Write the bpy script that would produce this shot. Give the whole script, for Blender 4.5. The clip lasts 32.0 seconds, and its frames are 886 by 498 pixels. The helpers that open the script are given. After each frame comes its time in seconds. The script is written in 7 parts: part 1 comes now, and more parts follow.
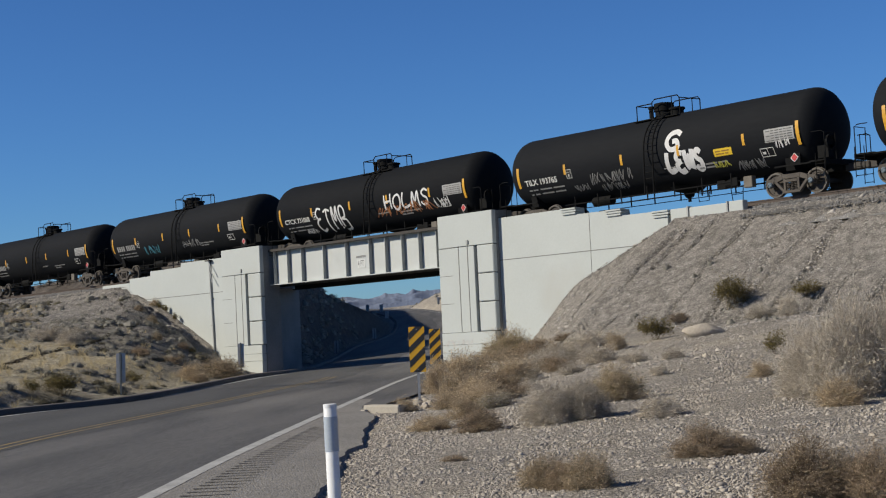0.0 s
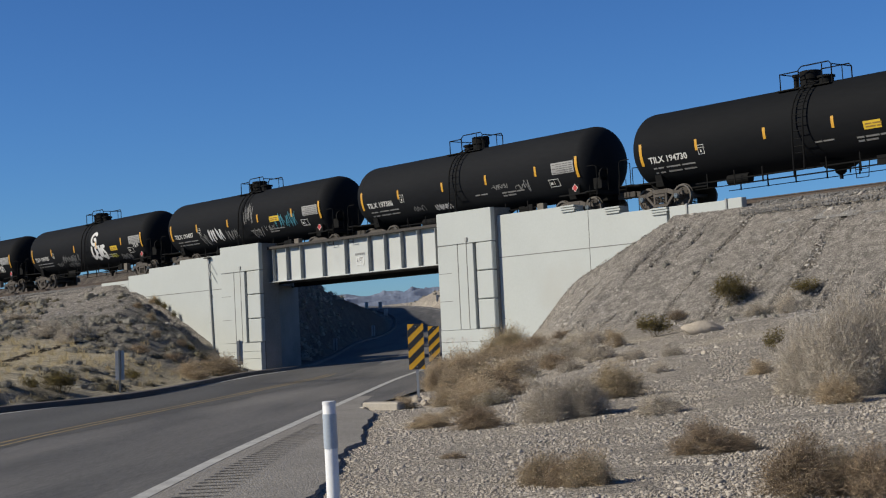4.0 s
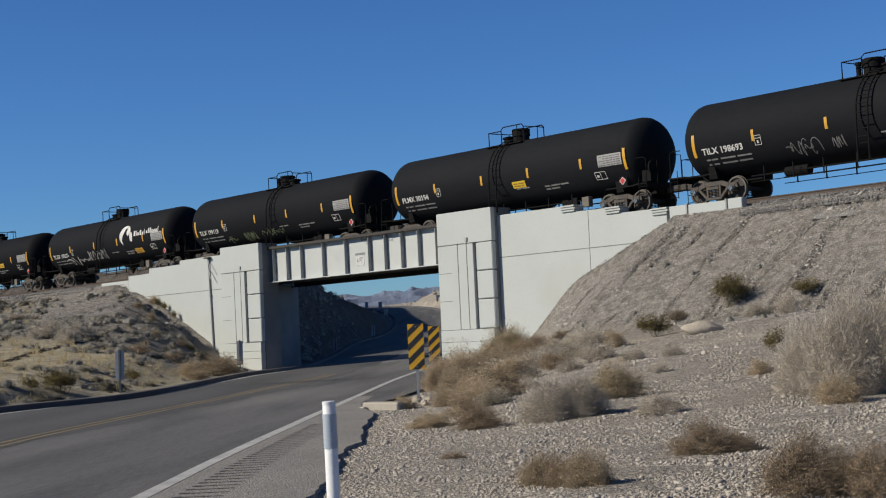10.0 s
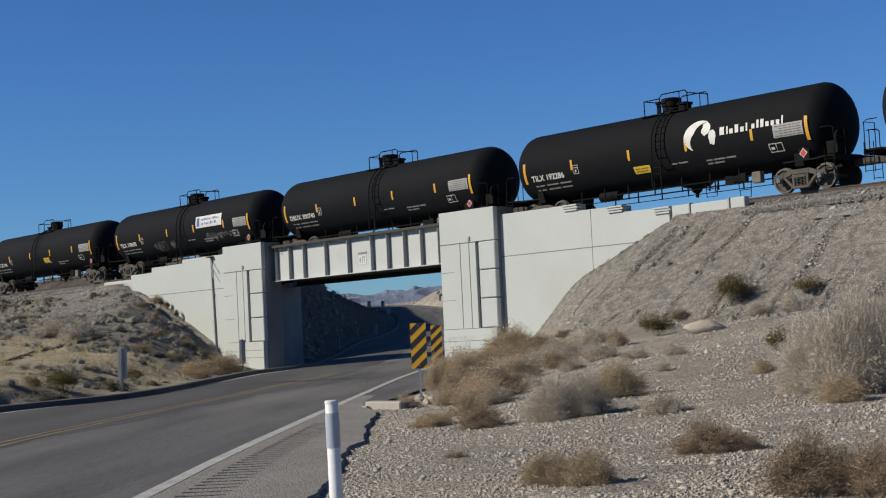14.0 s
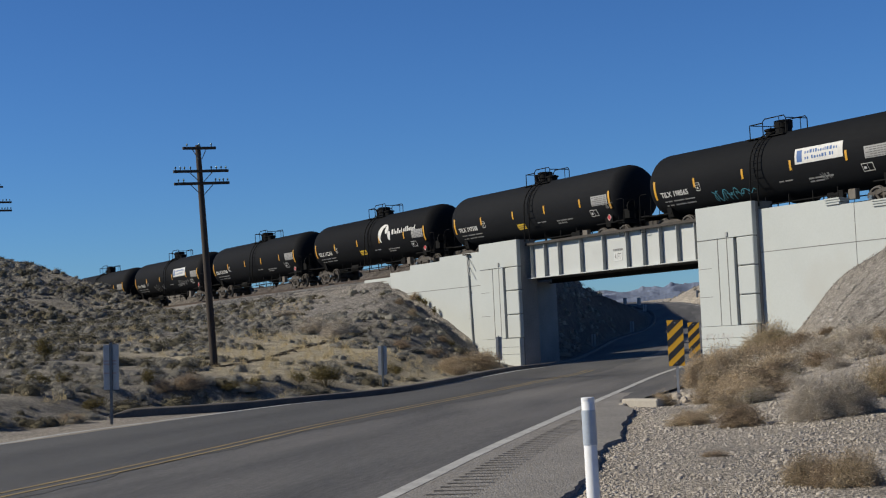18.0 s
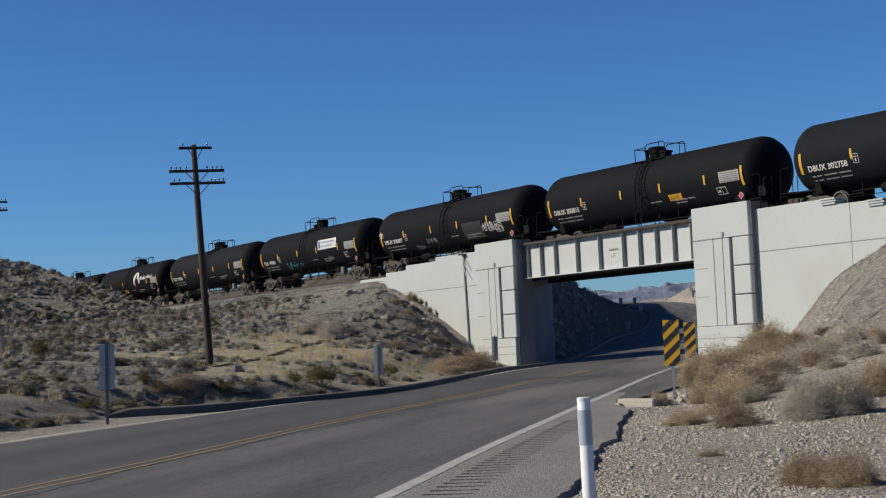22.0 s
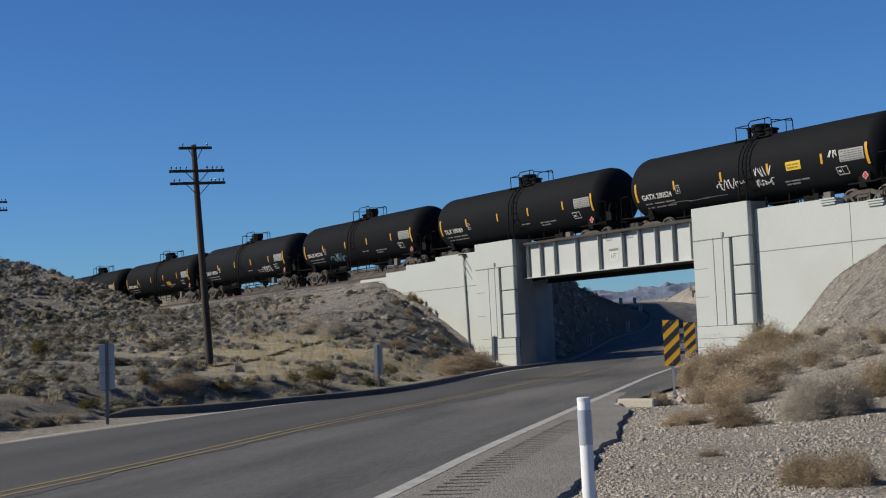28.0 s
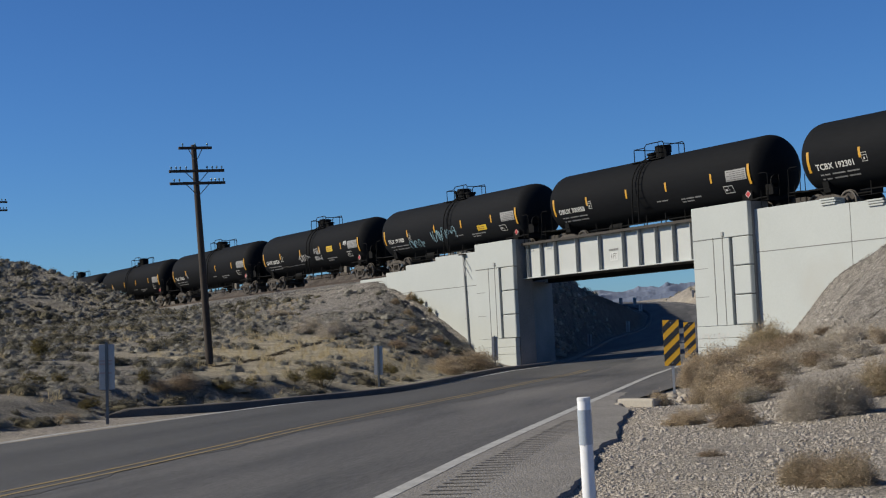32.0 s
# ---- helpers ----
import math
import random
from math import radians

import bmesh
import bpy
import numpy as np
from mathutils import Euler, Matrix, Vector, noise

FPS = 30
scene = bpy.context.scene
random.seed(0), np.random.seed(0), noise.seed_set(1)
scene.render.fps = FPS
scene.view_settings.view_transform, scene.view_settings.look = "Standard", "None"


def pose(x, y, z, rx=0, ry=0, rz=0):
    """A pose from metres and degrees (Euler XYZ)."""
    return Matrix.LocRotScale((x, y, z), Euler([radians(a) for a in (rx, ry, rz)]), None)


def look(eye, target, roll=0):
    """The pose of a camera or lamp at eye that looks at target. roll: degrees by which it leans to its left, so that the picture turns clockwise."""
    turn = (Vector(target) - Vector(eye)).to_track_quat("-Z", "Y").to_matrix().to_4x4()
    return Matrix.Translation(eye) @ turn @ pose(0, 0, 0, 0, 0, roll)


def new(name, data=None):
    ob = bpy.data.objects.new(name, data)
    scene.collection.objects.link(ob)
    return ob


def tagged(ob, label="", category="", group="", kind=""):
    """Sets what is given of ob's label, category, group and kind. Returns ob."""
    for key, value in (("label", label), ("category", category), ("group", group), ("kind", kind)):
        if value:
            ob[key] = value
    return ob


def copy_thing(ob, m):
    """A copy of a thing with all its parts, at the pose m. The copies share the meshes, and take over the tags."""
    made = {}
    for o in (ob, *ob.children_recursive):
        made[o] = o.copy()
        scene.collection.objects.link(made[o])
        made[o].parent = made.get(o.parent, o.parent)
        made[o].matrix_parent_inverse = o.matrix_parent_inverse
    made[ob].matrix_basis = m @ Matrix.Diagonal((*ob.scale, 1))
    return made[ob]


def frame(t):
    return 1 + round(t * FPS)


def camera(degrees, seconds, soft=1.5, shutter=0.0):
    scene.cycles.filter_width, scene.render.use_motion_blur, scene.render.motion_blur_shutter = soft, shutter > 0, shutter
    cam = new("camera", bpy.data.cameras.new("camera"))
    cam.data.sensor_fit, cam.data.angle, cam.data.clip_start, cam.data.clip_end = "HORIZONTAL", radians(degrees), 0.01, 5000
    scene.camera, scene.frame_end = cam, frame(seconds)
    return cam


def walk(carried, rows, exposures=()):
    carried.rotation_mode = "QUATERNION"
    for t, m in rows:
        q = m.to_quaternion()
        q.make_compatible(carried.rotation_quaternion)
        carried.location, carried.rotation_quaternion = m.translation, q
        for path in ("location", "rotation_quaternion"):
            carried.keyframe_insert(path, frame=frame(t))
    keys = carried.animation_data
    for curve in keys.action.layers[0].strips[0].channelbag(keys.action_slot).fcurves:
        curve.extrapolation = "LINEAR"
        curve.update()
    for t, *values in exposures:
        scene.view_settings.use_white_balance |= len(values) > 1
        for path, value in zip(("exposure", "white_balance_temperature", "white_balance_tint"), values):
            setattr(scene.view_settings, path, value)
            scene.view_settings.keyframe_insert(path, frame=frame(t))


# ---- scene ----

EYE = (0.0, 0.0, 1.6)


def aim(yaw, pitch, roll):
    """Camera pose: yaw to the left of +Y and pitch up in radians, roll in degrees."""
    d = Vector((-math.sin(yaw) * math.cos(pitch), math.cos(yaw) * math.cos(pitch), math.sin(pitch)))
    return look(EYE, Vector(EYE) + d * 10, roll)


# ---- camera: it stands on a tripod, pans left once ----
cam = camera(32.64, 32.0, soft=1.15)
YA, PA, RA = 0.86373, 0.04205, -2.766
YB, PB, RB = 1.03104, 0.04746, -2.78
walk(cam, [
    (0.0, aim(YA + 0.0006, PA + 0.0018, RA)),
    (0.5, aim(YA, PA + 0.0011, RA)),
    (1.0, aim(YA, PA, RA)),
    (13.3, aim(YA, PA, RA)),
    (14.0, aim(YA + 0.0017, PA - 0.0005, RA)),
    (14.5, aim(YA + 0.0084, PA - 0.0043, RA)),
    (15.0, aim(0.903, 0.0395, RA)),
    (15.5, aim(0.962, 0.0435, -2.80)),
    (16.0, aim(1.014, 0.0470, RB)),
    (16.5, aim(YB + 0.0020, PB + 0.0006, RB)),
    (17.0, aim(YB + 0.0024, PB + 0.0002, RB)),
    (17.5, aim(YB + 0.0033, PB + 0.0002, RB)),
    (18.0, aim(YB + 0.0027, PB + 0.0002, RB)),
    (18.5, aim(YB + 0.0011, PB, RB)),
    (19.0, aim(YB + 0.0005, PB, RB)),
    (19.6, aim(YB, PB, RB)),
    (32.0, aim(YB, PB, RB)),
], exposures=[(0.0, 0.0), (32.0, 0.0)])

# ---- light: clear desert sky, low winter sun from the camera's left ----
SUN_EL, SUN_FROM = radians(32), Vector((-0.48, -0.877, 0)).normalized()
world = bpy.data.worlds.new("sky")
scene.world = world
world.use_nodes = True
wn = world.node_tree
sky = wn.nodes.new("ShaderNodeTexSky")
sky.sky_type, sky.sun_disc = "NISHITA", False
sky.sun_elevation = SUN_EL
sky.sun_rotation = math.atan2(SUN_FROM.x, SUN_FROM.y)
sky.altitude, sky.air_density, sky.dust_density, sky.ozone_density = 1200, 1.0, 0.05, 5.0
wn.nodes["Background"].inputs["Strength"].default_value = 0.0600
deep = wn.nodes.new("ShaderNodeMix")      # the dry air's deeper blue
deep.data_type, deep.blend_type = "RGBA", "MULTIPLY"
deep.inputs["Factor"].default_value = 1.0
deep.inputs[7].default_value = (0.64, 1.05, 1.54, 1)
wn.links.new(sky.outputs[0], deep.inputs[6])
geo_w = wn.nodes.new("ShaderNodeTexCoord")
sep_w = wn.nodes.new("ShaderNodeSeparateXYZ")
wn.links.new(geo_w.outputs["Generated"], sep_w.inputs[0])
high = wn.nodes.new("ShaderNodeMapRange")      # thin dry air: the blue deepens towards the zenith
high.interpolation_type = "SMOOTHSTEP"
high.inputs["From Min"].default_value, high.inputs["From Max"].default_value = 0.15, 0.95
high.inputs["To Min"].default_value, high.inputs["To Max"].default_value = 1.0, 0.42
wn.links.new(sep_w.outputs["Z"], high.inputs["Value"])
dim = wn.nodes.new("ShaderNodeVectorMath")
dim.operation = "SCALE"
wn.links.new(deep.outputs[2], dim.inputs[0])
wn.links.new(high.outputs["Result"], dim.inputs["Scale"])
wn.links.new(dim.outputs["Vector"], wn.nodes["Background"].inputs["Color"])
sun = new("sun", bpy.data.lights.new("sun", "SUN"))
sun.data.energy, sun.data.angle, sun.data.color = 4.85, radians(0.55), (1.0, 0.915, 0.755)
sun_dir = SUN_FROM * math.cos(SUN_EL) + Vector((0, 0, math.sin(SUN_EL)))
sun.matrix_world = look(sun_dir * 100, (0, 0, 0))


# ---- materials ----
def mat(name, c1, c2=None, rough=0.8, metal=0.0, scale=3.0, fine=40.0, bump=0.15, mix=0.5, dirt=None, dirt_at=0.6, spec=None, world_space=False, stretch=None, vary=0.0, turn=0.0):
    """Procedural surface: two colours mixed by coarse and fine noise, optional stains, bump."""
    m = bpy.data.materials.new(name)
    m.use_nodes = True
    nt = m.node_tree
    b = nt.nodes["Principled BSDF"]
    c2 = c2 or tuple(v * 0.8 for v in c1)
    if world_space:
        co = nt.nodes.new("ShaderNodeNewGeometry").outputs["Position"]
    else:
        co = nt.nodes.new("ShaderNodeTexCoord").outputs["Object"]
    if turn:
        vr = nt.nodes.new("ShaderNodeVectorRotate")
        vr.rotation_type = "Z_AXIS"
        vr.inputs["Angle"].default_value = radians(turn)
        nt.links.new(co, vr.inputs["Vector"])
        co = vr.outputs["Vector"]
    if stretch:
        mp = nt.nodes.new("ShaderNodeMapping")
        mp.inputs["Scale"].default_value = stretch
        nt.links.new(co, mp.inputs["Vector"])
        co = mp.outputs["Vector"]

    def noise_node(sc, detail):
        n = nt.nodes.new("ShaderNodeTexNoise")
        n.inputs["Scale"].default_value, n.inputs["Detail"].default_value = sc, detail
        nt.links.new(co, n.inputs["Vector"])
        return n.outputs["Fac"]

    def ramp(fac, lo, hi):
        r = nt.nodes.new("ShaderNodeMapRange")
        r.inputs["From Min"].default_value, r.inputs["From Max"].default_value = lo, hi
        nt.links.new(fac, r.inputs["Value"])
        return r.outputs["Result"]

    def blend(fac, a, bb):
        x = nt.nodes.new("ShaderNodeMix")
        x.data_type = "RGBA"
        nt.links.new(fac, x.inputs["Factor"])
        for sock, v in ((x.inputs[6], a), (x.inputs[7], bb)):
            if isinstance(v, tuple):
                sock.default_value = (*v[:3], 1)
            else:
                nt.links.new(v, sock)
        return x.outputs[2]

    big, small = noise_node(scale, 5), noise_node(fine, 4)
    add = nt.nodes.new("ShaderNodeMath")
    add.operation = "MULTIPLY_ADD"
    nt.links.new(big, add.inputs[0])
    add.inputs[1].default_value = 1 - mix
    mm = nt.nodes.new("ShaderNodeMath")
    mm.operation = "MULTIPLY"
    nt.links.new(small, mm.inputs[0])
    mm.inputs[1].default_value = mix
    nt.links.new(mm.outputs[0], add.inputs[2])
    col = blend(ramp(add.outputs[0], 0.36, 0.64), tuple(c1), tuple(c2))
    if dirt:
        col = blend(ramp(noise_node(scale * 0.37, 6), dirt_at, dirt_at + 0.14), col, tuple(dirt))
    if vary:
        oi = nt.nodes.new("ShaderNodeObjectInfo")
        hsv = nt.nodes.new("ShaderNodeHueSaturation")
        nt.links.new(ramp(oi.outputs["Random"], 0, 1), hsv.inputs["Value"])
        hsv.inputs["Value"].default_value = 1
        r = nt.nodes.new("ShaderNodeMapRange")
        r.inputs["To Min"].default_value, r.inputs["To Max"].default_value = 1 - vary, 1 + vary
        nt.links.new(oi.outputs["Random"], r.inputs["Value"])
        nt.links.new(r.outputs["Result"], hsv.inputs["Value"])
        nt.links.new(col, hsv.inputs["Color"])
        col = hsv.outputs["Color"]
    nt.links.new(col, b.inputs["Base Color"])
    b.inputs["Roughness"].default_value, b.inputs["Metallic"].default_value = rough, metal
    if spec is not None:
        b.inputs["Specular IOR Level"].default_value = spec
    if bump:
        bp = nt.nodes.new("ShaderNodeBump")
        bp.inputs["Strength"].default_value, bp.inputs["Distance"].default_value = bump, 0.03
        nt.links.new(add.outputs[0], bp.inputs["Height"])
        nt.links.new(bp.outputs[0], b.inputs["Normal"])
    return m


M_SOIL = mat("desert_soil", (0.365, 0.327, 0.275), (0.257, 0.232, 0.20), 0.95, scale=0.6, fine=11, bump=0.7, dirt=(0.41, 0.362, 0.295), dirt_at=0.55, world_space=True)


def zone(m, attribute, color_a, color_b, sc):
    """Lays a second soil over the first where the ground's attribute says so."""
    nt = m.node_tree
    b = nt.nodes["Principled BSDF"]
    old = b.inputs["Base Color"].links[0].from_socket
    at = nt.nodes.new("ShaderNodeAttribute")
    at.attribute_name = attribute
    geo = nt.nodes.new("ShaderNodeNewGeometry")
    n1 = nt.nodes.new("ShaderNodeTexNoise")
    n1.inputs["Scale"].default_value, n1.inputs["Detail"].default_value = sc, 8
    nt.links.new(geo.outputs["Position"], n1.inputs["Vector"])
    r = nt.nodes.new("ShaderNodeMapRange")
    r.inputs["From Min"].default_value, r.inputs["From Max"].default_value = 0.38, 0.62
    nt.links.new(n1.outputs["Fac"], r.inputs["Value"])
    mx = nt.nodes.new("ShaderNodeMix")
    mx.data_type = "RGBA"
    nt.links.new(r.outputs["Result"], mx.inputs["Factor"])
    mx.inputs[6].default_value, mx.inputs[7].default_value = (*color_a, 1), (*color_b, 1)
    m2 = nt.nodes.new("ShaderNodeMix")
    m2.data_type = "RGBA"
    nt.links.new(at.outputs["Fac"], m2.inputs["Factor"])
    nt.links.new(old, m2.inputs[6])
    nt.links.new(mx.outputs[2], m2.inputs[7])
    nt.links.new(m2.outputs[2], b.inputs["Base Color"])


def gravelly(m, sc, lo, hi, height):
    """Breaks a soil into pebbles: a tone for each cell and relief between the cells."""
    nt = m.node_tree
    b = nt.nodes["Principled BSDF"]
    old = b.inputs["Base Color"].links[0].from_socket
    geo = nt.nodes.new("ShaderNodeNewGeometry")
    vo = nt.nodes.new("ShaderNodeTexVoronoi")
    vo.inputs["Scale"].default_value = sc
    nt.links.new(geo.outputs["Position"], vo.inputs["Vector"])
    sep = nt.nodes.new("ShaderNodeSeparateColor")
    nt.links.new(vo.outputs["Color"], sep.inputs["Color"])
    r = nt.nodes.new("ShaderNodeMapRange")
    r.inputs["To Min"].default_value, r.inputs["To Max"].default_value = lo, hi
    nt.links.new(sep.outputs[0], r.inputs["Value"])
    hsv = nt.nodes.new("ShaderNodeHueSaturation")
    nt.links.new(old, hsv.inputs["Color"])
    nt.links.new(r.outputs["Result"], hsv.inputs["Value"])
    nt.links.new(hsv.outputs["Color"], b.inputs["Base Color"])
    bp = nt.nodes.new("ShaderNodeBump")
    bp.inputs["Strength"].default_value, bp.inputs["Distance"].default_value = 0.9, height
    bp.invert = True
    nt.links.new(vo.outputs["Distance"], bp.inputs["Height"])
    was = b.inputs["Normal"].links
    if was:
        nt.links.new(was[0].from_socket, bp.inputs["Normal"])
    nt.links.new(bp.outputs[0], b.inputs["Normal"])


zone(M_SOIL, "grass", (0.285, 0.26, 0.215), (0.16, 0.147, 0.123), 1.1)
zone(M_SOIL, "straw", (0.50, 0.435, 0.30), (0.35, 0.305, 0.215), 1.6)
# "rock" zone: soil darkened to paint in the shaded hillside beyond the bridge
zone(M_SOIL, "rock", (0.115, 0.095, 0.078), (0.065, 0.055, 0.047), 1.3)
zone(M_SOIL, "bank", (0.295, 0.27, 0.242), (0.178, 0.164, 0.147), 3.5)
gravelly(M_SOIL, 25, 0.62, 1.40, 0.042)
gravelly(M_SOIL, 62, 0.74, 1.26, 0.02)
M_ROAD = mat("asphalt", (0.062, 0.0615, 0.0615), (0.137, 0.132, 0.127), 0.85, scale=0.9, fine=26, bump=0.3, world_space=True, mix=0.36, turn=43.5, stretch=(0.10, 1.0, 1.0), dirt=(0.165, 0.158, 0.148), dirt_at=0.52)
gravelly(M_ROAD, 55, 0.80, 1.20, 0.006)
M_ROAD_DARK = mat("newer_asphalt", (0.05, 0.05, 0.0503), (0.096, 0.095, 0.092), 0.85, scale=0.7, fine=26, bump=0.3, world_space=True, mix=0.36, turn=43.5, stretch=(0.08, 1.0, 1.0), dirt=(0.095, 0.092, 0.088), dirt_at=0.58)
gravelly(M_ROAD_DARK, 55, 0.80, 1.20, 0.006)
M_SHOULDER = mat("worn_shoulder", (0.255, 0.24, 0.219), (0.185, 0.175, 0.162), 0.9, scale=0.8, fine=45, bump=0.3, world_space=True, mix=0.6)
gravelly(M_SHOULDER, 40, 0.75, 1.25, 0.008)
M_WHITE_LINE = mat("white_road_paint", (0.52, 0.52, 0.50), (0.29, 0.29, 0.28), 0.8, scale=2, fine=30, bump=0.1, world_space=True)
M_YELLOW_LINE = mat("yellow_road_paint", (0.33, 0.235, 0.085), (0.17, 0.138, 0.085), 0.8, scale=2, fine=30, bump=0.1, world_space=True)
M_KERB = mat("black_kerb", (0.075, 0.068, 0.062), (0.125, 0.112, 0.10), 0.9, scale=1.5, fine=30, world_space=True)
M_CONC = mat("painted_concrete", (0.44, 0.468, 0.458), (0.41, 0.436, 0.427), 0.85, scale=0.6, fine=14, bump=0.12, dirt=(0.40, 0.41, 0.39), dirt_at=0.60, world_space=True)
M_CONC2 = mat("bare_concrete", (0.47, 0.425, 0.355), (0.37, 0.34, 0.29), 0.9, scale=1.2, fine=25, bump=0.2, world_space=True)
M_JOINT = mat("joint_shadow_line", (0.20, 0.20, 0.19), (0.15, 0.15, 0.15), 0.9, scale=2, fine=20, world_space=True)
# concrete of the shaded abutment faces, the shade put into its colour
M_SHADECONC = mat("shade_dark_concrete", (0.25, 0.245, 0.235), (0.17, 0.166, 0.16), 0.9, scale=0.7, fine=14, bump=0.2, world_space=True)
M_GIRDER = mat("grey_painted_steel", (0.465, 0.485, 0.475), (0.42, 0.44, 0.43), 0.6, scale=0.8, fine=16, bump=0.05, dirt=(0.36, 0.355, 0.335), dirt_at=0.64, world_space=True)
M_DARKSTEEL = mat("weathered_dark_steel", (0.030, 0.027, 0.024), (0.048, 0.040, 0.034), 0.75, scale=2, fine=25, bump=0.1)
M_TANK = mat("black_tank_paint", (0.0102, 0.0112, 0.0132), (0.0134, 0.0145, 0.0166), 0.74, scale=0.5, fine=6, bump=0.03, mix=0.4, dirt=(0.019, 0.0198, 0.0212), dirt_at=0.6, stretch=(0.35, 1, 1.4), vary=0.18, spec=0.06)
M_BOX = mat("dusty_grey_paint", (0.17, 0.15, 0.125), (0.11, 0.098, 0.082), 0.8, scale=3, fine=25, bump=0.1)
M_CAP = mat("pale_blue_bearing_cap", (0.115, 0.155, 0.19), (0.075, 0.10, 0.125), 0.55, scale=6, fine=30, bump=0.05)
M_BOGIE = mat("dusty_cast_steel", (0.098, 0.085, 0.073), (0.052, 0.045, 0.039), 0.85, scale=2, fine=25, bump=0.1)
M_BLACK = mat("black_steel", (0.0065, 0.0067, 0.007), (0.0095, 0.0096, 0.0098), 0.8, spec=0.12, scale=2, fine=25, bump=0.05)
M_WHEEL = mat("worn_wheel_steel", (0.042, 0.036, 0.031), (0.07, 0.058, 0.048), 0.7, metal=0.2, scale=3, fine=30)
M_TREAD = mat("polished_tread", (0.13, 0.12, 0.11), (0.085, 0.078, 0.07), 0.55, metal=0.6, scale=5, fine=30, bump=0.02)
M_RAIL = mat("rail_steel", (0.095, 0.07, 0.055), (0.06, 0.047, 0.04), 0.7, metal=0.3, scale=3, fine=20)
M_SLEEPER = mat("timber_sleeper", (0.10, 0.08, 0.065), (0.06, 0.05, 0.04), 0.9, scale=3, fine=20)
M_BALLAST = mat("ballast_stone", (0.235, 0.228, 0.22), (0.13, 0.126, 0.122), 0.9, scale=2, fine=14, bump=0.8, world_space=True)
M_STRIPE = mat("yellow_reflector", (0.62, 0.33, 0.03), (0.50, 0.27, 0.03), 0.4, scale=3, fine=20, bump=0.0)
M_DECAL = mat("white_stencil", (0.62, 0.62, 0.60), (0.50, 0.50, 0.48), 0.6, scale=4, fine=30, bump=0.0)
M_GREYDECAL = mat("faded_stencil", (0.28, 0.28, 0.275), (0.18, 0.18, 0.18), 0.6, scale=4, fine=30, bump=0.0)
M_POLE = mat("creosoted_pole", (0.032, 0.025, 0.020), (0.06, 0.046, 0.036), 0.9, scale=2, fine=18, bump=0.3, stretch=(6, 6, 0.4))
M_SIGN_Y = mat("sign_yellow", (0.75, 0.40, 0.02), (0.68, 0.36, 0.02), 0.45, scale=3, fine=20, bump=0.0)
M_SIGN_K = mat("sign_black", (0.02, 0.02, 0.02), (0.03, 0.03, 0.03), 0.5, scale=3, fine=20, bump=0.0)
M_GALV = mat("galvanised_steel", (0.42, 0.43, 0.44), (0.33, 0.34, 0.35), 0.5, metal=0.5, scale=5, fine=40, bump=0.03)
M_PLASTIC = mat("white_plastic", (0.78, 0.79, 0.80), (0.70, 0.71, 0.72), 0.45, scale=3, fine=20, bump=0.03)
M_REFLECT = mat("reflective_band", (0.42, 0.47, 0.53), (0.36, 0.41, 0.47), 0.35, scale=8, fine=60, bump=0.02)
# aerial haze of the distance is put into the bluish base colour
M_MOUNT = mat("haze_blue_mountain", (0.165, 0.197, 0.27), (0.112, 0.143, 0.215), 0.95, scale=0.01, fine=0.06, bump=0.0, world_space=True)


# ---- mesh helpers ----
def box(bm, x0, x1, y0, y1, z0, z1, m=None):
    vs = [bm.verts.new((x, y, z)) for x in (x0, x1) for y in (y0, y1) for z in (z0, z1)]
    for q in ((0, 1, 3, 2), (4, 6, 7, 5), (0, 4, 5, 1), (2, 3, 7, 6), (0, 2, 6, 4), (1, 5, 7, 3)):
        bm.faces.new([vs[i] for i in q])
    if m:
        for v in vs:
            v.co = m @ v.co
    return vs


def rod(bm, p, q, r, seg=8, r2=None):
    """A round bar from p to q."""
    p, q = Vector(p), Vector(q)
    z = (q - p).normalized()
    x = z.orthogonal().normalized()
    y = z.cross(x)
    r2 = r if r2 is None else r2
    rings = []
    for c, rr in ((p, r), (q, r2)):
        rings.append([bm.verts.new(c + (x * math.cos(2 * math.pi * i / seg) + y * math.sin(2 * math.pi * i / seg)) * rr) for i in range(seg)])
    for i in range(seg):
        j = (i + 1) % seg
        bm.faces.new((rings[0][i], rings[0][j], rings[1][j], rings[1][i]))
    bm.faces.new(rings[0][::-1])
    bm.faces.new(rings[1])


def pipe(bm, pts, r, seg=6):
    """A bent tube through the points, one connected piece."""
    P = [Vector(p) for p in pts]
    rings = []
    ref = None
    for i, c in enumerate(P):
        t = (P[min(i + 1, len(P) - 1)] - P[max(i - 1, 0)]).normalized()
        x = t.orthogonal().normalized() if ref is None else (ref - t * ref.dot(t)).normalized()
        ref = x
        y = t.cross(x)
        rings.append([bm.verts.new(c + (x * math.cos(2 * math.pi * k / seg) + y * math.sin(2 * math.pi * k / seg)) * r) for k in range(seg)])
    for u, v in zip(rings, rings[1:]):
        for k in range(seg):
            j = (k + 1) % seg
            bm.faces.new((u[k], u[j], v[j], v[k]))
    bm.faces.new(rings[0][::-1])
    bm.faces.new(rings[-1])


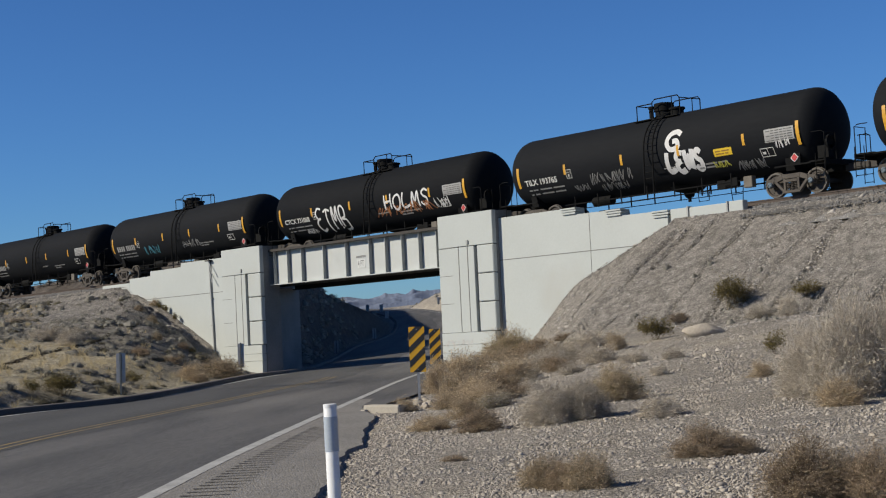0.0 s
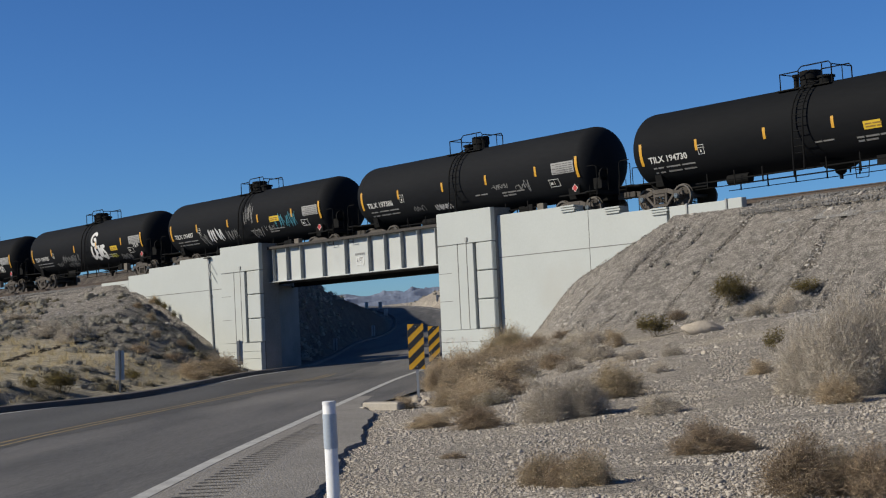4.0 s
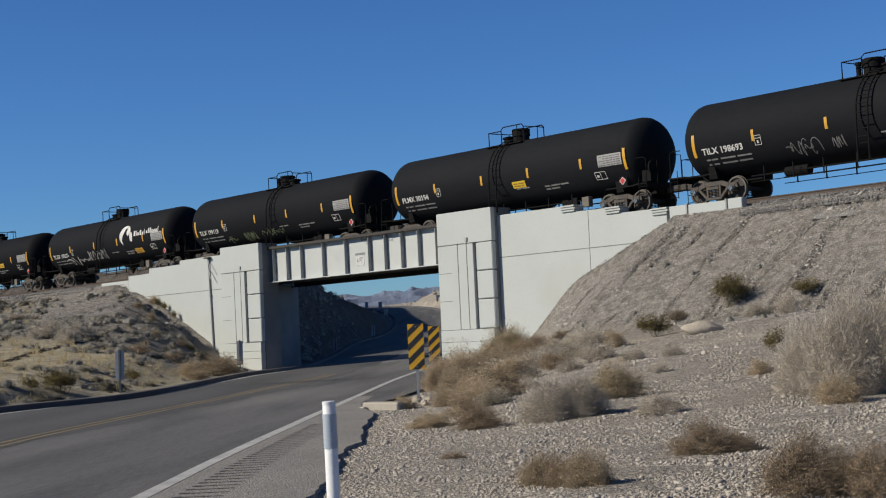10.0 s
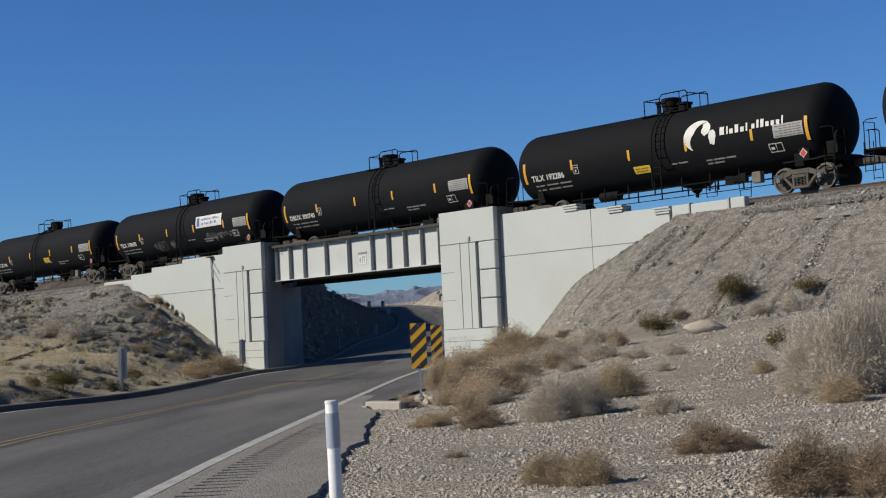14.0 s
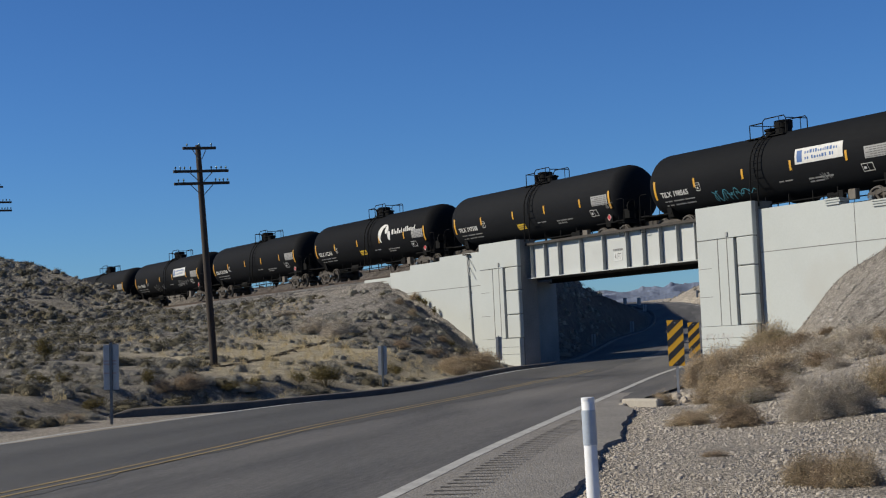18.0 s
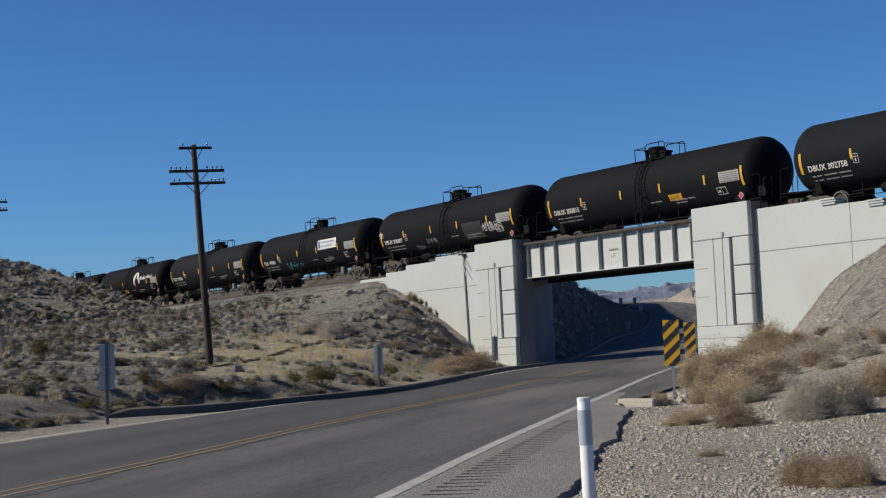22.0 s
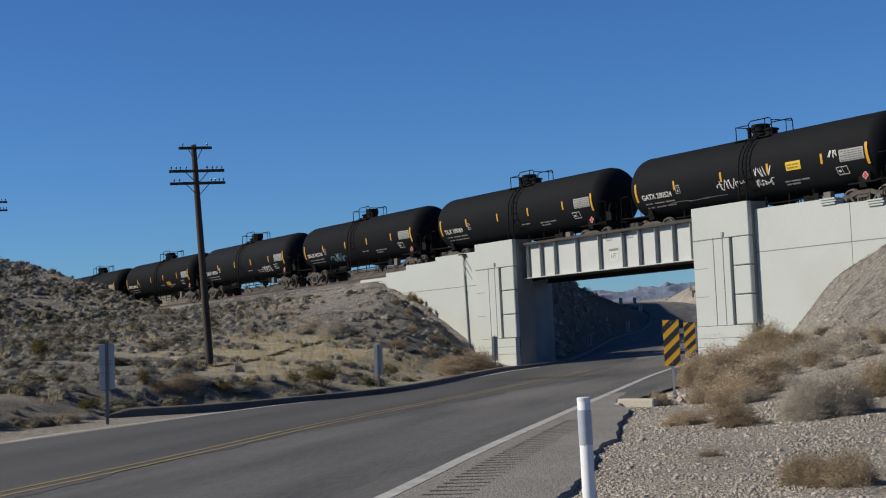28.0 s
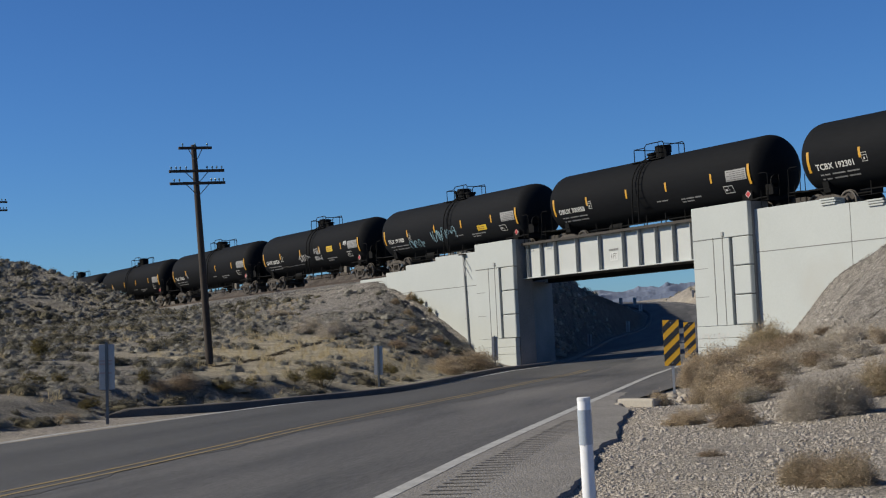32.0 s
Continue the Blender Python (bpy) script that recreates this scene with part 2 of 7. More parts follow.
def spin(bm, prof, axis="x", seg=32, closed=True):
    """Turns a profile of (along, radius) about an axis through the origin."""
    rings = []
    for a, r in prof:
        ring = []
        for i in range(seg):
            c, s = math.cos(2 * math.pi * i / seg) * r, math.sin(2 * math.pi * i / seg) * r
            ring.append(bm.verts.new({"x": (a, c, s), "y": (c, a, s), "z": (c, s, a)}[axis]))
        rings.append(ring)
    for u, v in zip(rings, rings[1:]):
        for i in range(seg):
            j = (i + 1) % seg
            bm.faces.new((u[i], u[j], v[j], v[i]))
    if closed:
        bm.faces.new(rings[0][::-1])
        bm.faces.new(rings[-1])


def finish(bm, bevel=0.0, smooth=False):
    if bevel:
        bmesh.ops.bevel(bm, geom=bm.edges[:], offset=bevel, segments=1, affect="EDGES")
    bmesh.ops.recalc_face_normals(bm, faces=bm.faces[:])
    for fc in bm.faces:
        fc.smooth = smooth


def mesh_of(name, bm, material, angle=None):
    me = bpy.data.meshes.new(name)
    bm.to_mesh(me)
    bm.free()
    me.materials.append(material)
    if angle:
        me.set_sharp_from_angle(angle=radians(angle))
    return me


def part(name, bm, material, parent=None, label="", bevel=0.0, smooth=None):
    """Links a bmesh as one mesh object under a thing or a part."""
    finish(bm, bevel, smooth is not None)
    ob = new(name, mesh_of(name, bm, material, smooth))
    if parent:
        ob.parent = parent
    if label:
        ob["label"] = label
    return ob


def put(name, me, parent, m):
    """Another part on a shared mesh, at the pose m."""
    ob = new(name, me)
    ob.parent = parent
    ob.matrix_basis = m
    return ob


def thing(name, m, label, category, group="", kind=""):
    e = new(name)
    e.matrix_basis = m
    e.empty_display_size = 0.3
    return tagged(e, label, category, group, kind)


def smooth01(t):
    t = np.clip(t, 0, 1)
    return t * t * (3 - 2 * t)


# ---- the lie of the land ----
TRACK_Y, GRADE = 46.05, 0.0145


def rail_z(x):
    return 5.36 + GRADE * (x + 30)


def spline(pts, n=8):
    """A smooth line through the points (Catmull-Rom)."""
    P = [np.array(p, float) for p in pts]
    P = [2 * P[0] - P[1]] + P + [2 * P[-1] - P[-2]]
    out = []
    for a, b, c, d in zip(P, P[1:], P[2:], P[3:]):
        for k in range(n):
            t = k / n
            out.append(0.5 * (2 * b + (c - a) * t + (2 * a - 5 * b + 4 * c - d) * t * t + (3 * b - a - 3 * c + d) * t ** 3))
    return np.array(out + [P[-2]])


CENTRE = spline([(14, -24), (4, -15), (-6, -6), (-12.4, 0.4), (-16.3, 4.15), (-21.3, 8.8), (-27.7, 15.6), (-34.4, 22.8), (-45.5, 33.4), (-58.6, 45.2), (-79.6, 63.6), (-100.6, 82.1), (-125.8, 105.3), (-147.4, 123.4), (-160.6, 132.9), (-175.8, 142.3), (-193, 152), (-215, 160), (-250, 165), (-300, 160)], 10)


def road_z(x, y):
    """The road dips under the bridge, leans to the inside of its bend there, then climbs."""
    s = -0.83 * x + 0.55 * y
    z = np.interp(s, [-60, 15, 66, 76, 90, 104, 121, 149, 165, 181, 190, 206, 224, 243, 290, 400], [0.5, 0, -0.62, -0.76, -0.93, -0.86, -0.66, -0.48, -0.18, 0.36, 0.85, 1.65, 2.3, 2.9, 3.8, 5.0])
    lean = np.interp(s, [62, 82, 100, 125], [0, 0.045, 0.045, 0])
    return z + lean * np.clip(0.66 * x + 0.75 * y + 4.8, -5.5, 4.5)


def road_side(x, y):
    """Signed distance to the road's centre line, positive on the camera's side."""
    x, y = np.asarray(x, float), np.asarray(y, float)
    best, side = np.full(x.shape, 1e9), np.zeros(x.shape)
    for a, b in zip(CENTRE, CENTRE[1:]):
        d = b - a
        l2 = d @ d
        t = np.clip(((x - a[0]) * d[0] + (y - a[1]) * d[1]) / l2, 0, 1)
        ex, ey = x - a[0] - t * d[0], y - a[1] - t * d[1]
        q = np.hypot(ex, ey)
        s = (d[0] * ey - d[1] * ex) / math.sqrt(l2)
        new_best = q < best
        best = np.where(new_best, q, best)
        side = np.where(new_best, np.where(s < 0, q, -q), side)
    return side


def lumps(x, y, w, seed):
    """Cheap smooth noise in -1..1."""
    r = np.random.RandomState(seed)
    out = np.zeros(np.shape(x))
    for _ in range(7):
        a, f, ph = r.uniform(0, 2 * math.pi), r.uniform(0.6, 1.7) / w, r.uniform(0, 6.28)
        out += np.sin((x * math.cos(a) + y * math.sin(a)) * f * 2 * math.pi + ph)
    return out / 4


def ground_z(x, y):
    """Height of the desert floor, the railway bank, the cut and the far hills."""
    x, y = np.asarray(x, float), np.asarray(y, float)
    side = road_side(x, y)
    near = smooth01((y - 8) / 30) * 1.15 * smooth01((side - 4) / 12)
    z = np.where(side > 0, near, 0.25 * smooth01((-side - 5) / 10))
    z = z + np.where(side < 0, 9.25 * smooth01((-x - 92) / 56) * smooth01((y + 25) / 40) * smooth01((58 - y) / 14), 0)
    z = z + 0.10 * lumps(x, y, 9, 3) * smooth01((np.abs(side) - 6) / 6) + 0.5 * lumps(x, y, 60, 5) * smooth01((np.abs(side) - 14) / 30)
    # beyond the line: a hill left of the road, a low sandy rise right of it
    back = smooth01((y - 52) / 8)
    crest = np.interp(-x, [68, 73, 82, 90, 98, 110, 125, 145, 175], [0, 9.0, 9.0, 6.6, 4.4, 3.7, 2.7, 1.9, 1.5])
    west = -x * math.cos(radians(54.2)) - y * math.sin(radians(54.2))      # unseen higher shoulder behind the abutment, raised to cast shade on the road
    along = np.hypot(x, y)
    shoulder = 0.6 + 0.049 * along - 3.0 * np.exp(-((along - 146) / 8) ** 2)
    crest = crest + np.maximum(shoulder - crest, 0) * smooth01((west + 0.5) / 2.5) * smooth01((18 - west) / 6)
    hill = np.minimum(np.maximum(-side - 4.9, 0) * 1.45, crest + np.minimum(0.21 * np.maximum(-side - 10, 0), np.maximum(6.0 - crest, 0))) * smooth01((140 + side) / 60) * smooth01((230 + x) / 40)
    rise = (0.3 + 4.2 * smooth01((0.905 - np.arctan2(-x, y)) / 0.04)) * smooth01((side - 4.8) / 12) * smooth01((-x - 120) / 40) * smooth01((430 + x) / 80)
    z = z + back * np.where(side < 0, hill, rise)
    z = z + 1.0 * np.exp(-((x + 45.5) / 6.5) ** 2 - ((y - 41.5) / 5.0) ** 2) * (side > 0)
    # railway bank
    top = rail_z(x) - 0.62
    off = np.abs(y - TRACK_Y)
    bank = rail_z(x) - 0.40 - np.maximum(off - 2.35, 0) / 1.5
    spill = np.where(x > -59.4, np.clip((x + 49.3) / 11.6, 0, 1) * 4.7 + 0.2,
                     np.interp(-x, [70.5, 71.3, 73.4, 75.85, 77.45, 80.5, 82.0], [0.0, 0.28, 1.2, 2.3, 2.95, 3.85, 4.5]))
    gap = (x > -81) & (x < -37.7)
    # left of the bridge the natural slope climbs from the kerb to the line
    climb = np.clip((-side - 5.2) / (np.maximum(-side - 5.2, 0.01) + np.maximum(43.3 - y, 0.01)), 0, 1)
    slope = np.where((side < -5.2) & (y < 43.3), (top - 0.1) * climb ** 1.3, -5)
    slope = np.where(x > -81, np.minimum(slope, spill + 0.3 * np.maximum(44.3 - y, 0) * (1 - smooth01((73 + x) / 4.5) * smooth01((y - 37.5) / 4))), slope)
    slope = slope * smooth01((260 + x) / 80)
    bank = np.where(gap, np.minimum(bank, np.where(off < 2.2, np.minimum(spill, top), spill - np.maximum(off - 1.7, 0) / 1.5)), bank)
    bank = np.where((x > -70.5) & (x < -49), -5, bank)
    cut = top + np.maximum(off - 3.2, 0) / 0.9
    z = np.maximum(np.maximum(z, bank), np.where(off > 3.2, slope, -5))
    z = np.where((x < -100) | (x > 0), np.minimum(z, cut), z)
    # the road bed
    rz = road_z(x, y)
    apron = 2.9 * smooth01((x + 41) / 4) * smooth01((24 - y) / 6)      # flat gravel before the kerb's end
    left, right = smooth01((-side - 4.9 - apron) / (2.2 + 1.8 * smooth01((-x - 40) / 4) * smooth01((x + 62) / 6) + 4.8 * smooth01((-x - 54) / 6) * smooth01((x + 74) / 4))), smooth01((side - 5.5) / 4.0)
    keep = np.where(side < 0, left, right)
    z = np.where((np.abs(side) < 16), rz - 0.05 + (z - rz + 0.05) * keep, z)
    far = np.hypot(x, y)
    return np.where(far > 900, z * 0 + 2 * smooth01((far - 900) / 800), z)


def axis_lines(lo, hi, step, far):
    a = list(np.arange(lo, hi + 1e-6, step))
    g, out = step, []
    v = hi
    while v < far:
        g *= 1.22
        v += g
        out.append(v)
    g, pre = step, []
    v = lo
    while v > -far:
        g *= 1.22
        v -= g
        pre.append(v)
    return np.array(pre[::-1] + a + out)


def sheet(name, X, Y, Z, material):
    """A grid mesh from 2D arrays."""
    n, m = X.shape
    V = np.stack([X, Y, Z], -1).reshape(-1, 3)
    i = np.arange(n * m).reshape(n, m)
    F = np.stack([i[:-1, :-1], i[1:, :-1], i[1:, 1:], i[:-1, 1:]], -1).reshape(-1, 4)
    me = bpy.data.meshes.new(name)
    me.from_pydata(V.tolist(), [], F.tolist())
    me.materials.append(material)
    me.polygons.foreach_set("use_smooth", [True] * len(F))
    return new(name, me)


ax_x = axis_lines(-150, 4, 0.4, 4500)
ax_x = np.concatenate([ax_x[ax_x < -236], np.arange(-235, -150.5, 1.1), ax_x[(ax_x > -150.3) & (ax_x < -50.1)], np.arange(-50, -24, 0.11), np.arange(-23.9, -8, 0.2), ax_x[ax_x > -8]])
ax_y = axis_lines(-4, 60, 0.4, 4500)
ax_y = np.concatenate([ax_y[ax_y < 60.2], np.arange(60.8, 180, 1.0), ax_y[ax_y > 181]])
gx, gy = np.meshgrid(ax_x, ax_y, indexing="ij")
gz = ground_z(gx, gy)
# loose gravel of the banks is greyer than the natural soil: a share per vertex, by height over the desert floor
rill = lumps(gx + gy * 0.10 + 0.12 * np.sin(gy * 1.7), gy * 0.05, 1.3, 11)
gully = lumps(gx + 0.16 * np.sin(gy * 0.9 + gx * 0.3) + 0.07 * np.sin(gy * 3.1), gy * 0.035, 2.6, 17)      # narrow runnels down the bank
patchy = smooth01(lumps(gx, gy, 5.5, 23) * 0.8 + 0.55)
cut_depth = np.maximum(1 - np.abs(gully) / 0.14, 0) * 0.42 * patchy
gz = gz - (0.35 * np.maximum(rill - 0.5, 0) + cut_depth) * ((np.abs(gy - TRACK_Y) < 14) & (gz > 0.9)) * np.where(gx > -60, smooth01((43.5 - gy) / 1.2), 1.0) + 0.02 * lumps(gx, gy, 1.6, 21) * (np.abs(road_side(gx, gy)) > 7)
bank_share = smooth01((13.5 - np.abs(gy - TRACK_Y)) / 5) * smooth01((gz - 0.35) / 0.7) * (gx > -112)
grass_share = smooth01((-road_side(gx, gy) - 4.4) / 1.2) * np.maximum(smooth01((46 - gy) / 8), smooth01((gy - 50) / 4))
ground = tagged(sheet("ground", gx, gy, gz, M_SOIL), "pale gravelly desert ground with railway banks", "ground", kind="structure")


grass_share = grass_share * (1 - ((gx > -38) & (gy < 20)) * smooth01((road_side(gx, gy) + 8.0) / 0.6))
# hillside beyond the bridge that carries the painted shade
hill_shade_share = smooth01((gy - 51) / 3) * smooth01((-road_side(gx, gy) - 4.6) / 0.8) * (gx < -66) * smooth01((170 + gx) / 30)
straw_share = grass_share * np.minimum(1, 1.3 * np.exp(-((gx + 0.9 * gy + 29) / 9) ** 2) * smooth01((gy - 15) / 4) * smooth01((-gx - 38) / 4) * smooth01((33 - gy) / 5)) * (gy < 44)
for nm, arr in (("bank", bank_share), ("grass", grass_share), ("straw", straw_share), ("rock", hill_shade_share)):
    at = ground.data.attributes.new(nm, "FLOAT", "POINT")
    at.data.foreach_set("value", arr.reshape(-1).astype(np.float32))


def ribbon(name, left, right, lift, material, n_across=2, parent=None):
    """A strip that lies on the road between two lines."""
    L, Rr = np.array(left), np.array(right)
    k = np.linspace(0, 1, n_across)
    X = L[:, None, 0] * (1 - k) + Rr[:, None, 0] * k
    Y = L[:, None, 1] * (1 - k) + Rr[:, None, 1] * k
    ob = sheet(name, X, Y, road_z(X, Y) + lift, material)
    if parent:
        ob.parent = parent
    return ob


def offset_line(line, d):
    """The line moved sideways by d, positive towards the camera's side."""
    t = np.gradient(line, axis=0)
    t /= np.linalg.norm(t, axis=1)[:, None]
    d = np.broadcast_to(np.asarray(d, float), (len(line),))[:, None]
    return line + np.stack([t[:, 1], -t[:, 0]], 1) * d


road = tagged(ribbon("road", offset_line(CENTRE, -4.9), offset_line(CENTRE, 4.6), 0.0, M_ROAD, 6), "worn grey two-lane asphalt road", "road", kind="structure")
lane_rim = 0.35 + 0.10 * np.sin(np.arange(len(CENTRE)) * 0.8) + 0.07 * np.sin(np.arange(len(CENTRE)) * 2.1)
tagged(ribbon("far_lane", offset_line(CENTRE, -4.85), offset_line(CENTRE, lane_rim), 0.004, M_ROAD_DARK, 5), "darker newer asphalt of the far lane", "road", kind="structure")

FAR_EDGE = spline([(-12, -7.5), (-17, -2), (-22, 2.8), (-26.3, 6.73), (-27.92, 8.19), (-29.32, 9.74), (-30.74, 11.45), (-32.34, 13.4), (-34.1, 15.6), (-35.2, 17.3), (-37.0, 19.9), (-39.6, 22.9), (-43.2, 26.1), (-46.6, 29.2), (-51.2, 33.5), (-57.0, 39.0)], 8)
NEAR_EDGE = spline([(-3, -2.5), (-8, 2.4), (-12.3, 6.6), (-16.3, 10.2), (-22.9, 16.3), (-28.9, 21.9), (-36.5, 29), (-43.5, 35.8), (-55.6, 47.6)] + [tuple(q) for q in offset_line(CENTRE, 3.7)[105:165:6]], 8)
YELLOW = spline([(-6, -6), (-12.4, 0.4), (-16.3, 4.16), (-18.16, 6.01), (-21.01, 8.69), (-24.16, 11.59), (-28.16, 15.61), (-33.4, 21.0), (-37.4, 25.0), (-43.1, 30.8), (-46.5, 33.9)], 8)
tagged(ribbon("edge_line", offset_line(FAR_EDGE, -0.09), offset_line(FAR_EDGE, 0.09), 0.008, M_WHITE_LINE), "worn white painted edge line", "road marking", kind="structure")
tagged(ribbon("edge_line", offset_line(NEAR_EDGE, -0.085), offset_line(NEAR_EDGE, 0.085), 0.008, M_WHITE_LINE), "worn white painted edge line", "road marking", kind="structure")
for d in (-0.13, 0.13):
    tagged(ribbon("centre_line", offset_line(YELLOW, d - 0.04), offset_line(YELLOW, d + 0.04), 0.008, M_YELLOW_LINE), "faded yellow double centre line", "road marking", kind="structure")
NE = spline(NEAR_EDGE[4:40], 4)
wob = np.interp(np.arange(len(NE)), [0, 48, 56, 74, 80, 86, 94, 103, 111, 118, 126, 141], [1.6, 1.64, 1.7, 1.55, 1.49, 1.54, 1.38, 1.2, 1.1, 0.72, 0.46, 0.42]) + 0.02 * np.sin(np.arange(len(NE)) * 0.31) + 0.02 * np.sin(np.arange(len(NE)) * 0.9) + np.random.RandomState(4).normal(size=len(NE)) * 0.012
rim = offset_line(NE, wob)
tagged(ribbon("shoulder", offset_line(NE, 0.02), rim, 0.004, M_SHOULDER, 4), "paler worn asphalt shoulder with crumbling edge", "road shoulder", kind="structure")
# its broken rim stands over the gravel
foot = offset_line(NE, wob + 0.03)
X, Y = np.stack([rim[:, 0], foot[:, 0]], 1), np.stack([rim[:, 1], foot[:, 1]], 1)
tagged(sheet("shoulder_rim", X, Y, road_z(X, Y) + np.array([0.004, -0.06])[None], M_SHOULDER), "broken dark edge of the asphalt", "road edge", kind="structure")
# milled rumble slots beside the edge line, flat; shade of their deep ends painted
slots, tails = bmesh.new(), bmesh.new()
acc = 0.0
for i in range(len(NE) - 1):
    d = NE[i + 1] - NE[i]
    l = math.hypot(*d)
    u = d / l
    nn = np.array([u[1], -u[0]])
    while acc < l:
        c = NE[i] + u * acc
        if 8.8 < math.hypot(*c) < 25:
            for group, a0, a1, half in ((slots, 0.33, 0.43, 0.05), (tails, 0.432, 0.80, 0.03)):
                q = [c + nn * a + u * b for a, b in ((a0, -half), (a1, -half * 0.8), (a1, half * 0.8), (a0, half))]
                group.faces.new([group.verts.new((px, py, float(road_z(px, py)) + 0.009)) for px, py in q])
        acc += 0.32
    acc -= l
M_SLOT = mat("slot_end_shade", (0.055, 0.052, 0.050), (0.08, 0.076, 0.072), 0.95, scale=3, fine=30, world_space=True)
M_SLOT_WORN = mat("worn_milled_slot", (0.17, 0.16, 0.148), (0.13, 0.123, 0.114), 0.95, scale=3, fine=30, world_space=True)
tagged(part("rumble_strip", tails, M_SLOT_WORN), "shallow worn ends of the milled rumble slots", "rumble strip", kind="stuff")
tagged(part("rumble_strip", slots, M_SLOT), "milled rumble slots along the shoulder, their shade painted dark", "rumble strip", kind="stuff")


def kerb_strip(name, line, width, height, label):
    """A kerb with a sloped road face along a line on the ground."""
    t = np.gradient(line, axis=0)
    t /= np.linalg.norm(t, axis=1)[:, None]
    nrm = np.stack([t[:, 1], -t[:, 0]], 1)
    prof = [(0.0, -0.2), (0.02, height * 0.8), (-0.05, height), (-width, height), (-width - 0.02, -0.2)]
    X = np.stack([line[:, 0] + nrm[:, 0] * a for a, _ in prof], 1)
    Y = np.stack([line[:, 1] + nrm[:, 1] * a for a, _ in prof], 1)
    grow = smooth01(np.arange(len(line)) / 4)[:, None]
    Z = road_z(X, Y) + np.array([h for _, h in prof])[None] * np.where(np.array([h for _, h in prof])[None] > 0, 0.15 + 0.85 * grow, 1)
    return tagged(sheet(name, X, Y, Z, M_KERB), label, "kerb", kind="structure")


KERB = spline([(-34.6, 11.3), (-34.25, 12.4), (-33.95, 13.5), (-34.05, 14.8), (-34.9, 16.5), (-36.6, 19.7), (-40.1, 23.3), (-44.1, 26.8), (-48.6, 30.7), (-54.2, 35.7), (-62.5, 42.9)] + [tuple(q) for q in offset_line(CENTRE, -4.35)[105:170:6]], 8)
kerb_strip("kerb", KERB, 0.28, 0.15, "dark asphalt kerb along the road")

# ---- the bridge ----
BG = 0.013


def zg(x, z):
    """Height z, given at the bridge's middle, carried along the line's grade."""
    return z + BG * (x + 59.4)


def slab(bm, x0, x1, y0, y1, z0, z1, flat=False):
    """A block whose top follows the grade; its foot is level."""
    vs = box(bm, x0, x1, y0, y1, z0, z1)
    for v in vs:
        if v.co.z > (z0 + z1) / 2:
            v.co.z = zg(v.co.x, z1)
        elif not flat:
            v.co.z = zg(v.co.x, z0)
    return vs


# girder grey darkened to paint in the stiffeners' shaded sides; pipes share it
M_STIFF = mat("shade_toned_grey_steel", (0.36, 0.37, 0.365), (0.27, 0.28, 0.275), 0.65, scale=1.5, fine=16, bump=0.05, world_space=True)
M_PATCH = mat("white_patch_paint", (0.56, 0.575, 0.565), (0.49, 0.505, 0.495), 0.7, scale=2, fine=20, bump=0.02, world_space=True)
bridge = thing("railway_bridge", Matrix.Identity(4), "white painted concrete and steel girder railway bridge", "bridge")
FY = 43.95


def skew(bm, x_from, dx_per_m):
    """Leans the road-side face so that it runs with the road."""
    for v in bm.verts:
        if abs(v.co.x - x_from) < 0.01:
            v.co.x -= (v.co.y - FY) * dx_per_m


PIL_R, PIL_L = (-51.82, -48.18), (-70.02, -66.28)
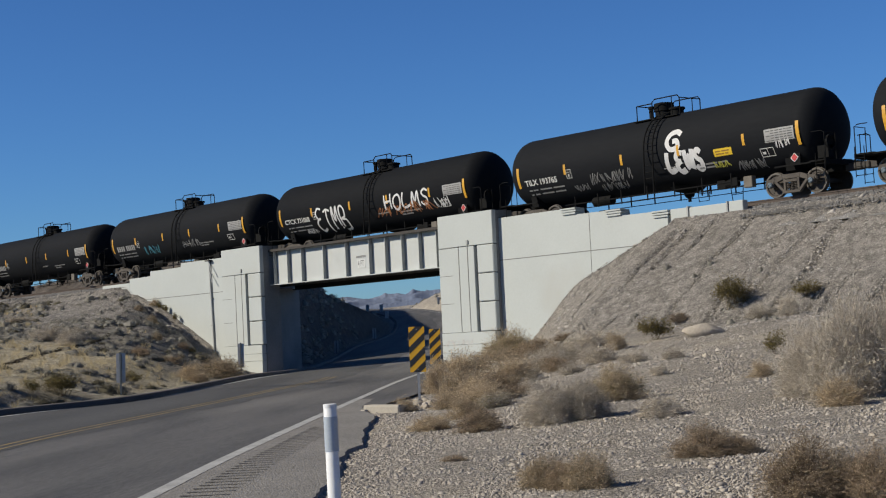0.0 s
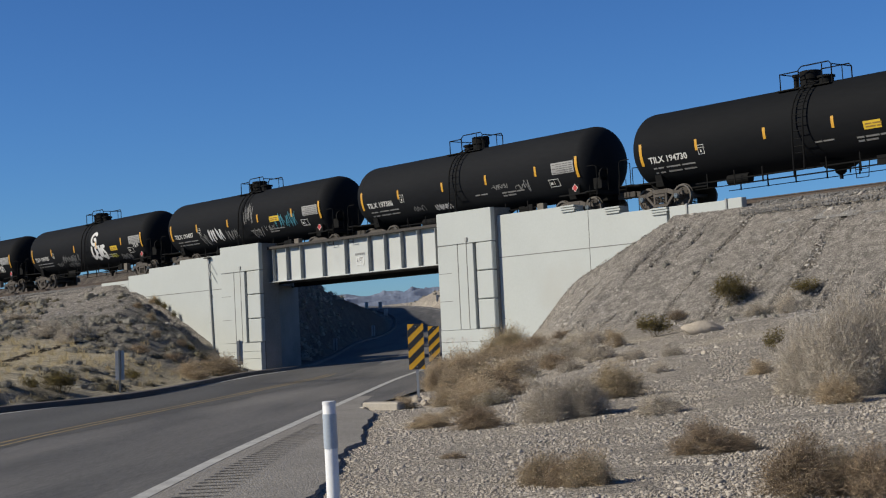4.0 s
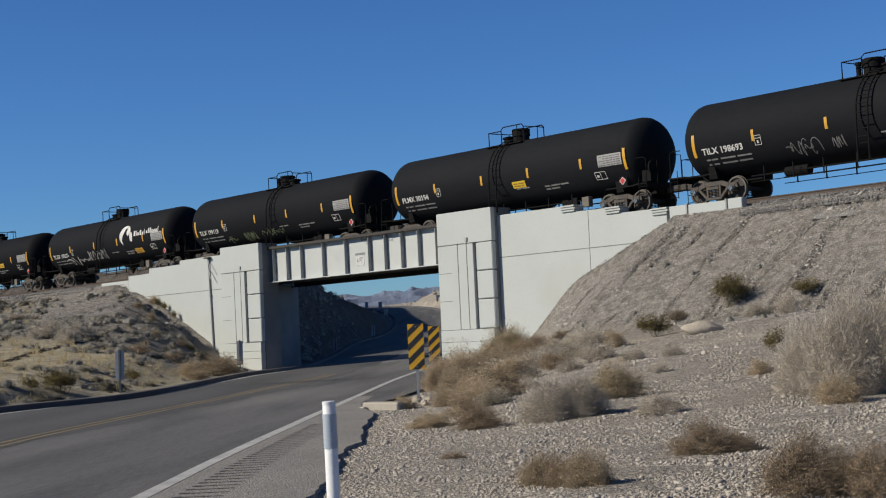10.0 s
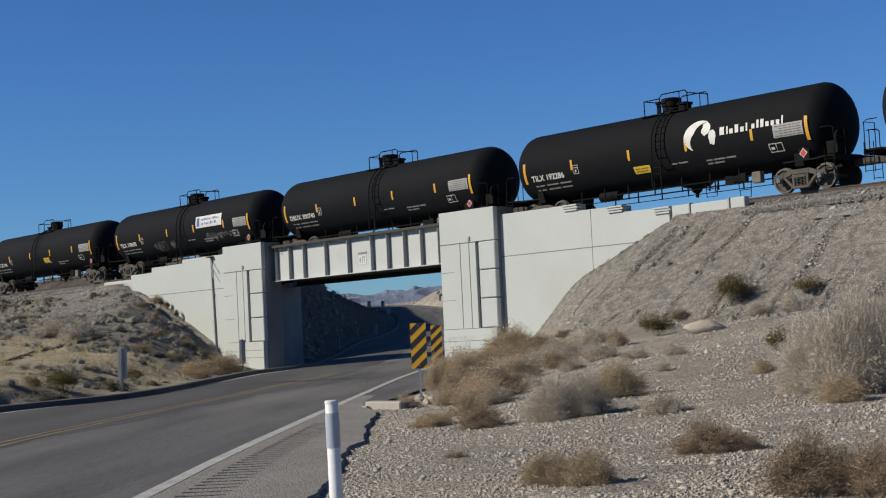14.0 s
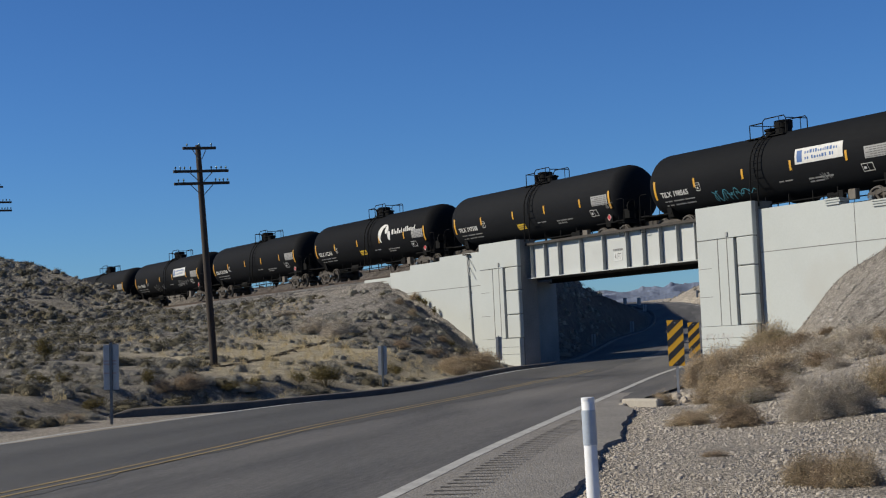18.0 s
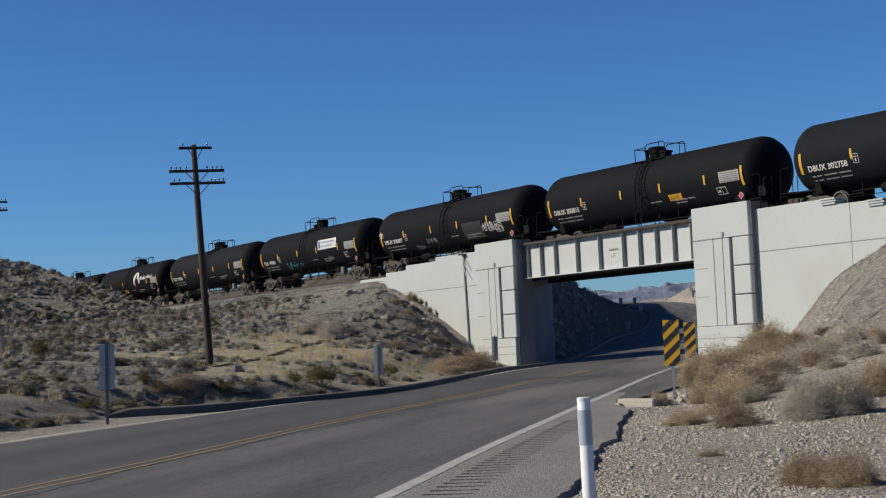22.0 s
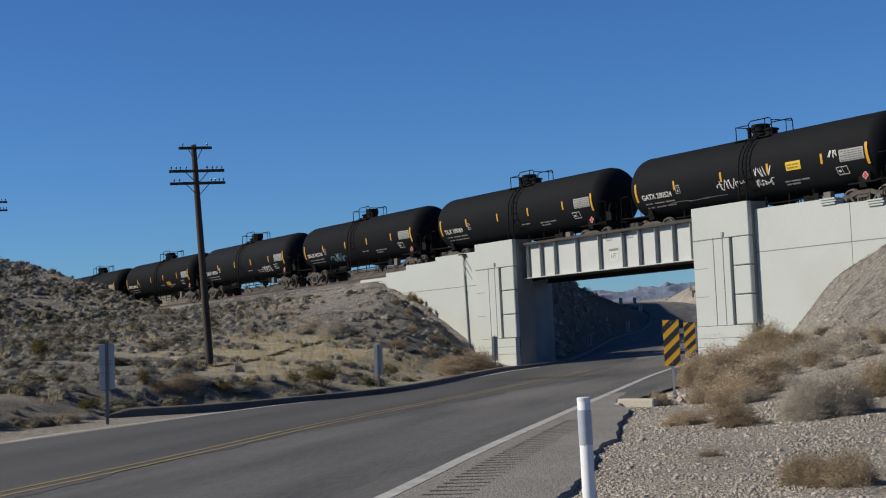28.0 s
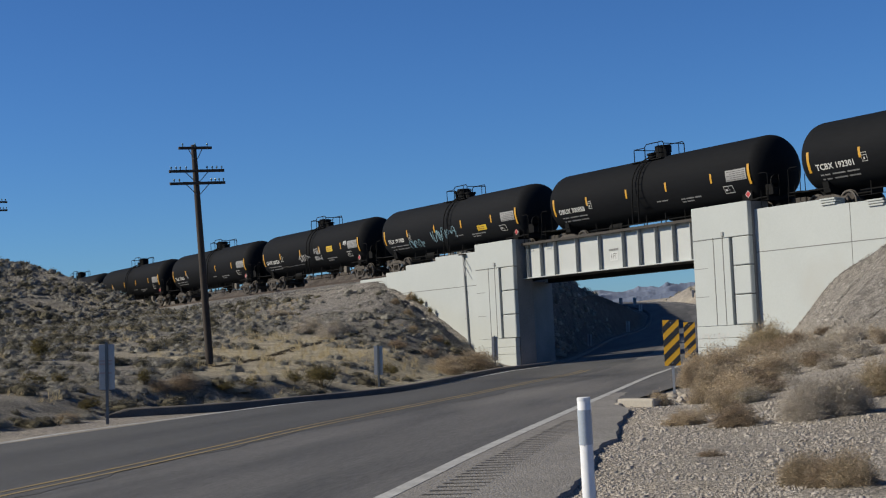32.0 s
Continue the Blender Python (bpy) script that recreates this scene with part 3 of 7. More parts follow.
# each abutment: extent, top, groove, foot, joints between the lifts, the two thin vertical lines
for tag, (xa, xb), top, ga, gb, foot, lifts, lines in (
        ("r", PIL_R, 5.915, -49.44, -49.24, 0.69, (1.98, 3.22, 4.46), ((-50.46, 4.51), (-49.86, 4.72))),
        ("l", PIL_L, 5.80, -67.73, -67.49, 0.62, (1.87, 3.14, 4.39), ((-68.73, 4.43), (-68.11, 4.68)))):
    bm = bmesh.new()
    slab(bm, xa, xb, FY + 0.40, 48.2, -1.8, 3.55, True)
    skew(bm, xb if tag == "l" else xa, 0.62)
    part("abutment_wall", bm, M_SHADECONC, bridge, "abutment concrete darkened for the shade under the span")
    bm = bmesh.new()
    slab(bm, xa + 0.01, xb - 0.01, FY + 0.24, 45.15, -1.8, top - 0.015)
    part("abutment_core", bm, M_SHADECONC, bridge)
    # wide face panel with short scored joints, head block over the whole width
    bm = bmesh.new()
    slab(bm, xa, ga, FY, FY + 0.24, foot + 0.004, lifts[2] - 0.012)
    part("face_panel", bm, M_CONC, bridge, bevel=0.012)
    for z in lifts:
        bm = bmesh.new()
        slab(bm, xa + 0.02, xa + 0.90, FY - 0.004, FY + 0.02, z - 0.012, z + 0.012)
        part("scored_joint", bm, M_JOINT, bridge)
    # narrow lifts beside the groove, rounded at their joints
    for z0, z1 in zip((foot,) + lifts, lifts):
        bm = bmesh.new()
        slab(bm, gb, xb, FY - 0.012, FY + 0.24, z0 + 0.018, z1 - 0.018)
        part("face_block", bm, M_CONC, bridge, bevel=0.035)
    # dark strip set in the groove, coloured as its shaded return face
    bm = bmesh.new()
    slab(bm, ga + 0.004, gb - 0.004, FY + 0.14, FY + 0.235, foot, lifts[2] - 0.02)
    part("joint_filler", bm, M_JOINT, bridge, "dark strip that paints in the groove's shade")
    bm = bmesh.new()
    slab(bm, xa, xb, FY, FY + 0.24, lifts[2] + 0.012, top)
    part("head_block", bm, M_CONC, bridge, bevel=0.02)
    # plinth in two courses
    for z0, z1, out in ((0.16, foot - 0.01, 0.0), (-0.22, 0.15, 0.004), (-1.8, -0.23, 0.008)):
        bm = bmesh.new()
        slab(bm, xa + 0.01, xb - 0.08, FY - 0.03 - out, FY + 0.24, z0, z1)
        part("plinth", bm, M_CONC, bridge, bevel=0.012)
    for x, zt in lines:
        bm = bmesh.new()
        slab(bm, x - 0.022, x + 0.022, FY - 0.010, FY + 0.03, foot + 0.03, zt)
        part("conduit", bm, M_JOINT, bridge, "thin dark conduit on the concrete")
    x, zt = lines[1]
    bm = bmesh.new()
    slab(bm, x - 0.03, x + 0.10, FY - 0.06, FY + 0.03, zt - 0.17, zt + 0.01)
    part("conduit_box", bm, M_STIFF, bridge, "small grey box on the conduit", bevel=0.01)

WY = 44.33


def wing(segs, joints, vert):
    """A wall whose top steps down away from the span, one piece."""
    bm = bmesh.new()
    outline = []
    for x0, x1, top in sorted(segs):
        outline += [(x0, zg(x0, top)), (x1, zg(x1, top))]
    outline = [(outline[0][0], -1.8)] + outline + [(outline[-1][0], -1.8)]
    front = [bm.verts.new((x, WY, z)) for x, z in outline]
    rear = [bm.verts.new((x, WY + 0.6, z)) for x, z in outline]
    bm.faces.new(front)
    bm.faces.new(rear[::-1])
    for k in range(len(front)):
        n = (k + 1) % len(front)
        bm.faces.new((front[k], front[n], rear[n], rear[k]))
    part("wing_wall", bm, M_CONC, bridge, bevel=0.015)
    for x0, x1, z in joints:
        bm = bmesh.new()
        slab(bm, x0, x1, WY - 0.006, WY + 0.02, z, z + 0.035)
        part("wall_joint", bm, M_JOINT, bridge)
    for x, z0, z1, w in vert:
        bm = bmesh.new()
        slab(bm, x, x + w, WY - 0.01, WY + 0.02, z0, z1)
        part("wall_joint", bm, M_JOINT, bridge)


wing([(-48.19, -43.55, 5.545), (-43.55, -41.05, 5.25), (-41.05, -38.55, 4.965)], [(-48.15, -40.4, 3.70)], [(-42.74, 1.2, 5.24, 0.02)])
wing([(-74.9, -70.01, 5.47), (-78.4, -74.9, 5.24), (-80.9, -78.4, 4.95)], [(-79.2, -70.1, 3.60)], [])
# drain pipe beside the far pilaster, with two slanting brackets at its head
bm = bmesh.new()
pipe(bm, [(-71.56, WY - 0.07, 0.15), (-71.60, WY - 0.07, 1.4), (-71.72, WY - 0.07, 4.6), (-71.74, WY - 0.07, 5.20)], 0.055, 8)
part("drain_pipe", bm, M_STIFF, bridge, "rusty drain pipe down the wing wall", smooth=50)
for z in (5.22, 4.75):
    bm = bmesh.new()
    pipe(bm, [(-71.74, WY - 0.07, z - 0.1), (-71.15, WY - 0.30, z - 0.75)], 0.028, 6)
    part("drain_bracket", bm, M_STIFF, bridge, "slanting rusty bracket")
for z in (3.3, 1.8):
    bm = bmesh.new()
    slab(bm, -71.76, -71.55, WY - 0.13, WY, z, z + 0.05)
    part("pipe_clamp", bm, M_STIFF, bridge)
bm = bmesh.new()
slab(bm, -71.95, -71.5, WY - 0.25, WY, 5.36, 5.43)
part("drain_spout", bm, M_DARKSTEEL, bridge, bevel=0.01)
# low kerb walls that hold the ballast beyond the wings
for x0, x1, top in ((-38.42, -37.58, 4.97), (-37.48, -35.68, 4.95), (-35.58, -34.92, 4.99), (-84.3, -80.9, 4.71)):
    bm = bmesh.new()
    slab(bm, x0, x1, WY, WY + 0.3, top - 0.55, top)
    part("ballast_kerb", bm, M_CONC, bridge, bevel=0.02)
for x in (-37.53, -35.63):
    bm = bmesh.new()
    slab(bm, x - 0.04, x + 0.04, WY - 0.05, WY + 0.2, 4.30, 5.0)
    part("kerb_post", bm, M_STIFF, bridge, bevel=0.008)
# stacked planks laid on the wing steps, dark at their ends
for x1, top in ((-43.50, 5.56), (-41.0, 5.265), (-38.55, 4.98)):
    for k in range(3):
        bm = bmesh.new()
        slab(bm, x1 - 0.78 + 0.04 * k, x1 + 0.05 + 0.05 * (k % 2), WY - 0.07, WY + 0.25, top - 0.075 - 0.10 * k, top - 0.005 - 0.10 * k)
        part("step_slat", bm, M_CONC, bridge, bevel=0.008)

# girders
GX0, GX1, GB, GT = -66.27, -51.84, 3.69, 5.535
for gy0, GB in ((44.55, 3.69), (47.45, 3.50)):
    bm = bmesh.new()
    back = 2.3 if gy0 > 46 else 0.0
    slab(bm, GX0 - back, GX1 - back, gy0 + 0.26, gy0 + 0.30, GB, GT)
    part("girder_web", bm, M_GIRDER if gy0 < 46 else M_DARKSTEEL, bridge)
    for z0, z1, nm in ((GB, GB + 0.04, "bottom_flange"), (GT - 0.04, GT, "top_flange")):
        bm = bmesh.new()
        slab(bm, GX0 - 0.05 - back, GX1 + 0.05 - back, gy0 + 0.02, gy0 + 0.54, z0, z1)
        part(nm, bm, M_GIRDER if gy0 < 46 else M_DARKSTEEL, bridge)
GB = 3.69
STIFF = (-65.95, -64.71, -63.44, -61.55, -59.66, -57.77, -56.51, -55.25, -53.99, -52.72)
for x in STIFF:
    bm = bmesh.new()
    slab(bm, x - 0.014, x + 0.014, 44.59, 44.81, GB + 0.04, GT - 0.04)
    slab(bm, x - 0.07, x + 0.014, 44.79, 44.81, GB + 0.04, GT - 0.04)
    part("stiffener", bm, M_STIFF, bridge, "grey web stiffener, darkened for its shaded side")
bm = bmesh.new()
slab(bm, GX0, GX1, 44.90, 47.5, 4.35, 4.62)
for v in bm.verts:
    v.co.x -= (v.co.y - 44.9) * 0.85
part("deck", bm, M_DARKSTEEL, bridge)
for k in range(9):
    x = GX0 + 0.6 + k * 1.62
    bm = bmesh.new()
    slab(bm, x - 0.1, x + 0.1, 44.90, 47.6, GB + 0.12, 4.35)
    for v in bm.verts:
        v.co.x -= (v.co.y - 44.9) * 0.85
    part("cross_beam", bm, M_DARKSTEEL, bridge)
bm = bmesh.new()
slab(bm, GX0 - 0.2, GX1 + 0.2, 44.50, 44.58, GT - 0.10, GT + 0.03)
part("top_angle", bm, M_DARKSTEEL, bridge, bevel=0.005)

# ---- track ----
X0, X1 = -560.0, 420.0
track = thing("railway_track", Matrix.Identity(4), "single railway track on grey ballast", "track", kind="structure")
for sgn in (-1, 1):
    bm = bmesh.new()
    yy = TRACK_Y + sgn * 0.755
    for y0, y1, z0, z1 in ((-0.07, 0.07, -0.17, -0.15), (-0.01, 0.01, -0.15, -0.04), (-0.036, 0.036, -0.04, 0.0)):
        for xa in range(-560, 420, 70):
            vs = box(bm, xa, xa + 70, yy + y0, yy + y1, z0, z1)
            for v in vs:
                v.co.z += float(rail_z(v.co.x))
    part("rail", bm, M_RAIL, track)
xs = np.arange(X0, X1 + 1, 4.0)
prof = [(-3.6, -1.22), (-1.75, -0.24), (1.75, -0.24), (3.6, -1.22)]
bx = np.stack([xs] * 4, 1)
by = np.stack([np.full(len(xs), TRACK_Y + a) for a, _ in prof], 1)
bz = np.stack([rail_z(xs) + h for _, h in prof], 1)
on_bridge = (xs > -87) & (xs < -34)
by = np.where(on_bridge[:, None], np.clip(by, TRACK_Y - 1.2, TRACK_Y + 1.2), by)
ballast = sheet("ballast", bx, by, bz, M_BALLAST)
ballast.parent = track

# ---- tank cars ----
CAR_PITCH = 18.1
TR, TZ, TH = 1.495, 2.40, 8.09      # tank radius, axis height, half length


def on_tank(x, z, lift=0.006):
    """Place on the tank's near side at height z."""
    dz = z - TZ
    return (x, -math.sqrt(max(TR * TR - dz * dz, 0.01)) - lift, z)


def decal(bm, x0, x1, z0, z1, lift=0.008, n=4):
    """A thin patch that hugs the tank's near side."""
    rows = []
    for i in range(n + 1):
        z = z0 + (z1 - z0) * i / n
        rows.append((bm.verts.new(on_tank(x0, z, lift)), bm.verts.new(on_tank(x1, z, lift))))
    for a, b in zip(rows, rows[1:]):
        bm.faces.new((a[0], a[1], b[1], b[0]))


def text_mesh(body, size):
    """Flat letters as a bmesh in x, z, made with the built-in font."""
    cu = bpy.data.curves.new("letters", "FONT")
    cu.body, cu.size = body, size
    cu.resolution_u, cu.offset = 2, size * 0.022
    ob = new("letters", cu)
    dg = bpy.context.evaluated_depsgraph_get()
    me = bpy.data.meshes.new_from_object(ob.evaluated_get(dg))
    bm = bmesh.new()
    bm.from_mesh(me)
    bpy.data.objects.remove(ob)
    bpy.data.curves.remove(cu)
    bpy.data.meshes.remove(me)
    return bm


def tank_text(body, size, x, z, wide=1.25):
    bm = text_mesh(body, size)
    for v in bm.verts:
        v.co = on_tank(x + v.co.x * wide, z + v.co.y, 0.012)
    return bm


def bars(bm, x, z, widths, height, lift=0.010):
    for w0, w1 in widths:
        decal(bm, x + w0, x + w1, z, z + height, lift, 1)


WHEEL_X = (-7.55, -5.77, 5.77, 7.55)
WR = 0.457


def wheel():
    """One wheel on the near end of its axle, at y = -0.72."""
    bm = bmesh.new()
    s, y = -1, -0.72
    spin(bm, [(y - 0.045 * s, 0.10), (y - 0.05 * s, WR + 0.028), (y - 0.02 * s, WR + 0.028), (y - 0.015 * s, WR), (y + 0.085 * s, WR - 0.006), (y + 0.085 * s, WR - 0.075),
              (y + 0.03 * s, WR - 0.10), (y + 0.02 * s, 0.16), (y + 0.10 * s, 0.13), (y + 0.10 * s, 0.0)], "y", 28, False)
    # hub bolts show the turning
    for k in range(6):
        a = k * math.pi / 3
        rod(bm, (math.cos(a) * 0.30, y + 0.02 * s, math.sin(a) * 0.30), (math.cos(a) * 0.30, y + 0.05 * s, math.sin(a) * 0.30), 0.035, 6)
    finish(bm, 0, True)
    return mesh_of("wheel", bm, M_WHEEL, 35)


def tread():
    bm = bmesh.new()
    s, y = -1, -0.72
    spin(bm, [(y - 0.012 * s, WR + 0.002), (y + 0.087 * s, WR - 0.003), (y + 0.088 * s, WR - 0.05)], "y", 28, False)
    finish(bm, 0, True)
    return mesh_of("tread", bm, M_TREAD, 35)


def axle():
    bm = bmesh.new()
    spin(bm, [(-1.08, 0.085), (1.08, 0.085)], "y", 12)
    finish(bm, 0, True)
    return mesh_of("wheelset", bm, M_WHEEL, 35)


def axle_cap():
    bm = bmesh.new()
    s = -1
    spin(bm, [(1.04 * s, 0.10), (1.17 * s, 0.10), (1.18 * s, 0.085), (1.18 * s, 0.0)], "y", 12, False)
    for k in range(3):
        a = k * 2.094
        rod(bm, (math.cos(a) * 0.055, 1.17 * s, math.sin(a) * 0.055), (math.cos(a) * 0.055, 1.205 * s, math.sin(a) * 0.055), 0.02, 6)
    finish(bm)
    return mesh_of("axle_cap", bm, M_CAP)


def side_frame(y):
    """Cast bogie side: arched top chord, dropped bottom, spring window, pedestals."""
    bm = bmesh.new()
    t0, t1 = y - 0.07, y + 0.07
    top = [(-1.15, 0.52), (-1.10, 0.66), (-0.72, 0.68), (-0.42, 0.80), (0.42, 0.80), (0.72, 0.68), (1.10, 0.66), (1.15, 0.52)]
    low = [(-1.15, 0.46), (-0.98, 0.52), (-0.72, 0.50), (-0.36, 0.62), (0.36, 0.62), (0.72, 0.50), (0.98, 0.52), (1.15, 0.46)]
    for (a, b), (c, d), (e, f), (g, h) in zip(top, top[1:], low, low[1:]):
        vs = [bm.verts.new(q) for q in ((a, t0, b), (c, t0, d), (g, t0, h), (e, t0, f), (a, t1, b), (c, t1, d), (g, t1, h), (e, t1, f))]
        for q in ((0, 1, 2, 3), (7, 6, 5, 4), (0, 4, 5, 1), (3, 2, 6, 7), (0, 3, 7, 4), (1, 5, 6, 2)):
            bm.faces.new([vs[i] for i in q])
    for sx in (-1, 1):
        # diagonal tension member
        vs = [bm.verts.new(q) for q in ((sx * 0.75, t0, 0.52), (sx * 0.62, t0, 0.54), (sx * 0.30, t0, 0.20), (sx * 0.36, t0, 0.12), (sx * 0.75, t1, 0.52), (sx * 0.62, t1, 0.54), (sx * 0.30, t1, 0.20), (sx * 0.36, t1, 0.12))]
        for q in ((0, 1, 2, 3), (7, 6, 5, 4), (0, 4, 5, 1), (3, 2, 6, 7), (0, 3, 7, 4), (1, 5, 6, 2)):
            bm.faces.new([vs[i] for i in q])
        box(bm, sx * 0.30 - 0.05, sx * 0.30 + 0.05, t0, t1, 0.2, 0.66)
        box(bm, sx * 0.89 - 0.13, sx * 0.89 + 0.13, t0 - 0.03, t1 + 0.03, 0.36, 0.58)
    box(bm, -0.36, 0.36, t0, t1, 0.10, 0.20)
    return bm


def springs(y):
    bm = bmesh.new()
    for x in (-0.17, 0.0, 0.17):
        for z in range(5):
            spin_z = [(0.20 + z * 0.06, 0.055), (0.22 + z * 0.06, 0.075), (0.24 + z * 0.06, 0.055)]
            k0 = len(bm.verts)
            spin(bm, spin_z, "z", 8)
            bm.verts.ensure_lookup_table()
            for v in bm.verts[k0:]:
                v.co.x += x
                v.co.y += y
    box(bm, -0.26, 0.26, y - 0.09, y + 0.09, 0.50, 0.60)
    return bm


def build_car(flip):
    """A black tank car; its origin lies on the rail head under its middle."""
    car = thing("tank_car", Matrix.Identity(4), "matt black tank car with yellow reflector stripes", "tank car", "cars of the train")
    # tank with bulged heads
    bm = bmesh.new()
    prof = [(-TH + 0.78 * (1 - math.cos(math.pi / 2 * k / 8)), max(TR * math.sin(math.pi / 2 * k / 8), 0.002)) for k in range(9)]
    prof += [(x, TR) for x in (-5.0, -2.5, 0, 2.5, 5.0)] + [(-a, r) for a, r in prof[::-1]]
    spin(bm, prof, "x", 56)
    for v in bm.verts:
        v.co.z += TZ
    part("tank", bm, M_TANK, car, smooth=40)
    # weld seams and the jacket bands
    for x in (-7.1, 7.1):
        bm = bmesh.new()
        spin(bm, [(x - 0.02, TR - 0.001), (x - 0.012, TR + 0.003), (x + 0.012, TR + 0.003), (x + 0.02, TR - 0.001)], "x", 56, False)
        for v in bm.verts:
            v.co.z += TZ
        part("head_seam", bm, M_TANK, car, smooth=60)
    hx = -0.30 if flip else 0.20
    la = hx - 0.15 if flip else hx + 0.02
    # ladder round the side up to the platform
    for s in (-1, 1):
        bm = bmesh.new()
        for lx in (la, la + 0.46):
            pts = [(lx, s * (TR + 0.16) * math.cos(a), TZ + (TR + 0.10) * math.sin(a)) for a in [radians(q) for q in range(0, 80, 8)]]
            pipe(bm, [(lx, s * (TR + 0.22), 0.72), (lx, s * (TR + 0.20), 1.7)] + pts, 0.032, 6)
        for k in range(12):
            a = radians(-42 + k * 10.5)
            yy, zz = s * (TR + 0.17) * math.cos(max(a, 0)), TZ + (TR + 0.12) * math.sin(a)
            rod(bm, (la, yy, zz), (la + 0.46, yy, zz), 0.016, 5)
        part("ladder", bm, M_BLACK, car)
    # fittings on top
    vx = 0.75 if flip else -0.72
    bm = bmesh.new()
    spin(bm, [(TZ + TR - 0.06, 0.36), (TZ + TR + 0.20, 0.36), (TZ + TR + 0.21, 0.40), (TZ + TR + 0.52, 0.40), (TZ + TR + 0.54, 0.34), (TZ + TR + 0.56, 0.0)], "z", 18, False)
    for v in bm.verts:
        v.co.x += hx + (0.32 if flip else -0.22)
    dome = part("valve_housing", bm, M_BLACK, car, smooth=40)
    bm = bmesh.new()
    spin(bm, [(TZ + TR - 0.06, 0.27), (TZ + TR + 0.18, 0.27), (TZ + TR + 0.19, 0.33), (TZ + TR + 0.26, 0.33), (TZ + TR + 0.31, 0.1), (TZ + TR + 0.31, 0.0)], "z", 14, False)
    for v in bm.verts:
        v.co.x += hx + (-0.42 if flip else 0.45)
    part("manway", bm, M_BLACK, car, smooth=40)
    bm = bmesh.new()
    rod(bm, (hx + vx, -0.2, TZ + TR - 0.15), (hx + vx, -0.2, TZ + TR + 0.36), 0.09, 10)
    rod(bm, (hx + vx, -0.2, TZ + TR + 0.36), (hx + vx, -0.2, TZ + TR + 0.46), 0.13, 10)
    part("vent_valve", bm, M_BLACK, car)
    zt, zb = TZ + TR + 0.50, TZ + TR - 0.12
    for s in (-1, 1):
        bm = bmesh.new()
        box(bm, hx - 1.15, hx + 1.14, s * 0.62 - 0.22, s * 0.62 + 0.22, TZ + TR - 0.16, TZ + TR - 0.12)
        part("walkway", bm, M_BLACK, car)
        y = s * 0.62
        bm = bmesh.new()
        pipe(bm, [(hx - 1.12, y, zb), (hx - 1.12, y, zt), (hx - 0.30, y, zt)], 0.024, 6)
        part("guard_rail", bm, M_BLACK, car)
        bm = bmesh.new()
        pipe(bm, [(hx - 0.30, y, zb), (hx - 0.30, y, zt + 0.04), (hx - 0.16, y, zt + 0.15), (hx + 1.02, y, zt + 0.15), (hx + 1.12, y, zt + 0.04), (hx + 1.12, y, zb)], 0.024, 6)
        part("guard_rail", bm, M_BLACK, car)
        bm = bmesh.new()
        rod(bm, (hx + 0.72, y, zb), (hx + 0.72, y, zt + 0.15), 0.018, 6)
        part("rail_post", bm, M_BLACK, car)
    for x in (hx - 1.12, hx + 1.12):
        bm = bmesh.new()
        pipe(bm, [(x, -0.62, zt + (0.04 if x > hx else 0)), (x, 0.62, zt + (0.04 if x > hx else 0))], 0.022, 6)
        part("guard_rail", bm, M_BLACK, car)
    # stub sills, bolsters, draft gear
    for s in (-1, 1):
        bm = bmesh.new()
        box(bm, min(s * 4.9, s * 8.35), max(s * 4.9, s * 8.35), -0.32, 0.32, 0.72, 1.15)
        part("stub_sill", bm, M_BLACK, car, bevel=0.02)
        for yy in (-1, 1):
            bm = bmesh.new()
            vs = [bm.verts.new(q) for q in ((s * 6.35, yy * 0.3, 0.78), (s * 6.95, yy * 0.3, 0.78), (s * 6.45, yy * 1.02, 0.90), (s * 6.85, yy * 1.02, 0.90), (s * 6.35, yy * 0.3, 1.2), (s * 6.95, yy * 0.3, 1.2), (s * 6.5, yy * 1.12, 1.36), (s * 6.8, yy * 1.12, 1.36))]
            for q in ((0, 1, 3, 2), (4, 6, 7, 5), (0, 4, 5, 1), (2, 3, 7, 6), (0, 2, 6, 4), (1, 5, 7, 3)):
                bm.faces.new([vs[i] for i in q])
            part("saddle", bm, M_BLACK, car)
        bm = bmesh.new()
        box(bm, min(s * 8.30, s * 8.95), max(s * 8.30, s * 8.95), -0.13, 0.13, 0.70, 0.98)
        box(bm, min(s * 8.72, s * 9.05), max(s * 8.72, s * 9.05), -0.20, 0.20, 0.72, 0.96)
        part("coupler", bm, M_DARKSTEEL, car, bevel=0.03)
        # end platform, rails and grab irons
        bm = bmesh.new()
        box(bm, min(s * 7.75, s * 8.45), max(s * 7.75, s * 8.45), -1.42, 1.42, 1.06, 1.11)
        box(bm, min(s * 8.40, s * 8.47), max(s * 8.40, s * 8.47), -1.45, 1.45, 0.92, 1.10)
        part("end_platform", bm, M_BLACK, car)
        for yy in (-1, 1):
            bm = bmesh.new()
            pipe(bm, [(s * 8.43, yy * 1.40, 1.1), (s * 8.43, yy * 1.40, 2.05), (s * 8.30, yy * 1.40, 2.12), (s * 7.90, yy * 1.40, 2.12)], 0.018, 6)
            pipe(bm, [(s * 8.43, yy * 1.40, 2.05), (s * 8.43, yy * 0.75, 2.05), (s * 8.43, yy * 0.75, 1.1)], 0.018, 6)
            part("end_rail", bm, M_BLACK, car)
            bm = bmesh.new()
            for zz in (0.35, 0.65, 0.95):
                rod(bm, (s * 8.05, yy * 1.46, zz), (s * 8.43, yy * 1.46, zz), 0.014, 5)
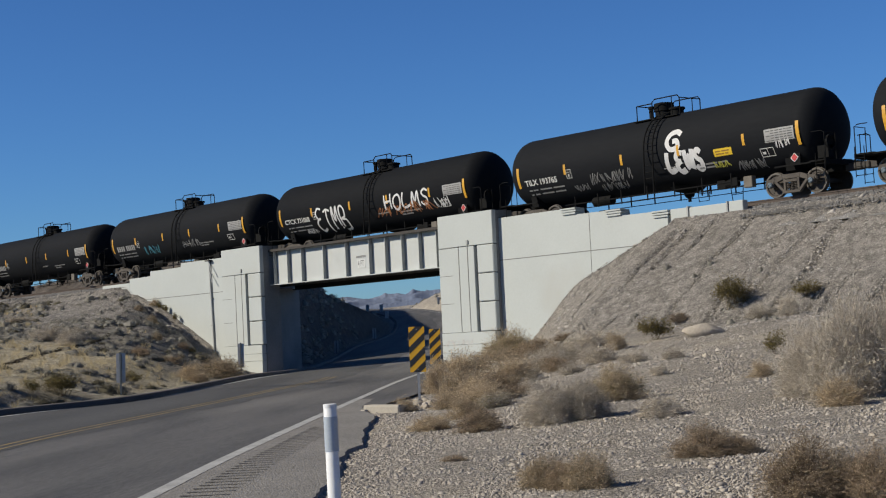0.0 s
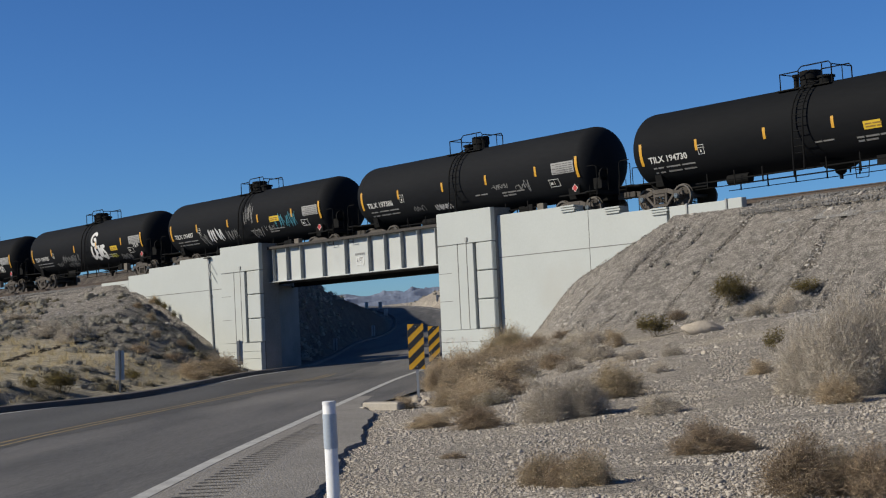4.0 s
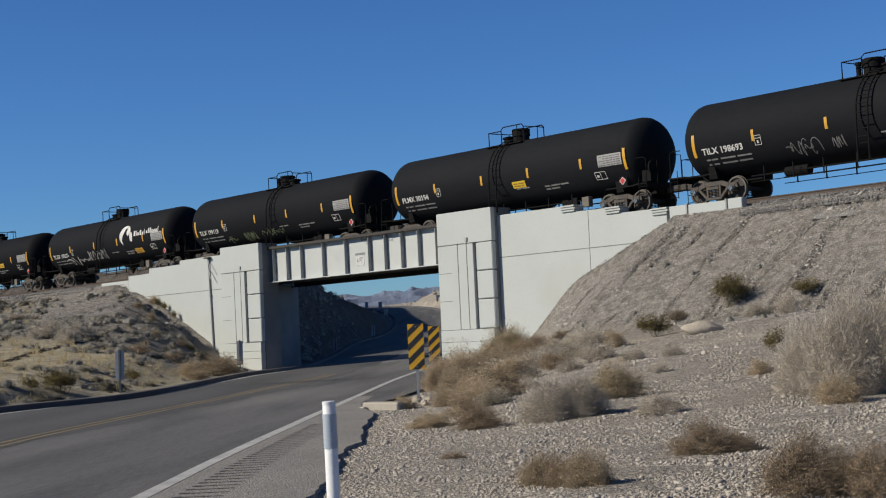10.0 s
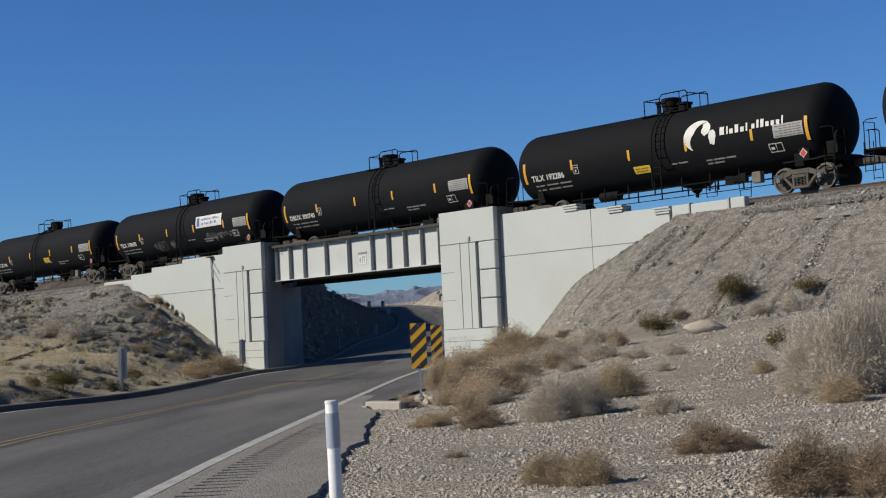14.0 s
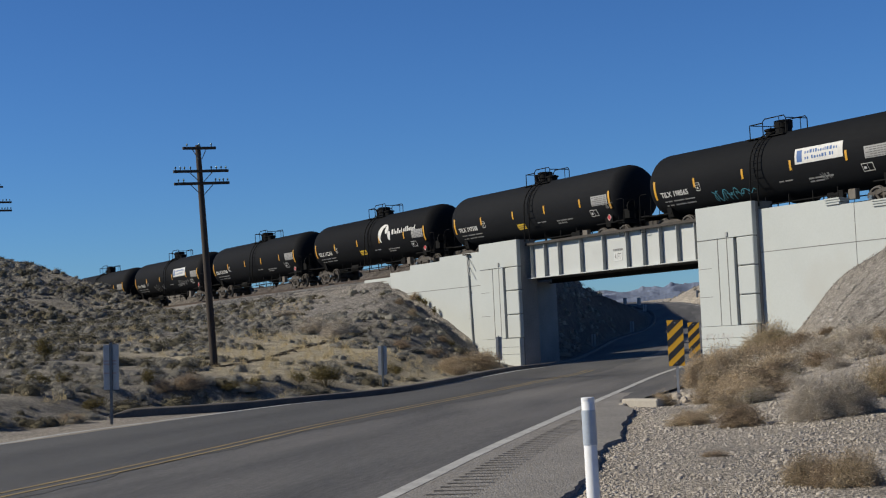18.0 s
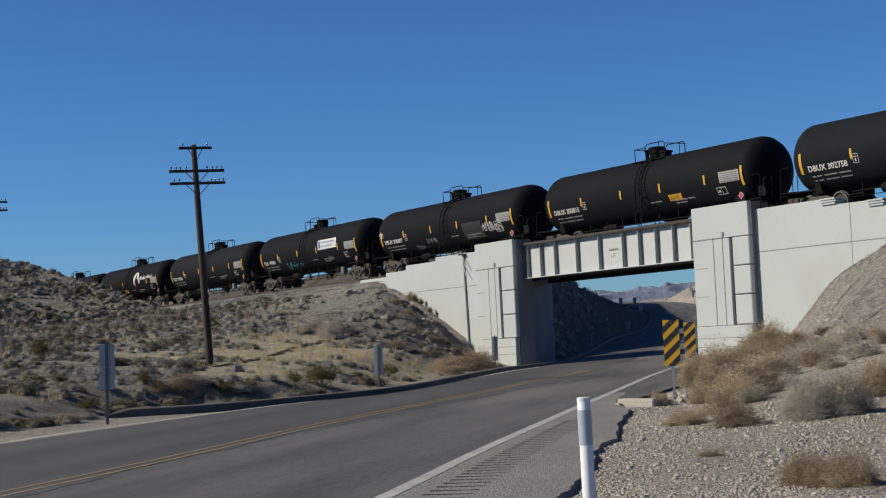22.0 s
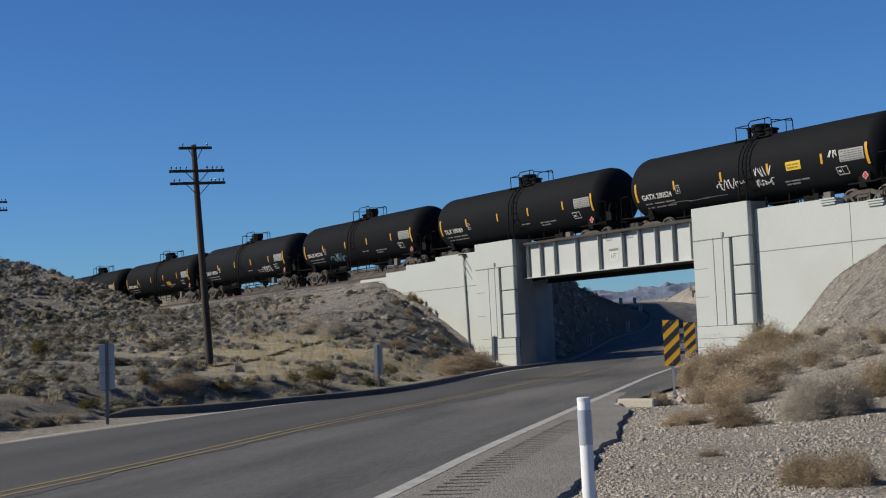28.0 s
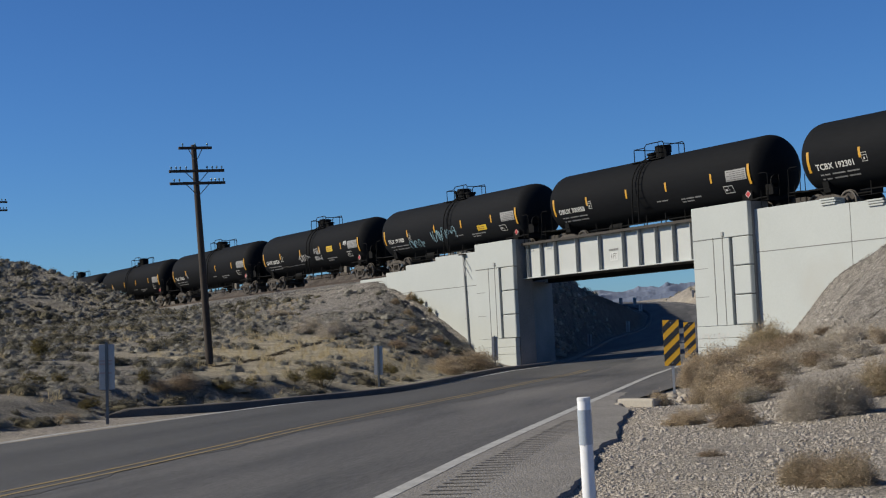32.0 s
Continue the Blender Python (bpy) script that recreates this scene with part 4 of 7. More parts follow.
            rod(bm, (s * 8.05, yy * 1.46, 0.3), (s * 8.05, yy * 1.46, 1.35), 0.016, 5)
            rod(bm, (s * 8.43, yy * 1.46, 0.3), (s * 8.43, yy * 1.46, 1.35), 0.016, 5)
            part("sill_step", bm, M_BLACK, car)
            bm = bmesh.new()
            box(bm, min(s * 6.2, s * 7.8), max(s * 6.2, s * 7.8), yy * 1.36 - 0.03, yy * 1.36 + 0.03, 1.03, 1.08)
            part("side_sill", bm, M_BLACK, car)
    # brake gear
    bm = bmesh.new()
    spin(bm, [(7.98, 0.0), (7.98, 0.28), (8.05, 0.28), (8.05, 0.23), (8.0, 0.22), (8.0, 0.0)], "x", 14, False)
    for v in bm.verts:
        v.co.z += 1.75
        v.co.y -= 0.8
        v.co.x += 0.25
    box(bm, 7.8, 8.25, -0.95, -0.65, 1.2, 1.65)
    part("hand_brake", bm, M_BLACK, car)
    # pipes and grab rail slung under the tank on both sides
    for yy in (-1, 1):
        bm = bmesh.new()
        pipe(bm, [(-4.9, yy * 0.98, 0.80), (4.9, yy * 0.98, 0.80)], 0.028, 6)
        pipe(bm, [(-4.9, yy * 1.02, 0.58), (4.9, yy * 1.02, 0.58)], 0.016, 6)
        part("underframe_rail", bm, M_BLACK, car)
        for x in (-4.3, -3.0, -1.7, -0.3, 1.1, 2.5, 3.9):
            bm = bmesh.new()
            box(bm, x - 0.02, x + 0.02, yy * 1.0 - 0.02, yy * 1.0 + 0.02, 0.55, 1.12)
            part("hanger", bm, M_BLACK, car)
    bm = bmesh.new()
    spin(bm, [(0.52, 0.10), (0.60, 0.20), (0.72, 0.22), (0.80, 0.55), (0.98, 0.75)], "z", 14, False)
    for v in bm.verts:
        v.co.x += 1.0
    rod(bm, (1.0, 0, 0.36), (1.0, 0, 0.55), 0.07, 8)
    part("outlet_valve", bm, M_BLACK, car, smooth=40)
    bm = bmesh.new()
    rod(bm, (-3.6, -0.55, 0.82), (-2.6, -0.55, 0.82), 0.20, 12)
    box(bm, -3.3, -2.9, -0.6, -0.5, 0.85, 1.2)
    part("air_reservoir", bm, M_BLACK, car)
    for yy in (-1, 1):
        bm = bmesh.new()
        pipe(bm, [(2.25, yy * 1.0, 0.85), (2.32, yy * 1.02, 0.22), (2.80, yy * 1.02, 0.22), (2.87, yy * 1.0, 0.85)], 0.018, 5)
        rod(bm, (2.28, yy * 1.01, 0.52), (2.84, yy * 1.01, 0.52), 0.016, 5)
        part("stirrup_step", bm, M_BLACK, car)
    bm = bmesh.new()
    box(bm, 4.55, 4.95, -1.12, -0.86, 0.50, 0.92)
    part("valve_box", bm, M_BOX, car, "dusty grey control valve box", bevel=0.02)
    bm = bmesh.new()
    box(bm, 3.95, 4.22, -1.05, -0.85, 0.62, 0.95)
    part("retainer_box", bm, M_BLACK, car, bevel=0.02)
    bm = bmesh.new()
    rod(bm, (3.3, -0.5, 0.78), (3.75, -0.5, 0.78), 0.16, 12)
    box(bm, 2.9, 3.3, -0.62, -0.38, 0.62, 0.95)
    box(bm, 3.4, 3.6, -0.55, -0.45, 0.85, 1.2)
    part("brake_cylinder", bm, M_BLACK, car, bevel=0.01)
    # bogies: side frames, springs, bolster; wheelsets turn
    for s in (-1, 1):
        bm = bmesh.new()
        box(bm, -0.22, 0.22, -1.0, 1.0, 0.50, 0.72)
        bol = part("bogie", bm, M_BOGIE, car, "rusty cast bogie", bevel=0.02)
        bol.matrix_basis = pose(s * 6.66, 0, 0)
        for yy in (-1.0, 1.0):
            part("side_frame", side_frame(yy), M_BOGIE, bol, bevel=0.012)
            part("spring_pack", springs(yy), M_BOGIE, bol)
    ax, wl, td, cp = axle(), wheel(), tread(), axle_cap()
    for x in WHEEL_X:
        w = put("wheelset", ax, car, pose(x, 0, WR))
        for turn in (0, 180):
            put("wheel", wl, w, pose(0, 0, 0, 0, 0, turn))
            put("tread", td, w, pose(0, 0, 0, 0, 0, turn))
            put("axle_cap", cp, w, pose(0, 0, 0, 0, 0, turn))
    # reflectors along the side, taller at both ends
    for x in (-4.35, -1.15, 1.8, 4.95):
        bm = bmesh.new()
        decal(bm, x - 0.06, x + 0.06, 2.03, 2.45, 0.012)
        part("reflector", bm, M_STRIPE, car, "yellow reflective stripe")
    for x in (-7.15, 7.38):
        bm = bmesh.new()
        decal(bm, x - 0.07, x + 0.07, 1.74, 2.60, 0.012, 6)
        part("reflector", bm, M_STRIPE, car, "yellow reflective stripe")
    # capacity panel, consolidated box, placard
    bm = bmesh.new()
    decal(bm, 5.92, 7.22, 1.98, 2.46, 0.010)
    pan = part("data_panel", bm, M_PANEL, car, "grey stencilled data panel")
    bm = bmesh.new()
    for k in range(5):
        bars(bm, 5.95, 2.01 + k * 0.088, [(0.04, 0.22), (0.26, 0.40), (0.44, 0.62), (0.66, 0.80), (0.84, 0.95), (0.99, 1.20)][k % 2:], 0.036, 0.014)
    tagged(part("stencil_block", bm, M_PANELINK, pan), kind="stuff")
    bm = bmesh.new()
    for x0, x1, z0, z1 in ((5.60, 6.20, 1.50, 1.525), (5.60, 6.20, 1.79, 1.815), (5.60, 5.625, 1.50, 1.815), (6.175, 6.20, 1.50, 1.815), (5.90, 5.92, 1.50, 1.815), (5.68, 5.82, 1.60, 1.69)):
        decal(bm, x0, x1, z0, z1, 0.010, 2)
    part("test_box", bm, M_DECAL, car, "white stencilled box")
    bm = bmesh.new()
    z0, r = 1.33, 0.175
    vs = [bm.verts.new((6.98 + a, -1.10 - 0.02, z0 + b)) for a, b in ((0, r), (r, 0), (0, -r), (-r, 0))]
    bm.faces.new(vs)
    pl = part("placard", bm, M_DECAL, car, "white-edged red diamond placard")
    pl.location = (0, -0.09, 0)
    bm = bmesh.new()
    r = 0.145
    bm.faces.new([bm.verts.new((6.98 + a, -1.128, z0 + b)) for a, b in ((0, r), (r, 0), (0, -r), (-r, 0))])
    part("placard_face", bm, M_RED, pl)
    bm = bmesh.new()
    box(bm, 6.76, 7.2, -1.18, -1.12, 1.10, 1.56)
    part("placard_holder", bm, M_BLACK, car)
    # small stencils
    bm = bmesh.new()
    bars(bm, -6.7, 1.57, [(0, .18), (.24, .52), (.65, 1.35), (1.45, 2.1)], 0.055)
    bars(bm, -6.7, 1.40, [(0, .14), (.24, .50), (.65, 1.35), (1.45, 2.05)], 0.055)
    part("weight_stencil", bm, M_GREYDECAL, car)
    bm = bmesh.new()
    for x0, x1, z0, z1 in ((-4.30, -4.0, 1.86, 1.878), (-4.30, -4.0, 2.10, 2.118), (-4.30, -4.0, 2.20, 2.218), (-4.30, -4.282, 1.86, 2.218), (-4.018, -4.0, 1.86, 2.218), (-4.19, -4.12, 1.93, 2.03)):
        decal(bm, x0, x1, z0, z1, 0.010, 2)
    part("stencil_box", bm, M_DECAL, car)
    bm = bmesh.new()
    bars(bm, 2.6, 1.55, [(0, .3), (.35, .9), (.95, 1.4)], 0.06)
    part("side_stencil", bm, M_GREYDECAL, car)
    bm = bmesh.new()
    bars(bm, 2.6, 1.43, [(0, .25), (.32, .8)], 0.06)
    part("side_stencil", bm, M_GREYDECAL, car)
    bm = bmesh.new()
    bars(bm, 0.9, 1.62, [(0, .3), (.36, .8)], 0.05)
    part("side_stencil", bm, M_GREYDECAL, car)
    return car


M_PANEL = mat("pale_stencil_ground", (0.34, 0.34, 0.335), (0.25, 0.25, 0.245), 0.6, scale=4, fine=30, bump=0.0)
M_PANELINK = mat("dark_stencil", (0.07, 0.07, 0.07), (0.12, 0.12, 0.12), 0.6, scale=4, fine=30, bump=0.0)
M_RED = mat("placard_red", (0.45, 0.03, 0.03), (0.36, 0.028, 0.028), 0.5, scale=3, fine=20, bump=0.0)
M_LABEL = mat("yellow_panel", (0.70, 0.48, 0.03), (0.60, 0.40, 0.03), 0.5, scale=3, fine=20, bump=0.0)
M_GRAF_W = mat("white_spray_paint", (0.66, 0.66, 0.66), (0.5, 0.5, 0.5), 0.7, scale=4, fine=30, bump=0.0)
M_GRAF_G = mat("grey_spray_paint", (0.22, 0.22, 0.22), (0.12, 0.12, 0.12), 0.7, scale=4, fine=30, bump=0.0)
M_GRAF_B = mat("blue_spray_paint", (0.06, 0.28, 0.36), (0.04, 0.18, 0.26), 0.7, scale=4, fine=30, bump=0.0)
M_GRAF_C = mat("pale_blue_spray_paint", (0.34, 0.52, 0.60), (0.2, 0.36, 0.44), 0.7, scale=4, fine=30, bump=0.0)
M_GRAF_Y = mat("yellow_spray_paint", (0.50, 0.48, 0.06), (0.3, 0.3, 0.05), 0.7, scale=4, fine=30, bump=0.0)
M_GRAF_O = mat("orange_spray_paint", (0.45, 0.18, 0.06), (0.3, 0.12, 0.05), 0.7, scale=4, fine=30, bump=0.0)
M_GRAF_K = mat("green_spray_paint", (0.20, 0.24, 0.12), (0.12, 0.15, 0.08), 0.7, scale=4, fine=30, bump=0.0)
first_car, second_car = build_car(False), build_car(True)
# mark of each car from the head of the visible train to its rear; without a mark where it cannot be read
MARKS = ["", "", "", "", "CTCX 731068", "TILX 193765", "TILX 193687", "TILX 197386", "TILX 194730", "TCBX 192271", "TILX 199119", "PLMX 30194", "TILX 198693",
         "DBUX 300740", "TILX 192286", "TILX 197338", "TILX 198565", "DBUX 300807", "DBUX 300815", "DBUX 302758", "DBUX 301718", "TILX 195069", "GATX 200524", "TILX 191980", "DBUX 300858", "TCBX 192301"]
FIRST = -3
FLIPPED = (4, 6, 8, 13, 16, 17, 21)
cars = []
for k in range(len(MARKS)):
    n = FIRST + k
    proto = second_car if n in FLIPPED else first_car
    used = proto in cars
    cars.append(copy_thing(proto, Matrix.Identity(4)) if used else proto)


def scrawl(seed, x0, x1, z0, z1, width=0.035, letters=5, fill=False):
    """Looping spray strokes in a field on the tank's near side."""
    rnd = random.Random(seed)
    bm = bmesh.new()
    step = (x1 - x0) / letters
    h = z1 - z0
    for i in range(letters):
        cx = x0 + step * (i + 0.5)
        n = rnd.randint(4, 6)
        loop, ph = rnd.uniform(0.25, 0.5), rnd.uniform(0, 6)
        pts = [(cx + rnd.uniform(-0.55, 0.55) * step, z0 + (k % 2 * 0.8 + rnd.uniform(0, 0.25)) * h) for k in range(n)]
        if not fill:       # rounded handwriting
            pts = [(x0 + step * (i + u / 9.0 * 1.15) + loop * step * math.sin(u * 0.7 + ph), z0 + h * (0.5 + (0.3 + 0.2 * math.sin(ph * 3)) * math.cos(u * 0.7 * (1 + i % 2) + ph))) for u in range(10)]
        line = spline(pts, 5 if fill else 3)
        for a, b in zip(line, line[1:]):
            d = b - a
            l = math.hypot(*d) or 1
            nx, nz = -d[1] / l * width * 0.5, d[0] / l * width * 0.5
            e = d / l * width * 0.25
            quad = [bm.verts.new(on_tank(px, min(max(pz, 0.95), 3.5), 0.010 + 0.0004 * i)) for px, pz in ((a[0] - e[0] + nx, a[1] - e[1] + nz), (a[0] - e[0] - nx, a[1] - e[1] - nz), (b[0] + e[0] - nx, b[1] + e[1] - nz), (b[0] + e[0] + nx, b[1] + e[1] + nz))]
            bm.faces.new(quad)
    return bm


STROKES = {
    "H": [[(0.1, 0), (0.0, 1)], [(0.9, 0.05), (0.85, 1.05)], [(0, 0.5), (0.9, 0.58)]],
    "O": [[(0.5, 1), (0.1, 0.8), (0.0, 0.4), (0.25, 0.02), (0.7, 0.1), (0.95, 0.5), (0.8, 0.9), (0.5, 1)]],
    "L": [[(0.1, 1), (0.0, 0.5), (0.05, 0.05), (0.4, 0.0), (0.95, 0.12)]],
    "M": [[(0.0, 0), (0.15, 1), (0.45, 0.35), (0.8, 1), (0.95, 0)]],
    "S": [[(0.9, 0.85), (0.5, 1), (0.15, 0.8), (0.4, 0.55), (0.8, 0.4), (0.75, 0.08), (0.3, 0.0), (0.0, 0.2)]],
    "E": [[(0.9, 0.95), (0.35, 1), (0.05, 0.75), (0.35, 0.52), (0.7, 0.55)], [(0.35, 0.52), (0.0, 0.3), (0.3, 0.0), (0.95, 0.08)]],
    "T": [[(0.0, 0.9), (0.5, 1), (1, 0.92)], [(0.5, 1), (0.42, 0.4), (0.5, 0.0)]],
    "B": [[(0.1, 0), (0.05, 1), (0.7, 0.95), (0.75, 0.6), (0.2, 0.5), (0.85, 0.42), (0.85, 0.08), (0.1, 0)]],
    "W": [[(0.0, 1), (0.2, 0.05), (0.5, 0.7), (0.78, 0.02), (1.0, 1)]],
    "C": [[(0.95, 0.8), (0.6, 1), (0.15, 0.85), (0.0, 0.4), (0.3, 0.0), (0.8, 0.1), (0.7, 0.45), (0.4, 0.45)]],
}


def sprayed_letter(letter, x0, x1, z0, z1, width, lean=0.12):
    """One hand-sprayed letter of even stroke on the tank's near side."""
    bm = bmesh.new()
    for n, pts in enumerate(STROKES[letter]):
        line = spline([(x0 + (x1 - x0) * (u + lean * v), z0 + (z1 - z0) * v) for u, v in pts], 5)
        t = np.gradient(line, axis=0)
        t /= np.linalg.norm(t, axis=1)[:, None] + 1e-9
        half = width * 0.5
        rows = [(bm.verts.new(on_tank(a - b[1] * half, c + b[0] * half, 0.011 + 0.001 * n)), bm.verts.new(on_tank(a + b[1] * half, c - b[0] * half, 0.011 + 0.001 * n))) for (a, c), b in zip(line, t)]
        for p, q in zip(rows, rows[1:]):
            bm.faces.new((p[0], p[1], q[1], q[0]))
    return bm


def sprayed_word(car, word, x0, x1, z0, z1, width, material, label, drop=0.0):
    step = (x1 - x0) / len(word)
    for i, letter in enumerate(word):
        dz = drop * (i % 2)
        part("graffiti", sprayed_letter(letter, x0 + step * i, x0 + step * (i + 0.82), z0 - dz, z1 - dz, width), material, car, label)


def blob(x0, x1, z0, z1, seed, k=26):
    """A filled rounded patch, as of fat letters."""
    rnd = random.Random(seed)
    bm = bmesh.new()
    cx, cz = (x0 + x1) / 2, (z0 + z1) / 2
    ring = []
    for i in range(k):
        a = 2 * math.pi * i / k
        r = 1 + rnd.uniform(-0.22, 0.1)
        ring.append((cx + math.cos(a) * (x1 - x0) / 2 * r, cz + math.sin(a) * (z1 - z0) / 2 * r))
    mid = bm.verts.new(on_tank(cx, cz, 0.011))
    rows = [[bm.verts.new(on_tank(cx + (px - cx) * q, cz + (pz - cz) * q, 0.011)) for px, pz in ring] for q in (0.35, 0.7, 1.0)]
    for i in range(k):
        j = (i + 1) % k
        bm.faces.new((mid, rows[0][i], rows[0][j]))
        for u, v in zip(rows, rows[1:]):
            bm.faces.new((u[i], v[i], v[j], u[j]))
    return bm


def globe_logo(car, x):
    """White crescent globe and two rows of blocks for the lettering."""
    bm = bmesh.new()
    cx, cz, r = x + 0.75, 2.52, 0.60
    for i in range(20):
        a0, a1 = radians(60 + i * 9.0), radians(60 + (i + 1) * 9.0)
        w0, w1 = 0.34 * math.sin(math.pi * i / 20) + 0.02, 0.34 * math.sin(math.pi * (i + 1) / 20) + 0.02
        q = [(cx + r * 1.25 * math.cos(a), cz + r * math.sin(a)) for a in (a0, a1)] + [(cx + (r - w) * 1.25 * math.cos(a), cz + (r - w) * math.sin(a)) for a, w in ((a1, w1), (a0, w0))]
        bm.faces.new([bm.verts.new(on_tank(px, pz, 0.012)) for px, pz in q])
    logo = part("globe_logo", bm, M_DECAL, car, "white crescent globe logo")
    part("logo_patch", blob(cx + 0.10, cx + 0.55, cz - 0.02, cz + 0.48, 5, 14), M_DECAL, logo)
    part("logo_patch", blob(cx + 0.45, cx + 0.80, cz - 0.42, cz + 0.22, 6, 14), M_DECAL, logo)
    bm = bmesh.new()
    xx = x + 1.75
    for i, (w, tall) in enumerate(((0.26, 1), (0.09, 1), (0.20, 0), (0.20, 1), (0.20, 0), (0.09, 1), (0, 0), (0.17, 0), (0.12, 1), (0.18, 1), (0.18, 0), (0.18, 0), (0.18, 0), (0.09, 1))):
        if w:
            bm = bmesh.new()
            decal(bm, xx, xx + w * 0.82, 2.42 + (i > 6) * 0.04, 2.60 + 0.12 * tall + (i > 6) * 0.04, 0.012, 2)
            part("letter_block", bm, M_DECAL, logo)
        xx += w + 0.055 if w else 0.12


def banner(car, x):
    bm = bmesh.new()
    decal(bm, x, x + 2.7, 2.22, 2.86, 0.012, 6)
    p = part("banner", bm, M_DECAL, car, "white banner with blue lettering bars")
    bm = bmesh.new()
    decal(bm, x + 0.12, x + 0.42, 2.30, 2.78, 0.016, 4)
    for k, z in enumerate((2.58, 2.34)):
        xx = x + 0.58
        rnd = random.Random(k + 3)
        while xx < x + 2.45 - 0.3 * k:
            w = rnd.uniform(0.07, 0.16)
            decal(bm, xx, xx + w * 0.8, z + 0.03, z + 0.13 + rnd.choice((0, 0.04)), 0.016, 2)
            xx += w + (0.14 if rnd.random() < 0.12 else 0.035)
    tagged(part("banner_bars", bm, M_BLUE, p), kind="stuff")


def label_panel(car, x, z, w=0.85, h=0.28, orange=False):
    bm = bmesh.new()
    decal(bm, x, x + w, z, z + h, 0.012, 3)
    p = part("warning_label", bm, M_STRIPE if orange else M_LABEL, car, "yellow warning label")
    for up, span in ((0.55, (0, 0.25)), (0.55, (0.3, 0.66)), (0.2, (0, 0.4)), (0.2, (0.45, 0.6))):
        bm = bmesh.new()
        bars(bm, x + 0.08, z + h * up, [span], h * 0.18, 0.016)
        part("label_bar", bm, M_RUSTINK, p)


M_BLUE = mat("blue_print", (0.05, 0.13, 0.33), (0.04, 0.10, 0.26), 0.6, scale=3, fine=20, bump=0.0)
M_RUSTINK = mat("faded_print", (0.30, 0.17, 0.03), (0.24, 0.14, 0.03), 0.6, scale=3, fine=20, bump=0.0)
TAGS = {
    0: [("B", -3.6, -1.7, 1.35, 1.85, 5), ("G", 0.7, 2.7, 1.45, 1.85, 6)],
    1: [("O", 0.7, 5.2, 1.45, 1.95, 9), ("W", 5.2, 6.3, 1.50, 1.95, 4), ("W", -5.4, -4.4, 1.2, 1.4, 4)],
    2: [("G", -3.1, -0.8, 1.45, 1.90, 8), ("G", -2.7, -1.2, 1.15, 1.45, 6), ("G", -4.1, -3.3, 1.3, 1.55, 4), ("Y", 3.3, 4.1, 1.38, 1.60, 4), ("G", 4.3, 5.6, 1.15, 1.5, 6), ("W", 6.3, 7.0, 1.75, 2.05, 4)],
    3: [("G", -4.2, -3.4, 1.25, 1.85, 3), ("W", -3.3, -1.9, 1.35, 2.05, 5), ("G", -1.5, -0.4, 1.35, 1.90, 5), ("G", 0.35, 1.35, 2.0, 3.1, 5), ("G", 1.0, 2.1, 1.25, 1.75, 5), ("G", 2.2, 3.2, 1.5, 1.8, 4), ("B", 3.3, 5.3, 1.55, 2.30, 6)],
    4: [("G", -3.6, -2.8, 1.35, 1.60, 5), ("W", -2.1, -0.9, 1.28, 1.52, 6), ("G", 2.1, 3.1, 1.75, 1.95, 6), ("G", 3.6, 4.4, 1.45, 2.0, 4), ("G", 6.3, 7.1, 1.95, 2.15, 4)],
    6: [("W", -5.0, -2.2, 1.20, 1.75, 4), ("W", -2.4, 0.6, 1.30, 1.95, 4)],
    7: [("K", -4.4, -3.5, 1.15, 1.55, 4), ("K", -2.7, -1.5, 1.15, 1.60, 6), ("K", -0.9, 1.0, 1.25, 1.65, 8)],
    9: [("G", -3.0, -1.7, 1.25, 1.85, 5), ("G", -1.1, -0.5, 1.35, 1.75, 3), ("G", 2.9, 4.7, 1.40, 1.90, 7), ("G", 4.7, 6.2, 1.55, 1.85, 4)],
    12: [("G", 6.9, 7.5, 1.75, 2.05, 3)],
    13: [("B", -3.4, -0.8, 1.25, 1.75, 8), ("G", 3.3, 3.9, 1.45, 1.75, 3)],
    14: [("W", 4.3, 6.3, 1.55, 2.15, 9), ("G", -1.9, -0.7, 1.45, 1.75, 5), ("G", -3.4, -2.5, 1.2, 1.5, 4), ("W", -7.3, -6.9, 2.2, 2.5, 3)],
    16: [("W", 3.5, 5.0, 1.35, 1.80, 8)],
    17: [("C", -3.6, -1.7, 1.25, 1.80, 5)],
    18: [],
    19: [("W", -1.6, 0.2, 1.65, 2.10, 6), ("W", 0.9, 2.0, 1.95, 2.35, 4), ("W", 0.9, 2.0, 1.55, 1.85, 5), ("G", -4.9, -1.7, 1.42, 1.52, 3), ("W", 5.3, 5.8, 2.2, 2.5, 2)],
    20: [("C", -4.4, -2.7, 1.35, 1.80, 6), ("C", -1.8, -0.4, 1.40, 2.20, 3), ("C", -0.4, 1.1, 1.55, 2.25, 5)],
}
INKS = {"W": M_GRAF_W, "G": M_GRAF_G, "B": M_GRAF_B, "Y": M_GRAF_Y, "O": M_GRAF_O, "K": M_GRAF_K, "C": M_GRAF_C}
LABELS = {2: (3.5, 1.78), 3: (2.9, 1.95), 5: (3.0, 1.80, 0.7), 6: (3.7, 1.42, 0.9, 0.28, True), 8: (0.75, 1.68, 0.8), 11: (-1.05, 1.48, 0.85), 12: (-1.0, 1.45, 0.75), 15: (2.3, 1.58, 0.9, 0.28, True), 19: (2.9, 2.0, 0.85, 0.36), 20: (3.4, 1.72, 0.95)}
